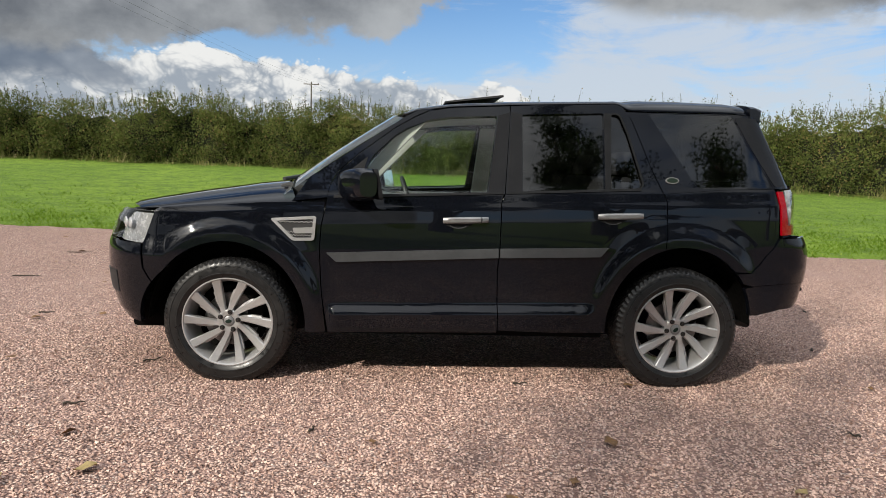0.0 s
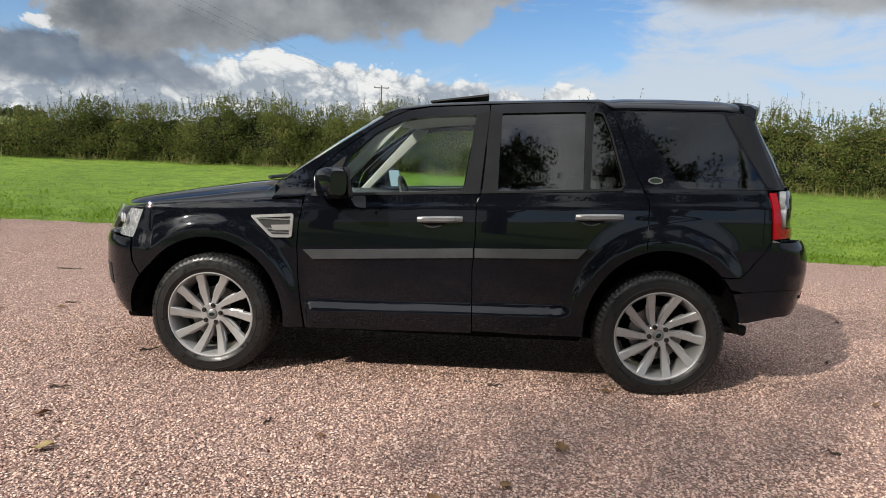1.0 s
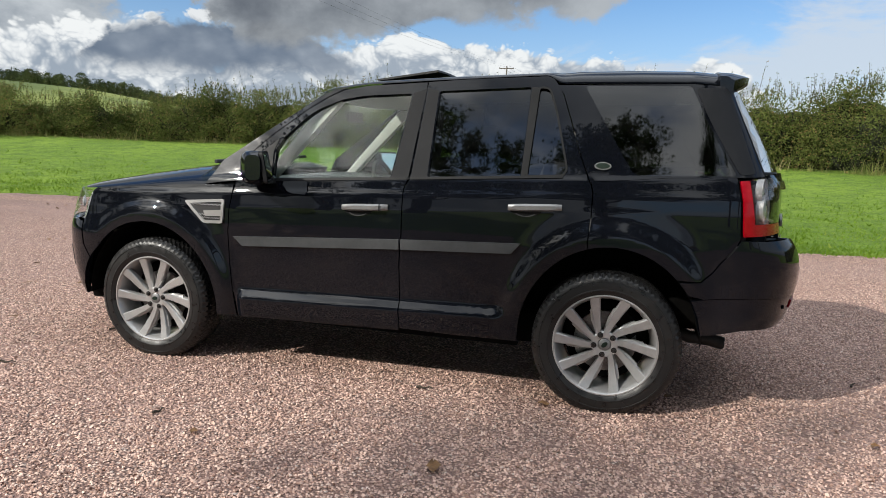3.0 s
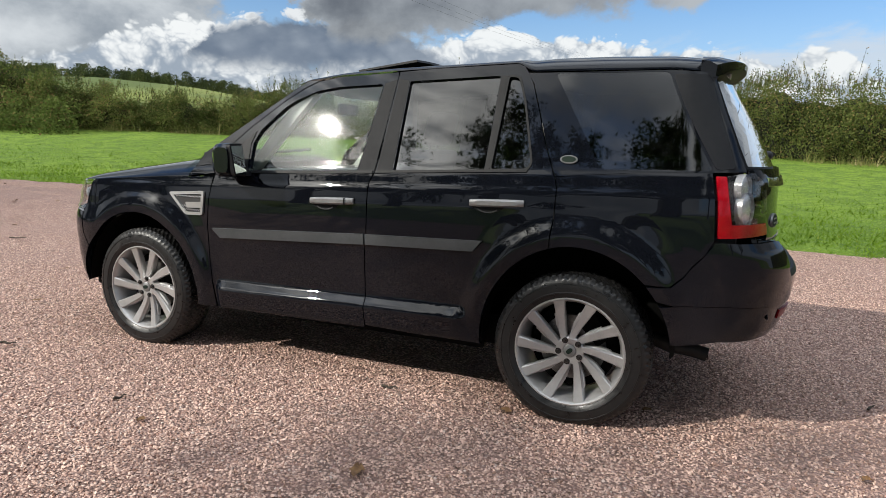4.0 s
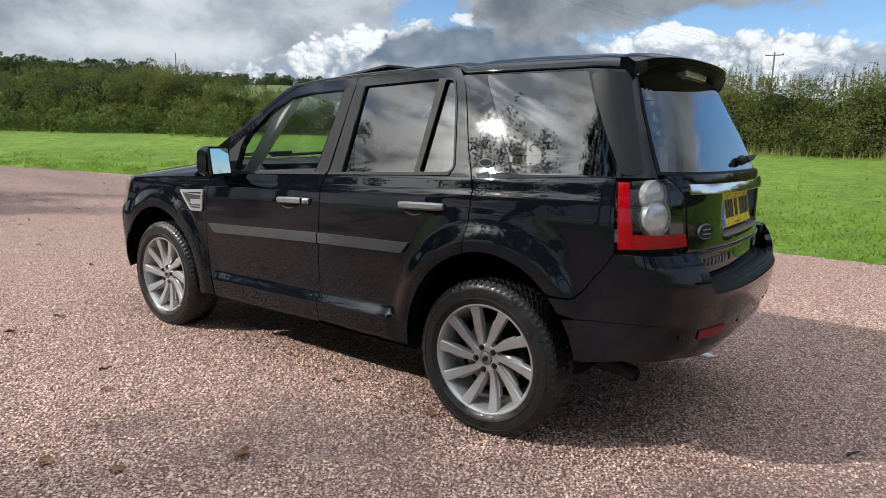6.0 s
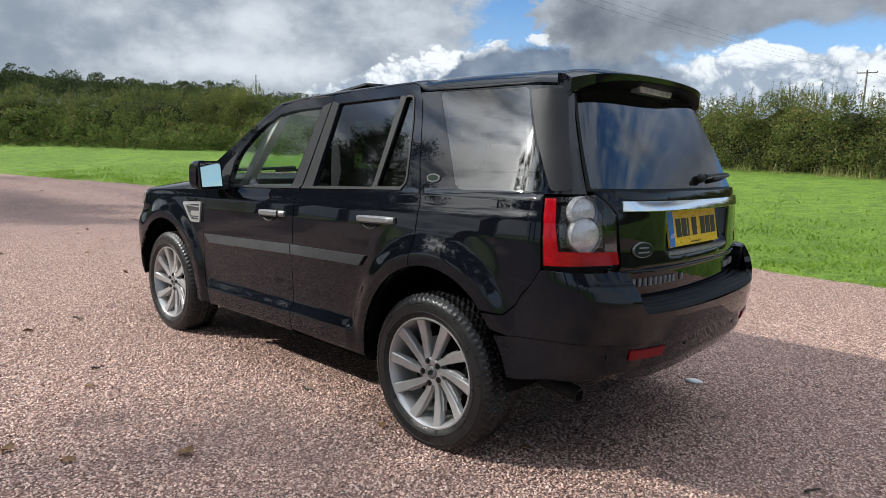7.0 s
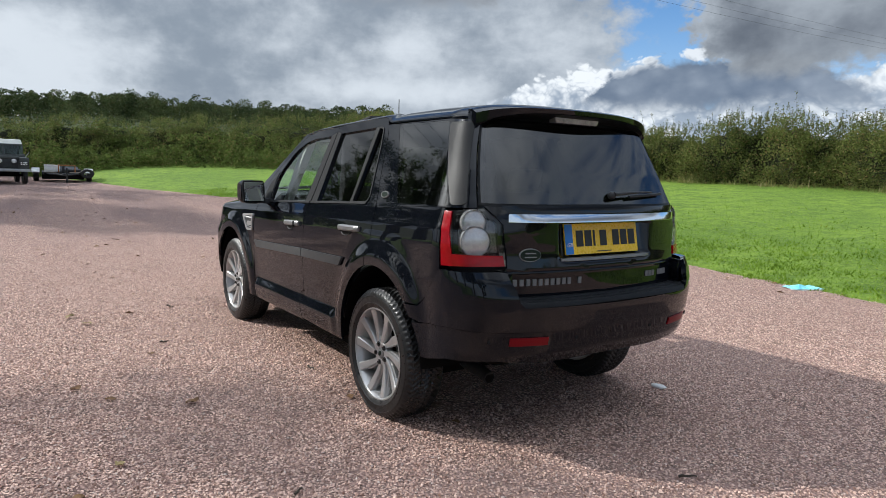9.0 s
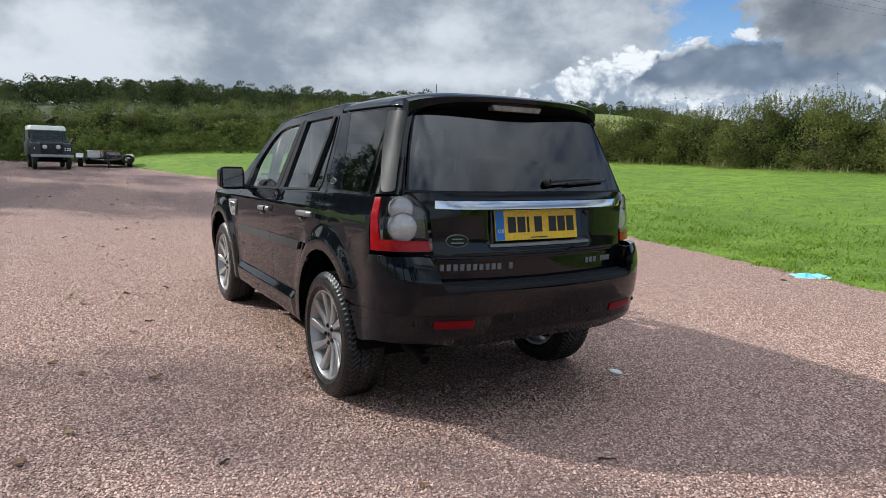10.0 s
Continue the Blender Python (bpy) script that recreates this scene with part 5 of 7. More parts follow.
def car_front(car):
    end = FRONT - LENGTH_F
    def uf(y, z):
        a, b = nose(z) - FRONT, half_width(FRONT, z)
        x = abs(a) * max(1 - min(abs(y) / b, 1.0) ** 2.25, 0.0) ** (1 / 2.25)
        return FRONT - math.atan2(x, abs(y)) / (math.pi / 2) * LENGTH_F
    wheel = [q for q in arch(0, 151, 176, 8)]
    top = [(-0.440, 0.800), (uf(0.80, 0.806), 0.806), (uf(0.62, 0.812), 0.812), (end, 0.80)]
    bp = part("front_bumper", panel(top[::-1] + [(-0.434, 0.664)] + wheel + [(-0.458, 0.340), (uf(0.75, 0.36), 0.345), (uf(0.5, 0.36), 0.35), (end, 0.36)], lower, 0.0, 0.03, 0.03, both=True), PAINT, car, "gloss black front bumper")
    grille = [(uf(0.50, 0.86), 0.822), (end, 0.812), (end, 0.955), (uf(0.46, 0.95), 0.955)]
    part("grille", panel(grille, lower, 0.0, 0.02, both=True), PLASTIC, bp, "black slatted grille")
    for z in (0.845, 0.885, 0.925):
        bar = [(uf(0.48, z), z - 0.009), (end, z - 0.009), (end, z + 0.009), (uf(0.48, z), z + 0.009)]
        part("grille_slat", panel(bar, lower, 0.010, 0.012, both=True), SILVER, bp)
    for s in (-1, 1):
        r = s > 0
        lamp = [(-0.384, 0.990), (-0.428, 0.815), (uf(0.64, 0.82), 0.820), (uf(0.55, 0.90), 0.90), (uf(0.55, 0.96), 0.965), (uf(0.70, 0.99), 0.996)]
        hl = part("headlamp", panel(lamp, lower, -0.055, 0.02, 0.025, right=r), PALE_BOWL, car, "clear headlamp with silver reflector")
        part("headlamp_lens", panel(shrink(lamp, 0.003), lower, 0.006, 0.01, 0.025, right=r), LENS, hl).visible_shadow = False
        for y, z in ((0.765, 0.905), (0.705, 0.905)):
            u = uf(y, z)
            p = Vector(lower(u, z))
            n = Vector((-0.8, -0.6, 0))
            p = p - n * 0.034
            p.y *= -s
            n.y *= -s
            bm = bmesh.new()
            bmesh.ops.create_uvsphere(bm, u_segments=20, v_segments=12, radius=0.033, matrix=Matrix.Translation(p) @ n.to_track_quat("Z", "Y").to_matrix().to_4x4() @ Matrix.Diagonal((1, 1, 0.25, 1)))
            part("headlamp_bowl", bm, BULB, hl)
        fog = [(uf(0.78, 0.6), 0.63), (uf(0.62, 0.6), 0.63), (uf(0.62, 0.5), 0.50), (uf(0.78, 0.5), 0.50)]
        part("fog_lamp_recess", panel(fog, lower, 0.003, 0.01, right=r), PLASTIC, bp)


def car_inside(car):
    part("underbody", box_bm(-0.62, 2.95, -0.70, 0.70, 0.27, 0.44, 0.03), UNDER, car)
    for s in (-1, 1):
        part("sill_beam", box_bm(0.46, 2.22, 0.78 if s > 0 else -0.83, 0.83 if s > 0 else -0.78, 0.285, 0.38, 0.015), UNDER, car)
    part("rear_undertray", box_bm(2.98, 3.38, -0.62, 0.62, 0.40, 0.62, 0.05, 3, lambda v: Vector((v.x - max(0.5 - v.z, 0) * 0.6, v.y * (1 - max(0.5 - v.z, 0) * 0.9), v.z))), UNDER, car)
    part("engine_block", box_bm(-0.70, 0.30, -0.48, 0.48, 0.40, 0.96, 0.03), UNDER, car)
    part("cabin_floor", box_bm(0.50, 2.18, -0.80, 0.80, 0.42, 0.52, 0.02), CABIN, car)
    part("load_floor", box_bm(2.20, 3.35, -0.48, 0.48, 0.46, 0.95, 0.03), CABIN, car)
    part("bulkhead", box_bm(0.46, 0.52, -0.80, 0.80, 0.42, 1.05, 0.02), CABIN, car)
    dash = prism_bm([(0.48, 0.70), (0.95, 0.70), (0.98, 0.92), (0.92, 1.06), (0.72, 1.105), (0.40, 1.09)], -0.78, 0.78, 0.02)
    d = part("dashboard", dash, CABIN, car, "dark grey dashboard")
    ring = [(1.03 + 0.06 * math.sin(a) * -1, 0.38 + 0.19 * math.cos(a), 1.02 + 0.18 * math.sin(a)) for a in np.linspace(0, math.tau, 33)]
    wheel = part("steering_wheel", tube_bm(ring, 0.016, 8), PLASTIC, car, "black steering wheel")
    part("wheel_boss", box_bm(0.99, 1.04, 0.30, 0.46, 0.96, 1.07, 0.02), PLASTIC, wheel)
    for a in (20, 160, 270):
        part("wheel_spoke", tube_bm([(1.02, 0.38, 1.02), (1.03 - 0.06 * math.sin(radians(a)), 0.38 + 0.18 * math.cos(radians(a)), 1.02 + 0.17 * math.sin(radians(a)))], 0.014, 6), PLASTIC, wheel)
    part("interior_mirror", box_bm(0.93, 0.95, -0.12, 0.12, 1.46, 1.53, 0.01), PLASTIC, car)
    def seat(x, y, w, mat, name):
        s = new(name)
        s.parent = car
        s["label"] = "pale grey leather car seat with headrest"
        part("cushion", box_bm(x, x + 0.50, y - w, y + w, 0.56, 0.74, 0.05, 3), mat, s)
        lean = lambda v: Vector((v.x + (v.z - 0.7) * 0.30, v.y * 1.0, v.z))
        part("backrest", box_bm(x + 0.42, x + 0.56, y - w, y + w, 0.66, 1.26, 0.05, 3, lean), mat, s)
        return lean, s
    for y in (-0.38, 0.38):
        lean, s = seat(1.08, y, 0.25, SEAT, "front_seat")
        part("headrest", box_bm(1.52, 1.62, y - 0.13, y + 0.13, 1.285, 1.47, 0.04, 3, lean), SEAT, s)
        for k in (-0.05, 0.05):
            part("headrest_rod", tube_bm([(1.70, y + k, 1.20), (1.755, y + k, 1.34)], 0.007, 6), STEEL, s)
    lean, s = seat(1.70, 0.0, 0.66, SEAT, "rear_seat")
    for y in (-0.42, 0, 0.42):
        part("headrest", box_bm(2.14, 2.23, y - 0.13, y + 0.13, 1.27, 1.42, 0.04, 3, lean), SEAT, s)
    for s in (-1, 1):
        y0, y1 = (0.74, 0.80) if s > 0 else (-0.80, -0.74)
        part("door_card", box_bm(0.62, 2.19, y0, y1, 0.52, 1.085, 0.02), CABIN, car)
        part("pillar_lining", prism_bm([(1.52, 1.08), (1.68, 1.08), (1.70, 1.60), (1.58, 1.60)], s * 0.53, s * 0.59), LINING, car)
        part("screen_pillar_lining", prism_bm([(0.62, 1.10), (0.70, 1.10), (1.08, 1.50), (1.16, 1.58), (1.06, 1.58), (0.98, 1.50)], s * 0.60, s * 0.66, 0.01), LINING, car)
        part("belt", box_bm(1.60, 1.606, s * 0.66 - 0.024, s * 0.66 + 0.024, 0.7, 1.5), TRIM, car)


def build_car():
    car = thing("car", "black four-wheel-drive estate car parked on pink gravel", "car")
    for right in (False, True):
        car_doors(car, right)
        car_sides(car, right)
        car_mirror(car, right)
    car_rear(car)
    car_top(car)
    car_front(car)
    car_inside(car)
    for x, side, turn in ((0.0, -1, -9), (2.665, -1, -44), (0.0, 1, 40), (2.665, 1, 70)):
        car_wheel(car, x, side, turn)
    return car


build_car()


# ---------------------------------------------------------------- ground
RNG = np.random.default_rng(7)
MID = (2.0, -3.0)
EDGE = [(40, 4.5), (20, 5.6), (9, 5.75), (5, 5.8), (2.5, 5.9), (0.3, 6.3), (-1.7, 6.7), (-4.4, 7.2), (-7, 7.2), (-10, 6.5), (-14, 5.2), (-18, 3.6), (-22, 2.0), (-27, 1.0), (-33, -1.0), (-33, -9), (-20, -14), (-6, -9), (4, -9), (16, -11), (30, -8)]
HEDGE = [(32, 6, 0.5), (22, 12.5, 0.75), (13, 17, 0.98), (4, 20.3, 1.12), (-5, 21.3, 1.25), (-12, 20, 1.3), (-18, 17, 1.35), (-26, 13, 1.4), (-32, 8, 1.35), (-34.5, 3, 1.15), (-35, -4, 0.75), (-35, -14, 0.5)]
RIDGE_AZ = [-180, -120, -40, 0, 22, 30, 36, 43, 50, 60, 70, 84, 95, 110, 130, 180]
RIDGE_EL = [0.5, 0.5, 0.6, 0.8, 1.1, 1.6, 2.3, 3.2, 3.6, 3.0, 2.9, 3.0, 2.4, 1.9, 1.2, 0.5]


def polar(x, y):
    return math.degrees(math.atan2(-(x - MID[0]), y - MID[1])), math.hypot(x - MID[0], y - MID[1])


EDGE_P = sorted(polar(x, y) for x, y in EDGE)
EDGE_P = [(a - 360, r) for a, r in EDGE_P[-3:]] + EDGE_P + [(a + 360, r) for a, r in EDGE_P[:3]]
HEDGE_P = sorted((*polar(x, y), z) for x, y, z in HEDGE)
HEDGE_P = [(-130, 28, 0.1)] + HEDGE_P + [(135, 30, 0.2)]


def edge_r(a):
    return float(np.interp(a, [p[0] for p in EDGE_P], [p[1] for p in EDGE_P])) * (1 + 0.006 * math.sin(a * 2.3) + 0.004 * math.sin(a * 6.1 + 1) + 0.004 * noise.noise((a * 1.7, 0, 0)))


def drive_z(x):
    return 0.0118 * max(0.0, -x - 2.0) ** 1.0 if x < -3 else 0.0118 * max(0.0, (-x + 1.0)) ** 2 / 16 if x < 1 and x > -3 else 0.0


def ground_z(x, y):
    a, r = polar(x, y)
    re = edge_r(a)
    rh = max(float(np.interp(a, [p[0] for p in HEDGE_P], [p[1] for p in HEDGE_P])), re + 3)
    bh = float(np.interp(a, [p[0] for p in HEDGE_P], [p[2] for p in HEDGE_P]))
    if r <= re:
        return drive_z(x)
    ze = drive_z(MID[0] + (x - MID[0]) * re / r)
    if r <= rh:
        t = (r - re) / (rh - re)
        return ze + (bh - ze) * t ** 1.1 + 0.03 * min(1.0, (r - re) * 4) + 0.03 * noise.noise((x * 0.3, y * 0.3, 0)) * min(1.0, (r - re))
    hill = math.tan(radians(float(np.interp(a, RIDGE_AZ, RIDGE_EL)))) * 330 * ease(rh + 5, 330, r) * (1 + 0.06 * noise.noise((a * 0.08, 3, 0)))
    fall = 1 - 0.6 * ease(360, 1500, r)
    return bh + 0.03 + hill * fall


def radial(rs, lift, inside):
    verts, faces = [(*MID, ground_z(*MID) + lift - (0.0 if inside else 0.4))], []
    n = 240
    for i in range(n):
        a = -180 + 360 * i / n
        for j, r in enumerate(rs(a)):
            x, y = MID[0] - r * math.sin(radians(a)), MID[1] + r * math.cos(radians(a))
            deep = 0.4 if j < 2 and not inside else 0.0
            verts.append((x, y, (drive_z(x) if inside else ground_z(x, y)) + lift - deep))
    m = len(rs(0))
    for i in range(n):
        k = (i + 1) % n
        faces.append((0, 1 + k * m, 1 + i * m))
        for j in range(m - 1):
            faces.append((1 + i * m + j, 1 + k * m + j, 1 + k * m + j + 1, 1 + i * m + j + 1))
    return sheet(verts, faces, True, 80)


def turf_rings(a):
    re = edge_r(a)
    rh = max(float(np.interp(a, [p[0] for p in HEDGE_P], [p[1] for p in HEDGE_P])), re + 3)
    return [re * 0.5, re * 0.95, re - 0.02, re + 0.25] + [re + 0.25 + (rh - re - 0.25) * k / 14 for k in range(1, 15)] + [rh + 8, 50, 70, 100, 140, 180, 220, 260, 300, 330, 380, 500, 800, 1400, 2800]


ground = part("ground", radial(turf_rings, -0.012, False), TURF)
tagged(ground, "bright green mown field rising to a hedge", "grass field", kind="structure")
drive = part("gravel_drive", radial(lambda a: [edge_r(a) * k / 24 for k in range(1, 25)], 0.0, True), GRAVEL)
tagged(drive, "pinkish red crushed stone parking area", "gravel drive", kind="structure")


def scatter_mesh(name, centres, local, faces, mat, parent=None):
    """Many small shapes in one mesh: centres (n, 3), local corners (n, k, 3), the faces of one."""
    n, k = local.shape[:2]
    co = (local + centres[:, None, :]).reshape(-1, 3).astype(np.float32)
    f = np.asarray(faces, dtype=np.int32)
    loops = (f[None, :, :] + (np.arange(n, dtype=np.int32) * k)[:, None, None]).reshape(-1)
    me = bpy.data.meshes.new(name)
    me.vertices.add(n * k)
    me.vertices.foreach_set("co", co.reshape(-1))
    me.loops.add(len(loops))
    me.loops.foreach_set("vertex_index", loops)
    count = n * len(f)
    me.polygons.add(count)
    me.polygons.foreach_set("loop_start", np.arange(count, dtype=np.int32) * f.shape[1])
    me.polygons.foreach_set("loop_total", np.full(count, f.shape[1], dtype=np.int32))
    me.update(calc_edges=True)
    me.materials.append(mat)
    ob = new(name, me)
    ob.parent = parent
    return ob


def turns(n, rng, flat=0.0):
    """Random rotation matrices; flat > 0 keeps them near level."""
    q = rng.normal(size=(n, 4))
    if flat:
        q[:, 1:3] *= 1 - flat
    q /= np.linalg.norm(q, axis=1)[:, None]
    w, x, y, z = q.T
    return np.stack([np.stack([1 - 2 * (y * y + z * z), 2 * (x * y - z * w), 2 * (x * z + y * w)], 1),
                     np.stack([2 * (x * y + z * w), 1 - 2 * (x * x + z * z), 2 * (y * z - x * w)], 1),
                     np.stack([2 * (x * z - y * w), 2 * (y * z + x * w), 1 - 2 * (x * x + y * y)], 1)], 1)


def chip_material():
    m, n, b = material("loose_gravel_chips", (0.4, 0.25, 0.2), 0.85, spec=0.3)
    pick = n.add("NewGeometry").outputs["Random Per Island"]
    c = n.mix(pick, (0.29, 0.172, 0.134), (0.80, 0.580, 0.474))
    other = n.math("FRACT", n.math("MULTIPLY", pick, 53.0))
    c = n.mix(n.ramp(other, 0.92, 1.0, 0.0, 0.7), c, (0.64, 0.56, 0.50))
    c = n.mix(n.ramp(n.math("FRACT", n.math("MULTIPLY", pick, 91.0)), 0.90, 1.0, 0.0, 0.8), c, (0.19, 0.12, 0.105))
    n.put(b.inputs["Base Color"], n.mix(n.ramp(n.noise(n.add("NewGeometry").outputs["Position"], 240.0, 3.0, 0.6), 0.4, 0.7, 0.0, 0.35), c, (0.24, 0.15, 0.12)))
    return m


def gravel_chips():
    n = 560000
    x = RNG.uniform(-9.0, 8.5, n)
    y = RNG.uniform(-3.6, 6.3, n)
    d = np.hypot((x - 3.0) * 0.8, y + 1.6)
    keep = (RNG.random(n) < np.clip(1.25 * np.exp(-(d / 3.9) ** 2), 0.0, 1.0)) & ~((np.abs(x - 1.3) < 1.6) & (np.abs(y) < 0.55))
    x, y = x[keep], y[keep]
    n = len(x)
    size = RNG.uniform(0.0046, 0.0084, n) * (1 + 0.35 * (RNG.random(n) > 0.95))
    stone = np.array([(1, 0.15, -0.35), (0.1, 0.9, -0.3), (-1, 0.1, -0.35), (-0.1, -0.9, -0.3), (0.15, 0.1, 0.80)])
    local = stone[None] * size[:, None, None] * RNG.uniform(0.72, 1.28, (n, 5, 1))
    local = np.einsum("nij,nkj->nki", turns(n, RNG, 0.72), local)
    lift = np.array([drive_z(a) for a in x])
    ob = scatter_mesh("gravel_chips", np.stack([x, y, lift + size * RNG.uniform(0.15, 0.8, n)], 1), local, [(0, 1, 4), (1, 2, 4), (2, 3, 4), (3, 0, 4)], chip_material())
    tagged(ob, "loose pink crushed stone chips", "gravel", kind="stuff")


# ---------------------------------------------------------------- plants
HEDGE_LEAF = leaf_material("hawthorn_leaves", (0.042, 0.064, 0.018), (0.205, 0.235, 0.065), (0.27, 0.19, 0.085), 0.16, 0.38)
BUSH_LEAF = leaf_material("bramble_leaves", (0.060, 0.095, 0.022), (0.170, 0.215, 0.055), (0.24, 0.18, 0.08), 0.15, 0.42)
TREE_LEAF = leaf_material("tree_leaves", (0.015, 0.032, 0.008), (0.060, 0.100, 0.022), (0.10, 0.11, 0.02), 0.06)
WOOD_LEAF = leaf_material("woodland_leaves", (0.022, 0.038, 0.016), (0.088, 0.112, 0.036), (0.12, 0.10, 0.045), 0.10, 0.2, 0.085, 0.70)
STRAW = leaf_material("long_dry_grass", (0.10, 0.15, 0.030), (0.30, 0.28, 0.11), (0.42, 0.36, 0.2), 0.15)
BLADE = leaf_material("lawn_blades", (0.080, 0.150, 0.012), (0.215, 0.330, 0.036), (0.30, 0.36, 0.07), 0.05, 0.55)
BARK = varied("grey_brown_bark", (0.05, 0.042, 0.033), (0.13, 0.11, 0.09), 7.0, 0.9, 0.8, 30.0, 0.02)
TWIG = varied("brown_twigs", (0.028, 0.022, 0.015), (0.065, 0.05, 0.034), 12.0, 0.9, 0.3, 60.0)
SHADE = varied("hedge_inner_shade", (0.010, 0.013, 0.005), (0.026, 0.030, 0.012), 6.0, 0.95, 0.6, 20.0, 0.05)
LEAF = np.array([(-0.5, 0, 0), (0, -0.32, 0.06), (0.55, 0, 0), (0, 0.32, 0.06)])


LEAFLET = np.array([(-0.42, -0.46, 0), (0.56, 0, 0.05), (-0.36, 0.50, 0)])


def leaves(name, centres, size, mat, parent, rng, simple=False):
    n = len(centres)
    shape = LEAFLET if simple else LEAF
    local = shape[None] * (np.asarray(size).reshape(-1, 1, 1) * np.ones((n, 1, 1)))
    local = np.einsum("nij,nkj->nki", turns(n, rng), local)
    return scatter_mesh(name, centres, local, [tuple(range(len(shape)))], mat, parent)


def hedge_point(s):
    """A place along the hedge line, 0 to 1, with base height."""
    pts = np.array(HEDGE, dtype=float)
    seg = np.linalg.norm(np.diff(pts[:, :2], axis=0), axis=1)
    run = np.concatenate([[0], np.cumsum(seg)])
    d = s * run[-1]
    return np.stack([np.interp(d, run, pts[:, k]) for k in range(3)], 1), run[-1]


def hedge_top(s):
    w = s * 110
    return 2.28 + 0.16 * np.sin(w * 0.9) + 0.14 * np.sin(w * 2.3 + 1) + 0.12 * np.sin(w * 5.1 + 2) + 0.36 * np.clip((0.34 - s) / 0.3, 0, 1) - 0.45 * np.clip((s - 0.47) / 0.05, 0, 1) * np.clip((0.70 - s) / 0.05, 0, 1) - 0.45 * np.exp(-((s - 0.565) / 0.028) ** 2) - 0.5 * np.exp(-((s - 0.592) / 0.011) ** 4) + 0.65 * np.exp(-((s - 0.658) / 0.036) ** 2)


def build_hedge():
    rng = np.random.default_rng(21)
    hedge = thing("hedge", "tall unclipped hawthorn hedge along the field", "hedge", kind="stuff")
    # bushes: clumps of leaves set close along the line, front and crown first
    clumps = 5000
    cs = np.where(rng.random(clumps) < 0.45, rng.uniform(0.06, 0.68, clumps), rng.uniform(0, 0.95, clumps))
    p, length = hedge_point(cs)
    q, _ = hedge_point(np.clip(cs + 0.004, 0, 1))
    o, _ = hedge_point(np.clip(cs - 0.004, 0, 1))
    along = (q - o)[:, :2]
    along /= np.linalg.norm(along, axis=1)[:, None]
    front = np.stack([-along[:, 1], along[:, 0]], 1)
    top = hedge_top(cs)
    h = np.where(rng.random(clumps) < 0.3, top * rng.uniform(0.78, 1.0, clumps), top * rng.uniform(0.06, 0.85, clumps))
    rad = rng.uniform(0.16, 0.42, clumps)
    belly = 0.35 + 0.55 * np.sin(np.pi * np.clip(h / top, 0.05, 0.95) ** 0.75)
    lumpy = 0.34 * np.sin(cs * 210 + 1.3 * h) + 0.26 * np.sin(cs * 437 + 2.1 * h + 1)
    dep = belly * rng.normal(0.85, 0.26, clumps) + lumpy * np.clip(h / top, 0.2, 1.0)
    mid = np.stack([p[:, 0] + front[:, 0] * dep, p[:, 1] + front[:, 1] * dep, p[:, 2] + h - rad * 0.6], 1)
    per = rng.integers(56, 95, clumps)
    who = np.repeat(np.arange(clumps), per)
    n = len(who)
    v = rng.normal(0, 1, (n, 3))
    v /= np.linalg.norm(v, axis=1)[:, None]
    v *= (rad[who] * rng.beta(4, 1.3, n) * 1.15)[:, None] * np.array([1.15, 1.15, 0.9])
    c = mid[who] + v
    c = c[c[:, 2] > -0.2]
    leaves("foliage", c, rng.uniform(0.038, 0.084, len(c)), HEDGE_LEAF, hedge, rng)
    # brambles and saplings in front of it, where the field narrows
    m = 620
    bs = rng.uniform(0.62, 0.95, m)
    p, _ = hedge_point(bs)
    inward = np.array(MID)[None] - p[:, :2]
    inward /= np.linalg.norm(inward, axis=1)[:, None]
    out = rng.uniform(0.4, 3.2, m)
    rad = rng.uniform(0.22, 0.55, m)
    lift = rng.uniform(0.05, 1.0, m) * np.clip(2.4 - 0.55 * out, 0.5, 2.2)
    mid = np.stack([p[:, 0] + inward[:, 0] * out, p[:, 1] + inward[:, 1] * out, p[:, 2] * (1 - out * 0.1) + lift], 1)
    who = np.repeat(np.arange(m), 95)
    v = rng.normal(0, 1, (len(who), 3))
    v *= (rad[who] * rng.uniform(0.75, 1.1, len(who)) / np.linalg.norm(v, axis=1))[:, None]
    leaves("brambles", mid[who] + v, rng.uniform(0.06, 0.13, len(who)), BUSH_LEAF, hedge, rng)
    # feathery shoots along the top
    ns = 2800
    s = rng.uniform(0.0, 0.9, ns)
    p, _ = hedge_point(s)
    tops = hedge_top(s)
    length = rng.gamma(2.4, 0.080, ns) + 0.12
    length *= np.where((s > 0.20) & (s < 0.36), 1.25, 1.0)
    leanx, leany = rng.normal(0, 0.16, ns), rng.normal(0, 0.16, ns)
    offx, offy = rng.normal(0, 0.35, ns), rng.normal(0, 0.35, ns)
    per = 22
    f = rng.random((ns, per))
    base = np.stack([p[:, 0] + offx, p[:, 1] + offy, p[:, 2] + tops * 0.94], 1)
    pos = base[:, None, :] + np.stack([leanx[:, None] * f * length[:, None], leany[:, None] * f * length[:, None], f * length[:, None]], 2)
    pos += rng.normal(0, 0.028, pos.shape)
    leaves("shoots", pos.reshape(-1, 3), rng.uniform(0.03, 0.06, ns * per), HEDGE_LEAF, hedge, rng)
    wid = 0.007
    local = np.zeros((ns, 4, 3))
    local[:, 0, 0], local[:, 1, 0] = -wid, wid
    local[:, 2] = np.stack([leanx * length + wid * 0.3, leany * length, length], 1)
    local[:, 3] = np.stack([leanx * length - wid * 0.3, leany * length, length], 1)
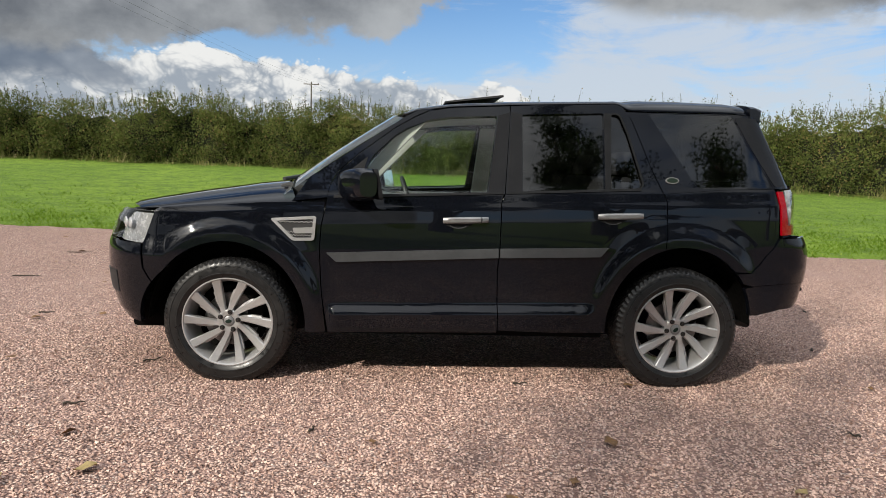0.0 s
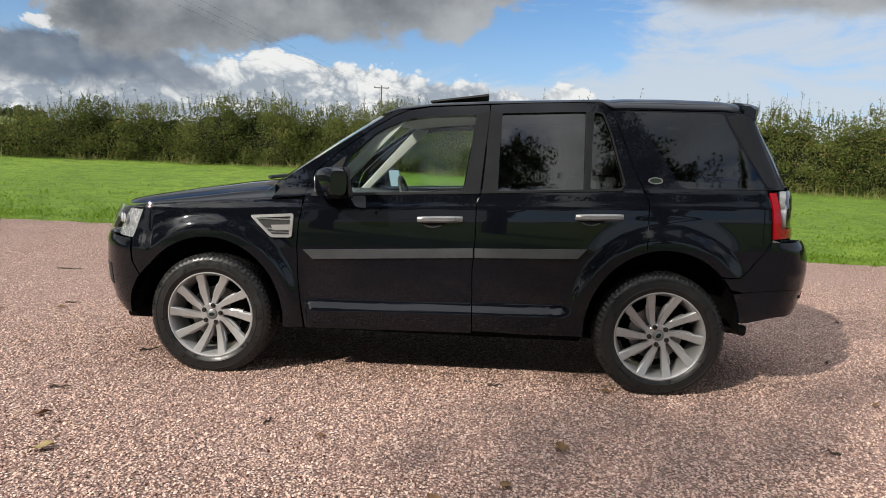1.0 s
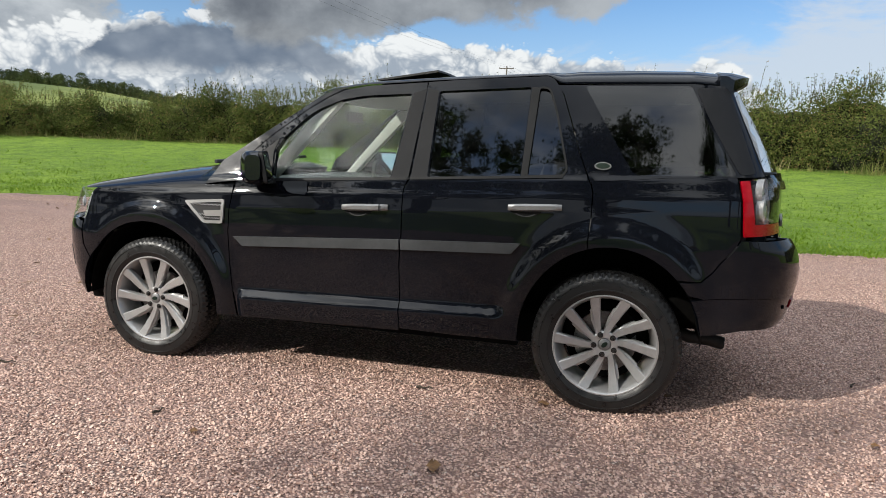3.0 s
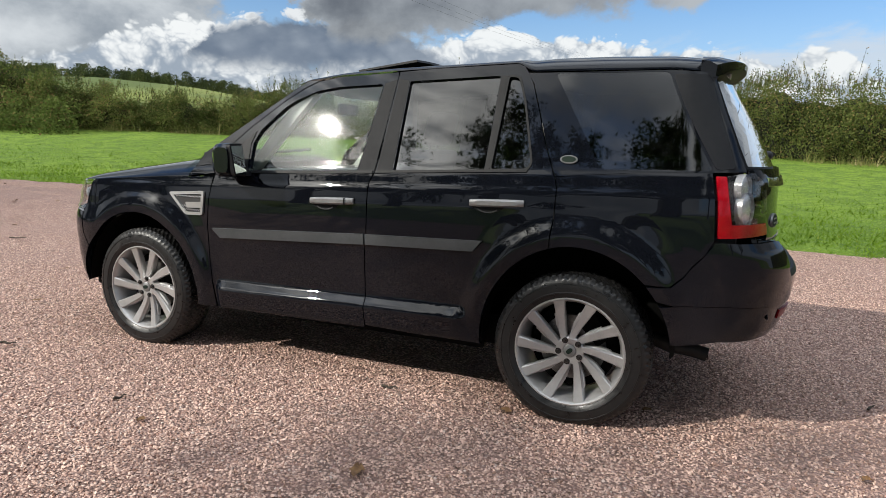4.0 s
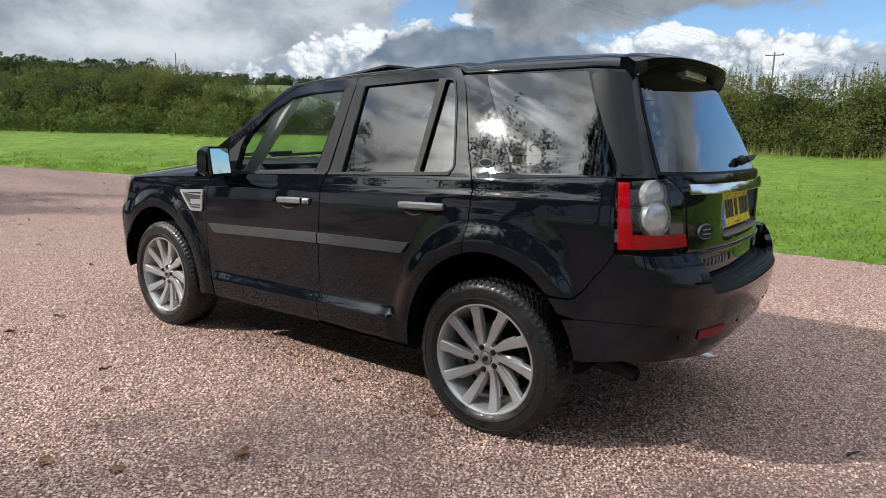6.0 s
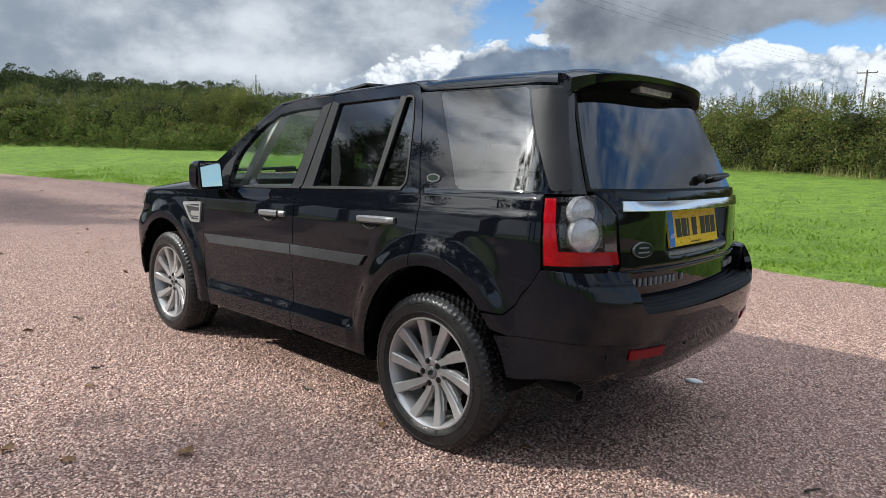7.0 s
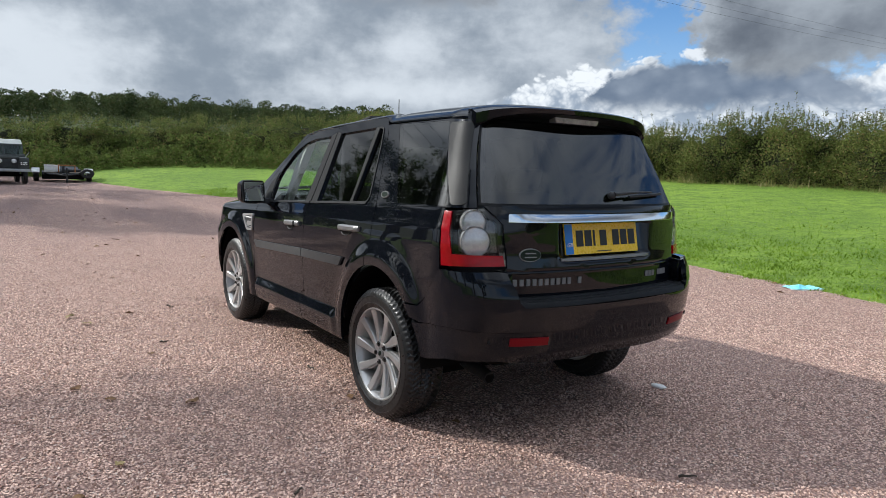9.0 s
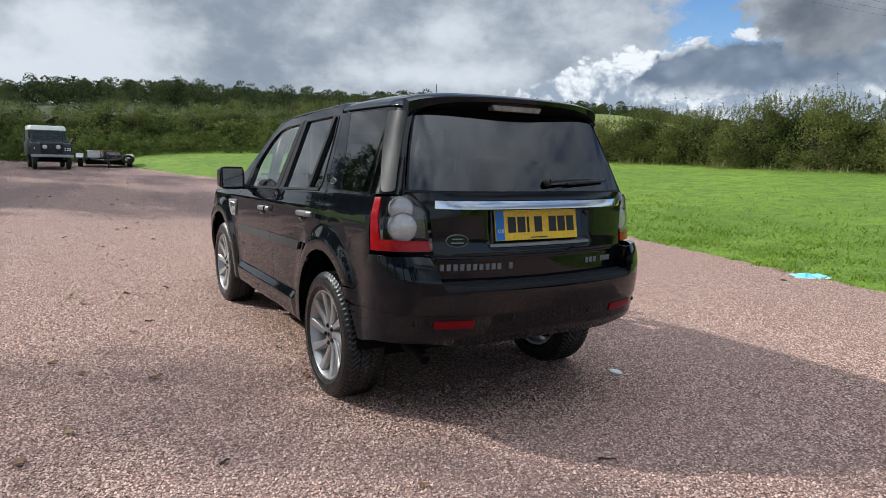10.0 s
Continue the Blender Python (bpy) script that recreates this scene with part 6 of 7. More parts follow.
    scatter_mesh("stems", base, local, [(0, 1, 2, 3)], TWIG, hedge)
    # a near-black sheet inside the leaves, standing in for the hedge's inner shade
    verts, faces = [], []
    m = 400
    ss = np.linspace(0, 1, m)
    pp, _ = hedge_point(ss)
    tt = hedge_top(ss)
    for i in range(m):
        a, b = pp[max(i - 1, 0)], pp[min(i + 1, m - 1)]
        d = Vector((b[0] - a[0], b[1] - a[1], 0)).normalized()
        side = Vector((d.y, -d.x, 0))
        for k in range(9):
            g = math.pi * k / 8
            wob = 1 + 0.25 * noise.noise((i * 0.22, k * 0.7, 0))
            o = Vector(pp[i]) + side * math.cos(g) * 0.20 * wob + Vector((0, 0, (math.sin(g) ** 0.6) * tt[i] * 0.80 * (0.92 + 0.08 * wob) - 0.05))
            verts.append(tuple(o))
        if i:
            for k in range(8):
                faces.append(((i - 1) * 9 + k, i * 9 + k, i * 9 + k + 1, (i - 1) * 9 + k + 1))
    part("shade_core", sheet(verts, faces), SHADE, hedge)
    # long grass along its foot
    n = 30000
    s = rng.uniform(0.02, 0.97, n)
    clump = 0.5 + 0.5 * np.sin(s * 300) * np.sin(s * 131 + 1)
    keep = rng.random(n) < 0.06 + 0.94 * clump ** 2
    s = s[keep]
    n = len(s)
    p, _ = hedge_point(s)
    inward = np.array(MID)[None] - p[:, :2]
    inward /= np.linalg.norm(inward, axis=1)[:, None]
    dist = np.abs(rng.normal(0.95, 0.50, n))
    hgt = rng.gamma(3.0, 0.085, n) * (1.15 - 0.5 * np.clip(dist - 0.7, 0, 1.2))
    base = np.stack([p[:, 0] + inward[:, 0] * dist, p[:, 1] + inward[:, 1] * dist, p[:, 2] - 0.06 - 0.03 * dist], 1)
    ang = rng.uniform(0, math.tau, n)
    wid = rng.uniform(0.004, 0.012, n)
    local = np.zeros((n, 3, 3))
    local[:, 0, 0], local[:, 0, 1] = np.cos(ang) * wid, np.sin(ang) * wid
    local[:, 1] = -local[:, 0]
    local[:, 2] = np.stack([rng.normal(0, 0.16, n) * hgt * 1.6, rng.normal(0, 0.16, n) * hgt * 1.6, hgt], 1)
    ob = scatter_mesh("long_grass", base, local, [(0, 1, 2)], STRAW)
    tagged(ob, "straw-coloured long grass at the foot of the hedge", "grass", kind="stuff")


def lawn():
    """Blades and broad weed leaves over the near part of the field, in uneven tufts."""
    rng = np.random.default_rng(5)
    n = 620000
    x = rng.uniform(-20, 15, n)
    y = rng.uniform(1.0, 17, n)
    ways = np.arange(-180, 180.1, 0.2)
    edges = np.array([edge_r(a) for a in ways])
    a = np.degrees(np.arctan2(-(x - MID[0]), y - MID[1]))
    e = np.hypot(x - MID[0], y - MID[1]) - np.interp(a, ways, edges)
    tuft = 0.5 + 0.5 * np.sin(x * 2.1 + 2 * np.sin(y * 1.3)) * np.sin(y * 2.7 + 2 * np.sin(x * 0.9))
    ragged = 0.05 + 0.10 * tuft
    keep = (e > -ragged) & (rng.random(n) < np.exp(-np.maximum(e, 0) * 0.42) * (0.35 + 0.65 * tuft))
    x, y, e, tuft = x[keep], y[keep], e[keep], tuft[keep]
    n = len(x)
    z = np.array([ground_z(p, q) for p, q in zip(x, y)]) - 0.014
    hgt = rng.uniform(0.020, 0.055, n) * (0.7 + 0.8 * tuft)
    ang = rng.uniform(0, math.tau, n)
    wid = rng.uniform(0.003, 0.008, n) * (1 + 1.6 * (rng.random(n) > 0.75))
    local = np.zeros((n, 3, 3))
    local[:, 0, 0], local[:, 0, 1] = np.cos(ang) * wid, np.sin(ang) * wid
    local[:, 1] = -local[:, 0]
    local[:, 2] = np.stack([rng.normal(0, 0.65, n) * hgt, rng.normal(0, 0.65, n) * hgt, hgt], 1)
    ob = scatter_mesh("lawn_blades", np.stack([x, y, z], 1), local, [(0, 1, 2)], BLADE)
    tagged(ob, "short green grass blades along the gravel", "grass", kind="stuff")


def tree(x, y, h, r, seed, label, full=1.0):
    """A tapered trunk with limbs and a loose crown of leaf sprays."""
    rng = np.random.default_rng(seed)
    z0 = ground_z(x, y)
    t = thing("tree", label, "tree", "trees behind the drive", at=(x, y, z0))
    pts = [(rng.normal(0, 0.05) * k, rng.normal(0, 0.05) * k, h * 0.62 * k / 5 - 0.1) for k in range(6)]
    part("trunk", tube_bm(pts, 0.2, 9, [h * 0.024 * (1 - 0.13 * k) for k in range(6)]), BARK, t)
    tips = []
    for k in range(16):
        a = k * 2.4 + rng.normal(0, 0.3)
        z = h * (0.18 + 0.46 * k / 16)
        reach = r * (0.95 - 0.35 * (k / 16)) * rng.uniform(0.75, 1.1)
        rise = h * rng.uniform(0.12, 0.30)
        mid = Vector((math.cos(a) * reach * 0.5, math.sin(a) * reach * 0.5, z + rise * 0.35))
        tip = Vector((math.cos(a) * reach, math.sin(a) * reach, z + rise))
        part("limb", tube_bm([(0, 0, z), mid, tip], 0.05, 6, [h * 0.010, h * 0.006, h * 0.002]), BARK, t)
        tips += [tip, mid.lerp(tip, 0.5), mid, tip.lerp(Vector((0, 0, z + rise * 1.4)), 0.35) + Vector((0, 0, rise * 0.3))]
    tips.append(Vector((0, 0, h * 0.9)))
    tips.append(Vector((0.2, 0.1, h * 0.72)))
    cs, bough = [], []
    for p in tips:
        # twigs fan out from each limb end, leaves crowd along them
        k = int(rng.integers(600, 1000) * full)
        m = 16
        spread = r * rng.uniform(0.20, 0.36)
        v = rng.normal(0, 1, (m, 3)) + np.array([0, 0, 0.35])
        v *= (spread * rng.uniform(0.55, 1.25, m) / np.linalg.norm(v, axis=1))[:, None]
        for w in v:
            bough.append((p, p + Vector(w) * 0.5 + Vector((0, 0, 0.04)), p + Vector(w)))
        pick, f = rng.integers(0, m, k), rng.beta(1.8, 1.3, k)
        cs.append(np.array(p)[None] + v[pick] * f[:, None] + rng.normal(0, 0.085 * spread + 0.05, (k, 3)))
    c = np.concatenate(cs)
    leaves("crown", c, rng.uniform(0.08, 0.15, len(c)), TREE_LEAF, t, rng, True)
    ends = np.array([[tuple(a), tuple(b)] for a, _, b in bough])
    thin = np.array([0.008, 0.006, 0.0])
    local = np.stack([ends[:, 0] - ends[:, 0] - thin, thin + 0 * ends[:, 0], ends[:, 1] - ends[:, 0]], 1)
    scatter_mesh("twigs", ends[:, 0], local, [(0, 1, 2)], BARK, t)


def woodland():
    """Woods on the far ridge and scrub on the slope below: crowns built of overlapping leaf domes."""
    rng = np.random.default_rng(11)
    cs, sz = [], []

    def stand(a, r, h, count=360, wide=0.5):
        x, y = MID[0] - r * math.sin(radians(a)), MID[1] + r * math.cos(radians(a))
        foot = np.array([x, y, ground_z(x, y)])
        wd = h * wide * rng.uniform(0.85, 1.15)
        domes = int(rng.integers(7, 12))
        v = rng.normal(0, 1, (domes, 3))
        v[:, 2] = np.abs(v[:, 2]) * 1.1 - 0.45
        v /= np.linalg.norm(v, axis=1)[:, None]
        at = foot + np.array([0, 0, h * 0.40]) + v * np.array([wd * 0.62, wd * 0.62, h * 0.42])
        rad = wd * rng.uniform(0.34, 0.56, domes)
        who = rng.integers(0, domes, count)
        u = rng.normal(0, 1, (count, 3)) + v[who] * 0.9
        u /= np.linalg.norm(u, axis=1)[:, None]
        cs.append(at[who] + u * (rad[who] * rng.uniform(0.72, 1.08, count))[:, None])
        sz.append(rng.uniform(0.6, 1.25, count) * math.sqrt(14.0 * wd * h / count) * 0.60)

    for _ in range(430):
        stand(rng.uniform(60, 114), rng.uniform(215, 345), rng.uniform(6.5, 9.5), 640)
    for _ in range(230):
        stand(rng.uniform(32, 64), rng.uniform(300, 345), rng.uniform(4.0, 6.8), 380)
    for _ in range(70):
        stand(rng.uniform(51, 66), rng.uniform(150, 300), rng.uniform(3.0, 5.0), 420)
    for _ in range(60):
        stand(rng.uniform(8, 40), rng.uniform(320, 400), rng.uniform(3.5, 6), 260)
    for _ in range(110):
        stand(rng.uniform(58, 114), rng.uniform(95, 215), rng.uniform(3.0, 5.0), 640, 0.6)
    for _ in range(190):
        stand(rng.uniform(66, 114), rng.uniform(46, 110), rng.uniform(1.1, 2.2), 420, 0.85)
    for _ in range(300):
        stand(rng.uniform(30, 114), rng.uniform(322, 345), rng.uniform(2.2, 3.4), 130, 1.1)
    wood = thing("woodland", "dark green woods covering the distant hillside", "woods", kind="stuff")
    leaves("crown_leaves", np.concatenate(cs), np.concatenate(sz), WOOD_LEAF, wood, rng, True)


build_hedge()
lawn()
woodland()
gravel_chips()
for x, y, h, r, seed, full in ((-10.3, -17.2, 16.3, 3.0, 1, 0.22), (-3.6, -17.8, 17.6, 3.7, 2, 1.3), (2.0, -19.0, 18.7, 4.2, 3, 1.5), (7.5, -18.6, 19.0, 4.3, 4, 1.5), (13.0, -17.6, 17.0, 4.3, 5, 0.8), (20.0, -17.4, 13.0, 4.0, 6, 0.5),
                               (-25.0, -17.0, 18.0, 4.0, 8, 1.0), (-32.0, -15.0, 15.0, 3.8, 9, 0.9), (-19.0, -17.5, 13.0, 3.0, 10, 0.8), (-40.0, -16.0, 14.0, 4.2, 12, 1.0), (-30.0, -22.0, 21.0, 4.6, 13, 1.2), (-7.2, -18.4, 13.4, 3.2, 11, 1.2)):
    tree(x, y, h, r, seed, "leafy ash tree standing beyond the gravel drive", full)


# ---------------------------------------------------------------- poles and wires
POLE = varied("weathered_pole_wood", (0.07, 0.06, 0.05), (0.16, 0.14, 0.12), 5.0, 0.9, 0.4, 40.0)


def utility_pole(x, y, h, turn):
    z = ground_z(x, y)
    t = thing("utility_pole", "weathered wooden power pole with a crossarm", "utility pole", "power poles", at=(x, y, z), rz=turn)
    part("post", tube_bm([(0, 0, -0.3), (0, 0, h * 0.5), (0, 0, h)], 0.13, 10, [0.17, 0.15, 0.12]), POLE, t)
    part("crossarm", box_bm(-1.45, 1.45, -0.07, 0.07, h - 0.55, h - 0.38, 0.01), POLE, t)
    for k in (-1.38, -0.05, 1.38):
        part("insulator", tube_bm([(k, 0, h - 0.4), (k, 0, h - 0.2)], 0.05, 8), PLASTIC, t)
    return z + h - 0.22


POLE_A, POLE_B = (-19.0, 124.0), (-15.0, 195.0)
za = utility_pole(*POLE_A, 17.4 - ground_z(*POLE_A), 5)
zb = utility_pole(*POLE_B, 20.0 - ground_z(*POLE_B), 5)
for k in (-1.2, 0.0, 1.2):
    pts = []
    for i in range(25):
        t = i / 24
        pts.append((POLE_A[0] + k - 0.5 * t, POLE_A[1] - 149.0 * t, za + (11.5 - za) * t - 1.8 * math.sin(math.pi * t)))
    w = part("power_cable", tube_bm(pts, 0.006, 5), INK)
    tagged(w, "thin black overhead power cable", "cable", "power cables")
    w = part("power_cable", tube_bm([(POLE_A[0] + k + 4.0 * t, POLE_A[1] + 71.0 * t, za + (zb - za) * t - 0.7 * math.sin(math.pi * t)) for t in np.linspace(0, 1, 12)], 0.012, 5), INK)
    tagged(w, "thin black overhead power cable", "cable", "power cables")
mast_z = ground_z(-60.0, 36.0)
mast = thing("radio_mast", "thin grey lattice mast behind the hedge", "mast", at=(-60.0, 36.0, mast_z))
for dx, dy in ((-0.12, 0), (0.12, 0), (0, 0.15)):
    part("mast_leg", tube_bm([(dx, dy, -0.5), (dx * 0.3, dy * 0.3, 7.0)], 0.022, 5), STEEL, mast)
for k in range(9):
    part("mast_brace", tube_bm([(-0.12 + 0.008 * k, 0, 0.75 * k), (0.12 - 0.008 * k, 0, 0.75 * k + 0.75)], 0.010, 4), STEEL, mast)


# ---------------------------------------------------------------- the old truck and the trailer at the far end
GREYPAINT = varied("faded_grey_green_paint", (0.032, 0.037, 0.034), (0.058, 0.064, 0.060), 3.0, 0.55, 0.15, 60.0, 0.003)
CREAM = varied("chalky_cream_roof_paint", (0.50, 0.50, 0.44), (0.66, 0.66, 0.60), 3.0, 0.6, 0.1, 60.0, 0.003)
GALV = varied("dull_galvanised_steel", (0.30, 0.31, 0.31), (0.46, 0.47, 0.47), 5.0, 0.5, 0.15, 60.0, 0.002, metal=0.5)
RUST = varied("rusty_orange_steel", (0.16, 0.06, 0.02), (0.34, 0.13, 0.04), 8.0, 0.8, 0.3, 60.0)
BOARD = varied("weathered_trailer_board", (0.10, 0.085, 0.065), (0.22, 0.19, 0.15), 4.0, 0.85, 0.3, 40.0)


def small_wheel(parent, x, y, r, w, name="wheel"):
    vs, fs = lathe([(r * 0.55, -w / 2), (r * 0.92, -w / 2), (r, -w * 0.3), (r, w * 0.3), (r * 0.92, w / 2), (r * 0.55, w / 2)], 28)
    h = part(name, sheet([(a + x, b + y, c + r) for a, b, c in vs], fs), RUBBER, parent)
    vs, fs = lathe([(0.0, -w * 0.34), (r * 0.35, -w * 0.34), (r * 0.56, -w * 0.48), (r * 0.56, w * 0.48), (r * 0.35, w * 0.34), (0.0, w * 0.34)], 20)
    part("rim", sheet([(a + x, b + y, c + r) for a, b, c in vs], fs), GREYPAINT, h)


def old_truck(x, y, rz):
    """A boxy 1960s four-wheel-drive truck; its nose points along local +x."""
    z = ground_z(x, y)
    t = thing("old_truck", "old grey four-wheel-drive truck with a cream roof", "vehicle", at=(x, y, z), rz=rz)
    t.matrix_basis = t.matrix_basis @ Matrix.Diagonal((0.90, 0.90, 0.90, 1))
    part("body_tub", box_bm(-2.15, 0.35, -0.80, 0.80, 0.62, 1.20, 0.03), GREYPAINT, t)
    part("bulkhead", box_bm(0.30, 0.42, -0.79, 0.79, 0.60, 1.28, 0.02), GREYPAINT, t)
    for s in (-1, 1):
        y0, y1 = (0.44, 0.80) if s > 0 else (-0.80, -0.44)
        part("front_wing", prism_bm([(0.40, 0.78), (0.62, 0.78), (0.74, 0.98), (1.16, 0.98), (1.30, 0.78), (1.32, 0.62), (1.36, 0.62), (1.36, 1.13), (0.40, 1.16)], y0, y1, 0.015), GREYPAINT, t)
        part("door", box_bm(-0.62, 0.28, s * 0.79 - 0.02, s * 0.79 + 0.025, 0.66, 1.22, 0.01), GREYPAINT, t)
        part("side_window", box_bm(-0.60, 0.16, s * 0.715 - 0.006, s * 0.715 + 0.006, 1.26, 1.66, 0.0), CLEAR, t)
        part("hard_top_side", box_bm(-2.12, -0.62, s * 0.715 - 0.012, s * 0.715 + 0.012, 1.20, 1.72, 0.008), GREYPAINT, t)
        part("cab_seat", box_bm(-0.55, -0.35, s * 0.36 - 0.24, s * 0.36 + 0.24, 1.0, 1.50, 0.05), PLASTIC, t)
        lamp = bmesh.new()
        bmesh.ops.create_uvsphere(lamp, u_segments=18, v_segments=10, radius=0.095, matrix=Matrix.Translation((1.27, s * 0.26, 0.99)) @ Matrix.Diagonal((0.35, 1, 1, 1)))
        part("headlamp", lamp, WHITEM, t, "round glass headlamp")
        ring = bmesh.new()
        bmesh.ops.create_cone(ring, cap_ends=False, segments=20, radius1=0.108, radius2=0.100, depth=0.03, matrix=Matrix.Translation((1.275, s * 0.26, 0.99)) @ Matrix.Rotation(math.pi / 2, 4, "Y"))
        part("headlamp_ring", ring, GALV, t)
        side_lamp = bmesh.new()
        bmesh.ops.create_uvsphere(side_lamp, u_segments=12, v_segments=8, radius=0.03, matrix=Matrix.Translation((1.365, s * 0.66, 0.92)))
        part("side_lamp", side_lamp, WHITEM, t)
        part("mirror_arm", tube_bm([(0.9, s * 0.72, 1.14), (0.92, s * 0.88, 1.40)], 0.012, 6), GALV, t)
        small_wheel(t, 0.97, s * 0.66, 0.375, 0.17)
        small_wheel(t, -1.26, s * 0.66, 0.375, 0.17)
    part("bonnet", box_bm(0.40, 1.30, -0.45, 0.45, 1.08, 1.20, 0.03, 3), GREYPAINT, t)
    part("radiator_panel", box_bm(1.18, 1.25, -0.45, 0.45, 0.66, 1.14, 0.015), GREYPAINT, t)
    gr = part("grille", box_bm(1.245, 1.262, -0.40, 0.40, 0.70, 1.09, 0.004), PLASTIC, t, "black mesh grille behind the headlamps")
    for k in range(7):
        part("grille_bar", box_bm(1.262, 1.266, -0.17, 0.17, 0.735 + 0.05 * k, 0.745 + 0.05 * k), GREYPAINT, gr)
    part("bumper", box_bm(1.42, 1.49, -0.82, 0.82, 0.54, 0.66, 0.008), GALV, t, "pale steel front bumper")
    pl = part("number_plate", box_bm(1.365, 1.372, 0.44, 0.78, 0.80, 0.98, 0.004), INK, t, "black plate with plain pale bars")
    for r in range(2):
        for k in range(3):
            part("plate_bar", box_bm(1.372, 1.375, 0.485 + 0.09 * k, 0.545 + 0.09 * k, 0.825 + 0.075 * r, 0.875 + 0.075 * r), WHITEM, pl)
    part("roof", box_bm(-2.14, 0.32, -0.72, 0.72, 1.72, 1.93, 0.05, 3, lambda v: Vector((v.x - (v.z - 1.72) * (0.9 if v.x > 0 else 0.0), v.y * (1 - 0.25 * (v.z - 1.72)), v.z))), CREAM, t, "chalky cream roof")
    for k in (-0.45, 0, 0.45):
        part("roof_rib", box_bm(-2.0, 0.05, k - 0.02, k + 0.02, 1.925, 1.95, 0.006), CREAM, t)
    lean = lambda v: Vector((v.x - (v.z - 1.28) * 0.18, v.y, v.z))
    part("windscreen_rail", box_bm(0.36, 0.40, -0.71, 0.71, 1.66, 1.73, 0.01, 2, lean), GREYPAINT, t)
    for yy in (-0.70, 0.0, 0.70):
        part("windscreen_post", box_bm(0.36, 0.40, yy - 0.022, yy + 0.022, 1.26, 1.70, 0.006, 2, lean), GREYPAINT, t)
    for a, b in ((-0.68, -0.02), (0.02, 0.68)):
        part("windscreen_pane", box_bm(0.375, 0.383, a, b, 1.28, 1.67, 0.0, 2, lean), CLEAR, t)
    part("chassis", box_bm(-2.0, 1.40, -0.40, 0.40, 0.42, 0.60, 0.02), UNDER, t)
    part("front_axle", tube_bm([(0.97, -0.66, 0.375), (0.97, 0.66, 0.375)], 0.05, 8), UNDER, t)
    part("rear_door", box_bm(-2.18, -2.13, -0.78, 0.78, 0.64, 1.72, 0.01), GREYPAINT, t)


def trailer(x, y, rz):
    """A low car trailer; its drawbar points along local +x."""
    z = ground_z(x, y)
    t = thing("trailer", "low black car trailer parked on the gravel edge", "trailer", at=(x, y, z), rz=rz)
    low = Matrix.Diagonal((1.05, 1.12, 0.80, 1))
    t.matrix_basis = t.matrix_basis @ low
    for s in (-1, 1):
        part("side_rail", box_bm(-1.6, 1.2, s * 0.66 - 0.04, s * 0.66 + 0.04, 0.40, 0.54, 0.006), PLASTIC, t)
        small_wheel(t, -0.55, s * 0.90, 0.27, 0.18)
        small_wheel(t, 0.12, s * 0.90, 0.27, 0.18)
        part("mudguard", prism_bm([(-0.88, 0.40), (-0.84, 0.62), (-0.55, 0.72), (0.12, 0.72), (0.44, 0.62), (0.60, 0.52), (0.58, 0.48), (0.42, 0.57), (0.12, 0.68), (-0.55, 0.68), (-0.80, 0.58), (-0.85, 0.40)], s * 0.78, s * 1.04), GALV, t, "dull steel mudguard")
        part("deck_track", box_bm(-1.58, 1.15, s * 0.42 - 0.2, s * 0.42 + 0.2, 0.50, 0.535, 0.004), BOARD, t)
        part("drawbar", tube_bm([(1.2, s * 0.5, 0.45), (2.1, 0, 0.42)], 0.045, 6), PLASTIC, t)
    for k in range(5):
        part("cross_member", box_bm(-1.5 + 0.62 * k, -1.42 + 0.62 * k, -0.66, 0.66, 0.40, 0.50, 0.004), PLASTIC, t)
    part("hitch", box_bm(2.0, 2.3, -0.06, 0.06, 0.36, 0.50, 0.02), PLASTIC, t)
    part("jockey_leg", tube_bm([(1.95, 0.10, 0.02), (1.95, 0.10, 0.78)], 0.035, 8), PLASTIC, t)
    part("winch_post", box_bm(1.02, 1.12, -0.05, 0.05, 0.5, 0.86, 0.01), PLASTIC, t)
    part("winch_frame", tube_bm([(0.9, -0.15, 0.52), (0.9, -0.15, 0.90), (0.9, 0.40, 0.90), (0.9, 0.40, 0.52)], 0.03, 6), RUST, t, "orange rusty frame")
    vs, fs = lathe([(0.11, -0.08), (0.22, -0.08), (0.25, -0.05), (0.25, 0.05), (0.22, 0.08), (0.11, 0.08)], 28, "y")
    part("spare_tyre", sheet([(1.15 + b, 0.80 + a, 0.48 + c) for a, b, c in vs], fs), RUBBER, t, "black spare tyre")
    bx = thing("storage_box", "pale grey plastic storage box on the trailer", "box", at=(x, y, z), rz=rz)
    bx.matrix_basis = bx.matrix_basis @ low
    part("box_body", box_bm(0.1, 0.75, -0.62, -0.10, 0.537, 0.86, 0.02), WHITEM, bx)
    part("box_lid", box_bm(0.08, 0.77, -0.64, -0.08, 0.86, 0.90, 0.01), WHITEM, bx)
    roll = thing("tarpaulin_roll", "dark folded tarpaulin lying on the trailer", "tarpaulin", at=(x, y, z), rz=rz)
    roll.matrix_basis = roll.matrix_basis @ low
    part("folds", prism_bm([(-1.2, 0.537), (0.0, 0.537), (-0.1, 0.70), (-0.5, 0.82), (-1.0, 0.70)], -0.6, 0.55, 0.03), PLASTIC, roll)
    part("end_fold", box_bm(0.02, 0.66, 0.02, 0.62, 0.537, 0.70, 0.06, 3), PLASTIC, roll)
    # added near-black sheet that fills the open space below the deck
    part("dark_front_sheet", box_bm(1.12, 1.16, -0.70, 0.70, 0.16, 0.50, 0.01), UNDER, t)


old_truck(-25.4, -2.42, 6)
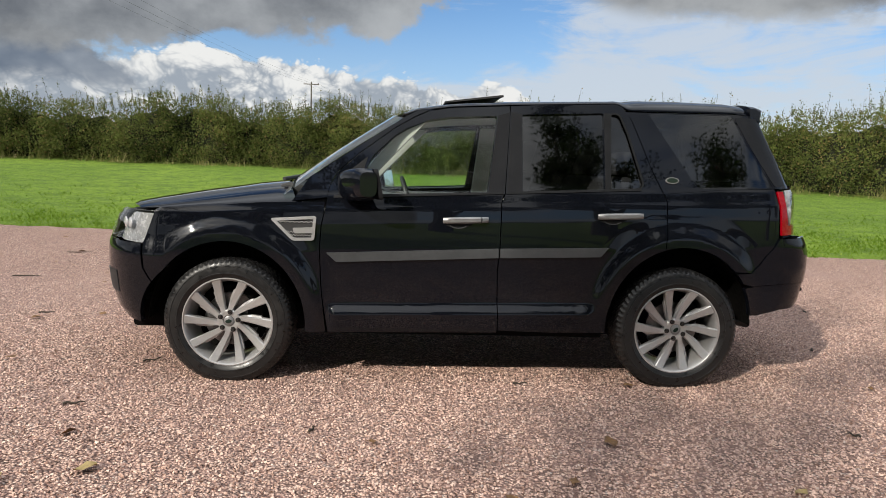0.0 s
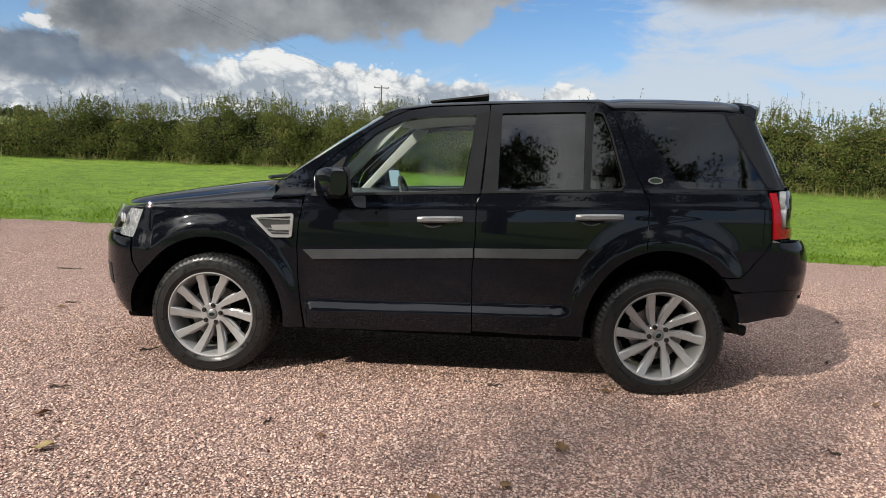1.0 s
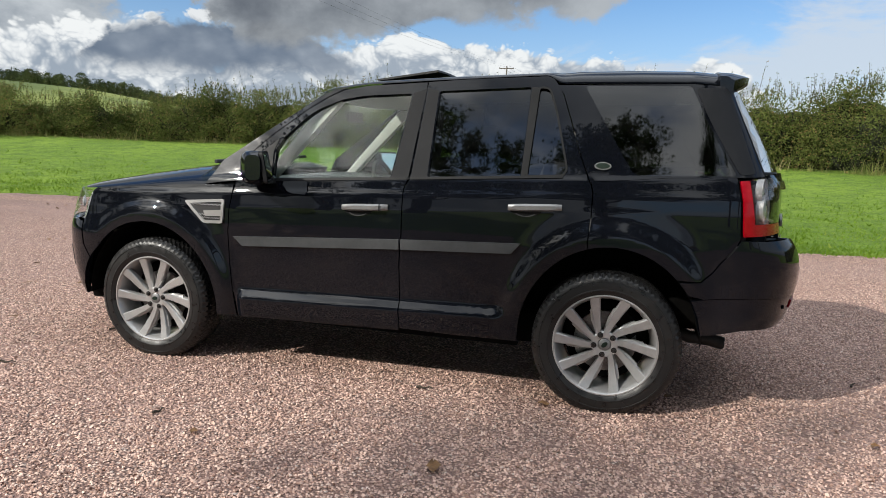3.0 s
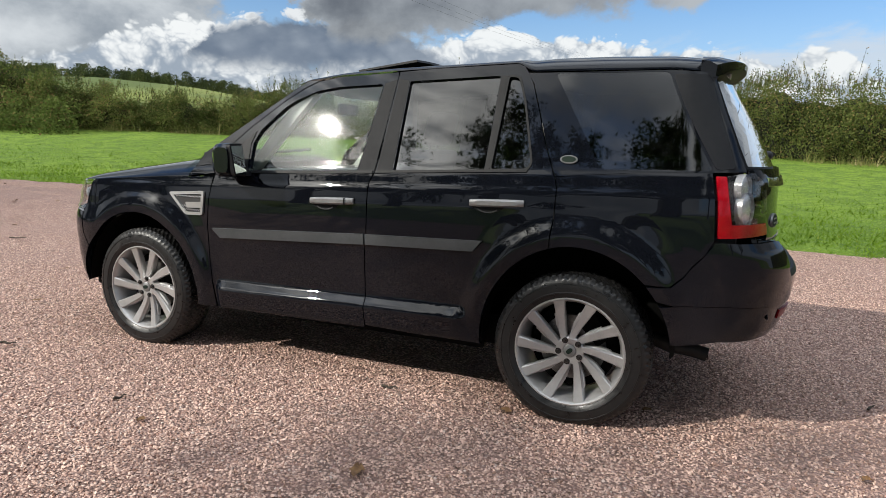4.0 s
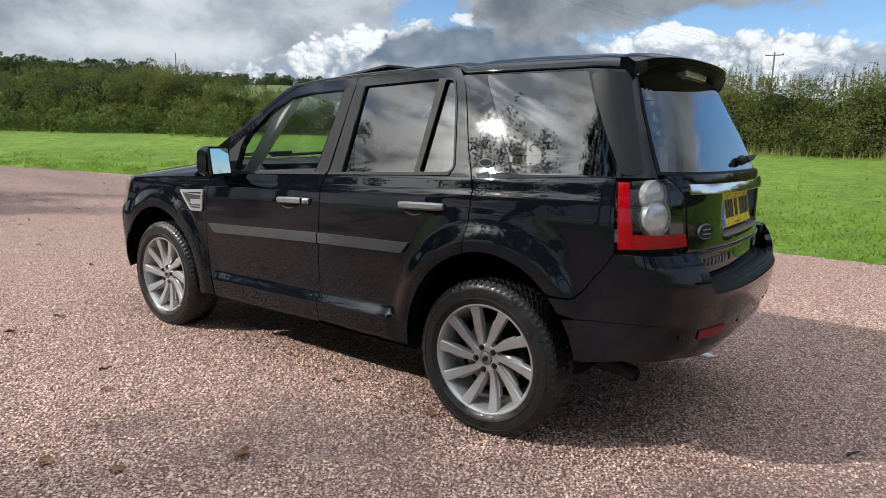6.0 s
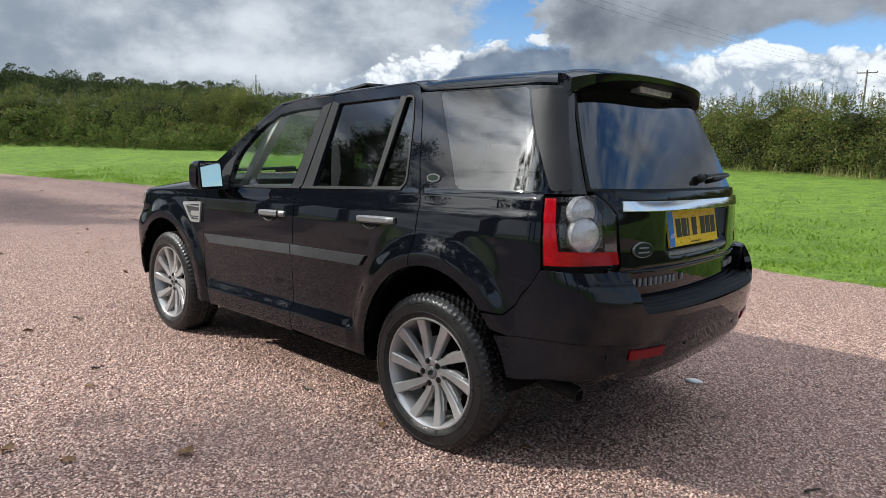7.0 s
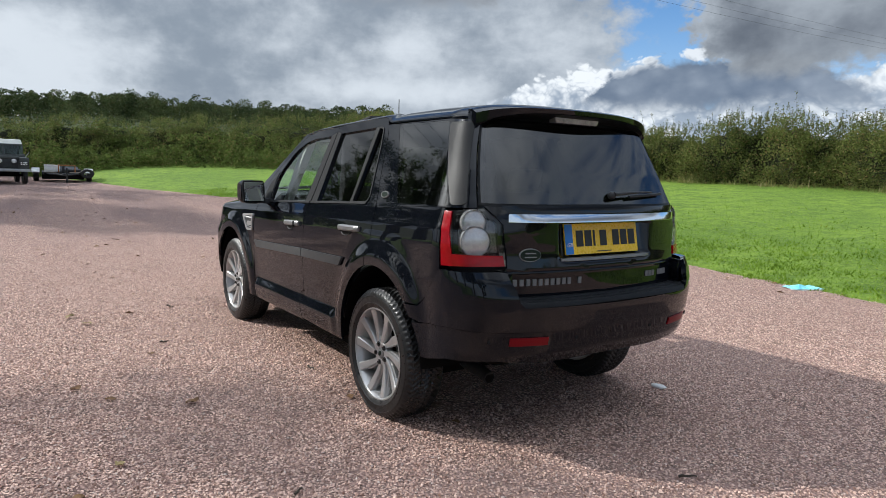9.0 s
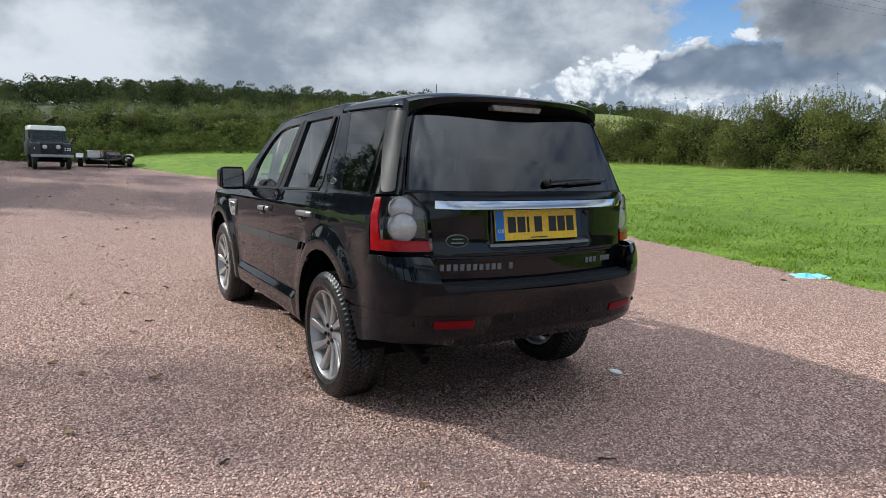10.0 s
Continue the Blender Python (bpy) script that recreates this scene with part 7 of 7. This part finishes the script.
trailer(-27.6, -0.22, -3)


# ---------------------------------------------------------------- litter on the gravel
TEAL = varied("pale_blue_plastic_film", (0.10, 0.52, 0.62), (0.36, 0.78, 0.84), 9.0, 0.35, 0.4, 30.0, 0.01)
DRYLEAF = varied("dry_brown_leaf", (0.09, 0.045, 0.02), (0.24, 0.13, 0.05), 30.0, 0.8, 0.3, 90.0, 0.002)
YELLOWLEAF = varied("yellowed_leaf", (0.20, 0.15, 0.06), (0.32, 0.24, 0.10), 30.0, 0.7, 0.3, 90.0, 0.002)


def plastic_bag():
    rng = np.random.default_rng(3)
    t = thing("plastic_bag", "crumpled light blue plastic bag on the gravel edge", "plastic bag", at=(1.60, 6.05, 0.0), rz=66)
    def skin(i, j):
        x, y = -0.24 + 0.48 * i, -0.13 + 0.26 * j
        edge = min(i, 1 - i, j, 1 - j) * 4
        h = 0.012 + 0.05 * min(edge, 1) * (0.5 + noise.noise((x * 9, y * 9, 1))) + 0.012 * noise.noise((x * 30, y * 30, 4))
        return (x + 0.02 * noise.noise((y * 12, 0, 2)), y + 0.03 * noise.noise((x * 9, 5, 2)), max(h, 0.004))
    vs, fs = grid(skin, 26, 16)
    part("film", sheet(vs, fs, True, 30), TEAL, t)
    def under(i, j):
        return (-0.27 + 0.50 * i, -0.16 + 0.10 * j + 0.02 * noise.noise((i * 5, 0, 0)), 0.006 + 0.01 * noise.noise((i * 9, j * 5, 3)) ** 2)
    vs, fs = grid(under, 16, 4)
    part("white_edge", sheet(vs, fs, True, 30), WHITEM, t)


def fallen_leaf(x, y, size, rz, mat, label):
    bm = bmesh.new()
    rows = []
    for k in range(7):
        t = k / 6
        w = math.sin(math.pi * min(max(t, 0.04), 0.97)) ** 0.8 * 0.36 * size * (1 + 0.2 * math.sin(k * 2.6 + x * 9))
        z = 0.012 + 0.10 * size * math.sin(t * 4 + x * 5) ** 2
        rows.append([bm.verts.new((size * (t - 0.5), -w, z + 0.12 * size)), bm.verts.new((size * (t - 0.5), 0, z)), bm.verts.new((size * (t - 0.5), w, z + 0.16 * size * t))])
    for a, b in zip(rows, rows[1:]):
        bm.faces.new((a[0], a[1], b[1], b[0])), bm.faces.new((a[1], a[2], b[2], b[1]))
    ob = part("fallen_leaf", bm, mat)
    ob.matrix_basis = pose(x, y, drive_z(x), 0, 0, rz)
    tagged(ob, label, "leaf", "leaves on the gravel")


def twig(x, y, length, rz):
    pts = [(length * (k / 5 - 0.5), 0.06 * length * math.sin(k * 1.7 + x), 0.012 + 0.004 * math.sin(k * 2)) for k in range(6)]
    ob = part("twig", tube_bm(pts, 0.006, 5, [0.007, 0.007, 0.006, 0.005, 0.004, 0.003]), TWIG)
    ob.matrix_basis = pose(x, y, drive_z(x), 0, 0, rz)
    tagged(ob, "thin dark twig lying on pink gravel", "twig", "twigs on the gravel")


def leaf_litter():
    """Dry leaves and bits of bark blown over the far part of the drive."""
    rng = np.random.default_rng(17)
    n = 1000
    x, y = rng.uniform(-25, 3, n), rng.uniform(-8, 6, n)
    keep = [polar(a, b)[1] < edge_r(polar(a, b)[0]) and not (-1.2 < a < 3.8 and -1.2 < b < 1.2) and (a < -2 or rng.random() < 0.12) for a, b in zip(x, y)]
    x, y = x[keep], y[keep]
    n = len(x)
    local = LEAF[None] * np.array([1.0, 1.0, 3.0]) * rng.uniform(0.04, 0.10, (n, 1, 1))
    local = np.einsum("nij,nkj->nki", turns(n, rng, 0.8), local)
    local[:, :, 2] = np.abs(local[:, :, 2])
    z = np.array([drive_z(a) for a in x]) + 0.010
    ob = scatter_mesh("leaf_litter", np.stack([x, y, z], 1), local, [(0, 1, 2, 3)], DRYLEAF)
    tagged(ob, "dry brown leaves scattered over the gravel", "leaf litter", kind="stuff")


leaf_litter()
plastic_bag()
for k, (x, y, size) in enumerate(((-0.25, -2.04, 0.09), (2.02, -1.73, 0.085), (2.38, -0.90, 0.06), (1.75, -2.12, 0.06), (1.47, -2.27, 0.075), (2.66, -2.20, 0.06), (2.91, -2.40, 0.07), (-0.56, -2.14, 0.10), (3.02, -0.57, 0.05), (0.9, -1.75, 0.05), (-1.4, -1.5, 0.05), (3.9, -0.9, 0.05))):
    fallen_leaf(x, y, size, 40 + 67 * k, YELLOWLEAF if k in (0, 7, 5) else DRYLEAF, "yellowed fallen leaf on pink gravel" if k in (0, 7, 5) else "dry brown fallen leaf on pink gravel")
for x, y, l, r in ((1.73, -0.88, 0.09, 10), (-0.67, -1.30, 0.10, 20), (4.09, 0.0, 0.09, 60), (-3.35, 4.18, 0.35, 12), (-2.99, 2.33, 0.3, 5), (-0.57, -0.53, 0.12, 40), (0.6, -1.6, 0.07, 80), (3.3, -1.6, 0.06, 130), (-1.9, 0.7, 0.12, 15), (4.9, 1.4, 0.10, 70), (-4.2, 1.2, 0.2, 30)):
    twig(x, y, l, r)
pebble = bmesh.new()
bmesh.ops.create_icosphere(pebble, subdivisions=2, radius=0.035, matrix=Matrix.Diagonal((1.5, 0.8, 0.45, 1)))
for v in pebble.verts:
    v.co *= 1 + 0.25 * noise.noise(v.co * 40)
pb = part("pale_stone", pebble, WHITEM)
pb.matrix_basis = pose(3.20, 0.96, 0.014, 0, 0, 20)
tagged(pb, "pale flat stone lying on pink gravel", "stone")
